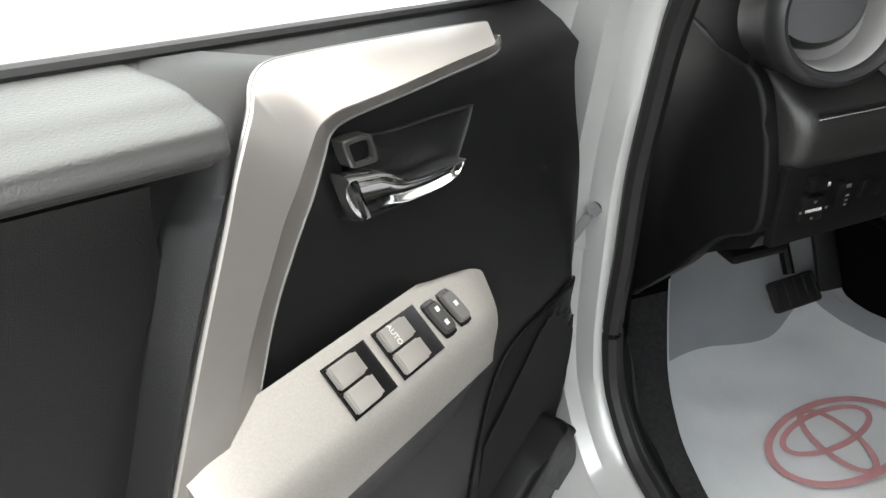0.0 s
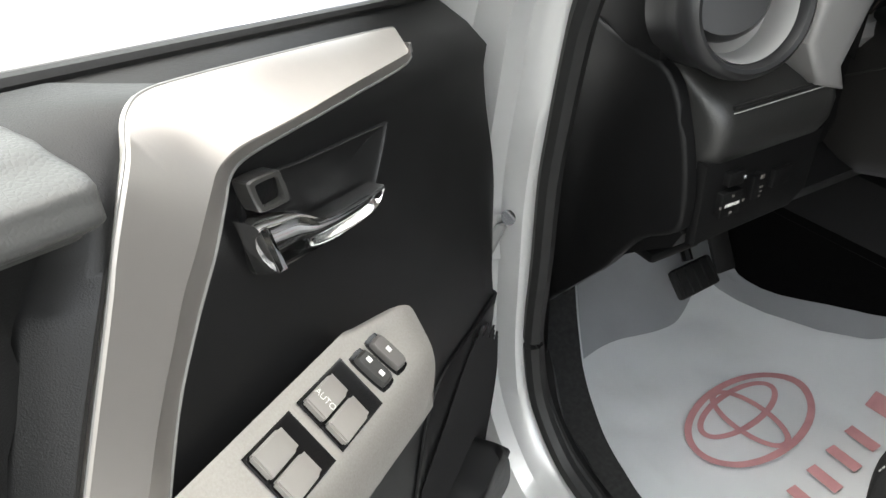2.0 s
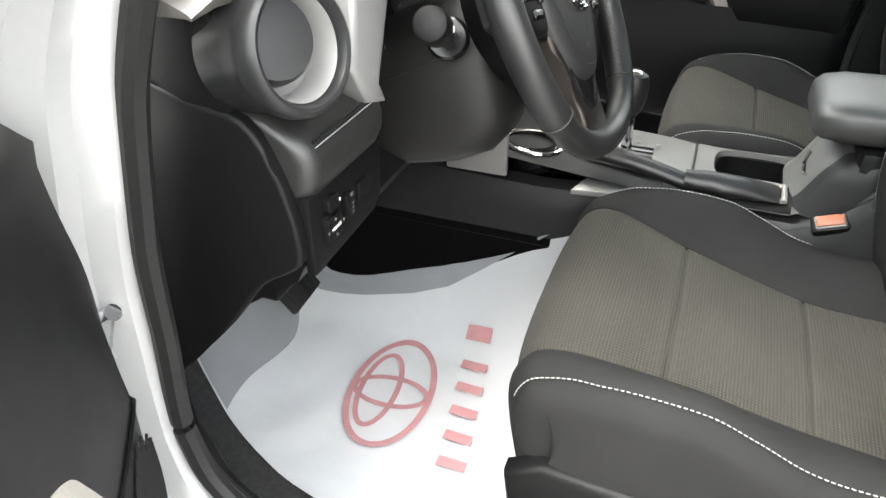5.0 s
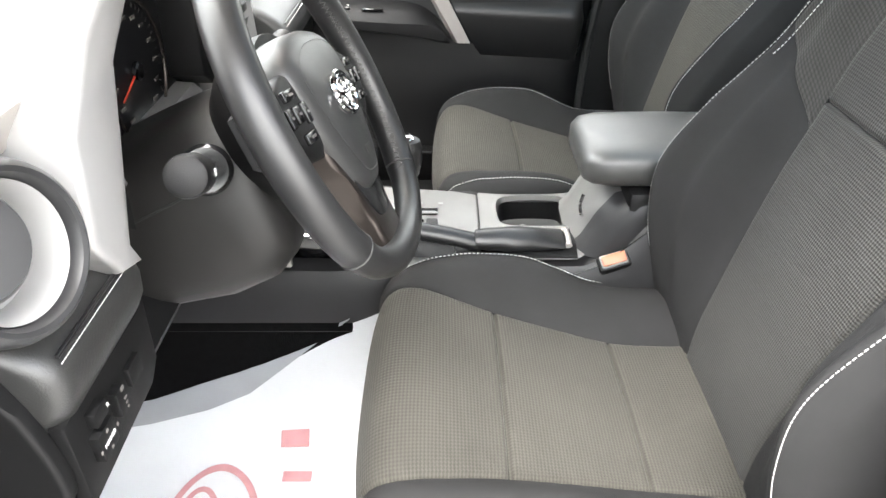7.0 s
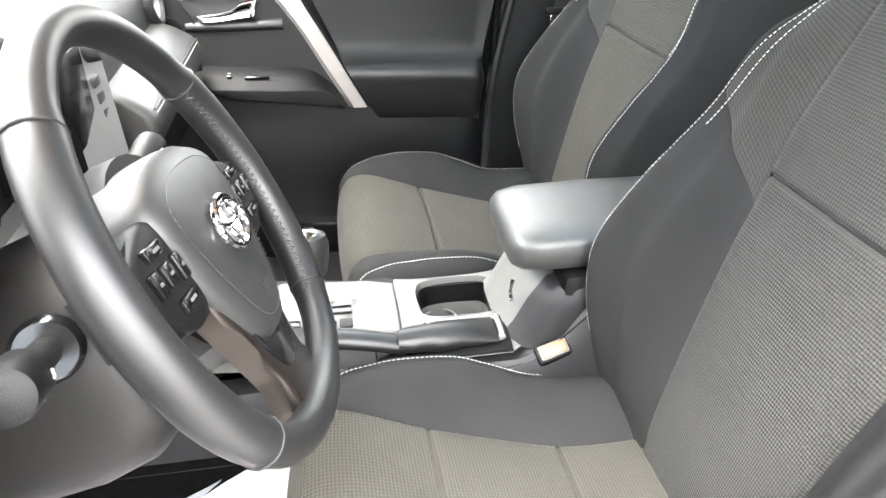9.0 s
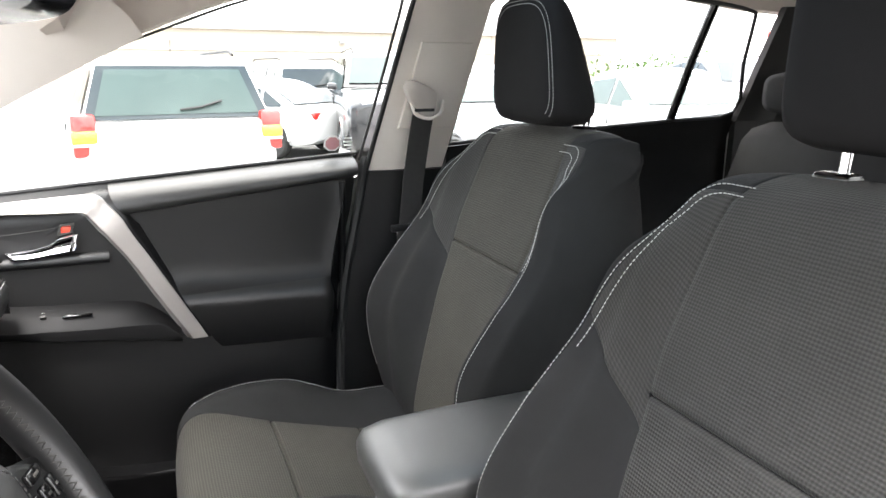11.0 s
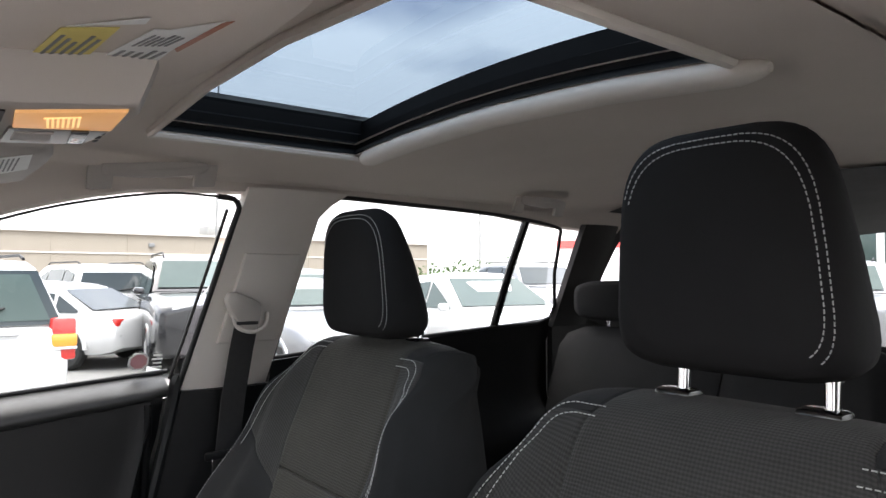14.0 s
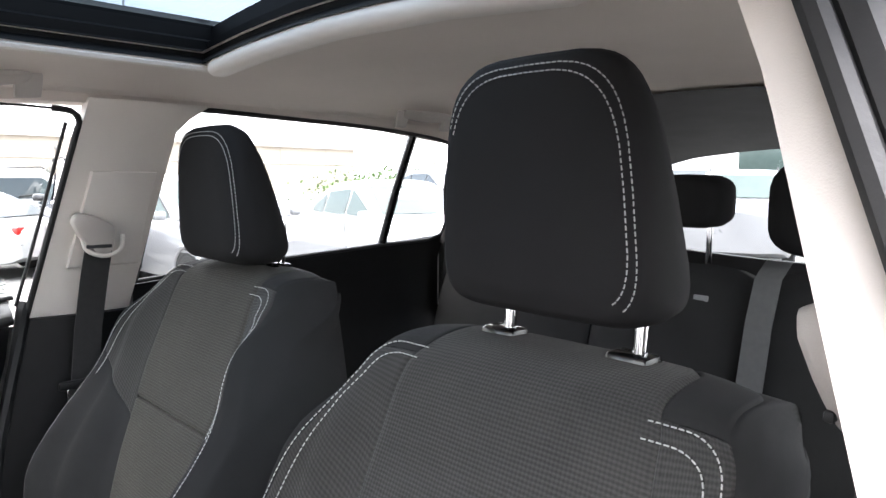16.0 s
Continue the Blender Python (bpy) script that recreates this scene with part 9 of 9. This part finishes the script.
parked_car("white_crossover", face(7.4, -15.6, 22), PALEPAINT, "pale silver pickup with a dark mirror", 5.4, 2.0, 1.85, "suv")
parked_car("far_sedan", face(1.6, -14.5, 16), WHITEPAINT, "white saloon in the far row", 4.8, 1.82, 1.45, "sedan")


def wall_block(name, p, q, h, label, material, z0=0.0, depth=8.0):
    p, q = Vector((*p, 0)), Vector((*q, 0))
    d = (q - p).normalized()
    n = Vector((d.y, -d.x, 0))
    if n.dot(p) < 0:
        n = -n
    bm = bmesh.new()
    skin(bm, [[a + Vector((0, 0, z0)), a + Vector((0, 0, z0 + h)), a + n * depth + Vector((0, 0, z0 + h)), a + n * depth + Vector((0, 0, z0))] for a in (p, q)])
    t = tagged(new(name), label, "building", "", "structure")
    part("wall", bm, material, t, smooth=False)
    return t, p, q, d, n


def buildings():
    t, p, q, d, n = wall_block("building_beige", (63, 30), (66, -49), 5.0, "long low beige panel building across the lot", WALLMAT)
    L = (q - p).length
    for k in range(int(L / 6)):
        a = p + d * (k * 6 + 3)
        part("panel_joint", boxbm((0, 0, 0), (0.10, 0.06, 4.9), 0, Matrix.Translation(a - n * 0.02 + Vector((0, 0, 2.5))) @ pose(0, 0, 0, 0, 0, math.degrees(math.atan2(d.y, d.x)))), WALLMAT, t)
    m = lambda a: Matrix.Translation(a) @ pose(0, 0, 0, 0, 0, math.degrees(math.atan2(d.y, d.x)))
    part("coping", boxbm((0, 0, 0), (L, 0.3, 0.18), 0, m((p + q) / 2 - n * 0.1 + Vector((0, 0, 5.0)))), TRIM, t)
    part("wall_band", boxbm((0, 0, 0), (L, 0.1, 0.12), 0, m((p + q) / 2 - n * 0.04 + Vector((0, 0, 3.2)))), TRIM, t)
    for k in (20, 34, 55, 62):
        part("roof_unit", boxbm((0, 0, 0), (3.5, 2.5, 1.2), 0.05, m(p + d * k + n * 4 + Vector((0, 0, 5.6)))), STEEL, t, "grey rooftop unit")
    for k in (15, 28, 47):
        part("wall_lamp", boxbm((0, 0, 0), (0.5, 0.3, 0.35), 0.05, m(p + d * k - n * 0.1 + Vector((0, 0, 4.0)))), GREYPRINT, t)
    t, p, q, d, n = wall_block("building_white", (46, -50), (20, -62), 5.6, "white ribbed showroom with a red fascia band", WALLGREY)
    L = (q - p).length
    m = lambda a: Matrix.Translation(a) @ pose(0, 0, 0, 0, 0, math.degrees(math.atan2(d.y, d.x)))
    part("fascia", boxbm((0, 0, 0), (L, 0.2, 0.75), 0, m((p + q) / 2 - n * 0.1 + Vector((0, 0, 4.35)))), REDSTRIPE, t, "red fascia band")
    for k in range(int(L / 0.6)):
        part("rib", boxbm((0, 0, 0), (0.09, 0.07, 5.5), 0, m(p + d * (0.6 * k + 0.3) - n * 0.02 + Vector((0, 0, 2.75)))), WALLGREY, t)
    part("sign_board", boxbm((0, 0, 0), (3.0, 0.1, 0.9), 0, m(p + d * 8 - n * 0.2 + Vector((0, 0, 2.9)))), GREYPRINT, t, "grey sign board")
    t, p, q, d, n = wall_block("building_showroom", (17, -40), (-6, -44), 5.2, "pale showroom with windows and a blue sign", WALLGREY)
    L = (q - p).length
    m = lambda a: Matrix.Translation(a) @ pose(0, 0, 0, 0, 0, math.degrees(math.atan2(d.y, d.x)))
    for k in range(8):
        w = part("window", boxbm((0, 0, 0), (2.4, 0.12, 1.7), 0.02, m(p + d * (1.6 + 2.8 * k) - n * 0.03 + Vector((0, 0, 2.9)))), PALEGLASS, t, "pale showroom window")
    part("blue_sign", boxbm((0, 0, 0), (2.6, 0.2, 2.2), 0.02, m(p + d * 7.5 - n * 0.2 + Vector((0, 0, 3.4)))), BLUESIGN, t, "blue sign panel")


buildings()


def poles():
    for x, y, h, r in ((40.0, -14.0, 13.0, 0.08), (38.0, -33.0, 6.4, 0.10)):
        t = tagged(new("light_pole"), "slim grey light pole standing in the lot", "light pole", "light poles")
        t.location = (x, y, 0)
        part("shaft", tube([(x, y, 0), (x, y, h)], lambda f: r * (1 - 0.3 * f), 10), STEEL, t)
        part("foot", disc((x, y, 0), (0, 0, 1), 0.25, 0.5, ((1, 0), (1, 0.8), (0.9, 1)), 16), WALLGREY, t)
        for k, z in enumerate((h, h - 1.2, h - 2.2)):
            part("arm", tube([(x, y, z), (x, y + 0.35 * (1 if k % 2 else -1), z + 0.02)], 0.04, 6), STEEL, t)


poles()


def hedge():
    bm = bmesh.new()
    rng = random.Random(4)
    c0 = Vector((25.5, -21.0, 0))
    for k in range(2600):
        p = c0 + Vector((rng.gauss(0, 1.0), rng.gauss(0, 1.6), abs(rng.gauss(0.9, 0.45))))
        s = rng.uniform(0.05, 0.13)
        a = Vector((rng.uniform(-1, 1), rng.uniform(-1, 1), rng.uniform(-1, 1))).normalized()
        b = a.orthogonal().normalized()
        bm.faces.new([bm.verts.new(p + a * s), bm.verts.new(p + b * s * 0.5), bm.verts.new(p - a * s), bm.verts.new(p - b * s * 0.5)])
    solo("hedge", bm, LEAF, "green hedge by the far wall", "hedge", "stuff", smooth=False)


hedge()


def sticker():
    t = thing("window_sticker", (0.735, 0.27, 1.27), "octagonal red warning sticker on the window", "sticker")
    c = Vector((side_x(1.278) + 0.016, 0.262, 1.279))
    part("octagon", disc(c, (-1, 0, -0.44), 0.020, 0.0008, ((1, 0), (1, 1)), 8, spin=math.pi / 8), WHITE, t, "white octagon")
    part("centre", disc(c - Vector((0.0012, 0, 0)), (-1, 0, -0.44), 0.016, 0.0008, ((1, 0), (1, 1)), 8, spin=math.pi / 8), REDINK, t, "red octagon field")
    for k in range(4):
        part("print_bar", boxbm((side_x(1.27 + 0.007 * k) + 0.015, 0.228, 1.266 + 0.008 * k), (0.0008, 0.020 - 0.004 * (k % 2), 0.003)), WHITE, t)


sticker()
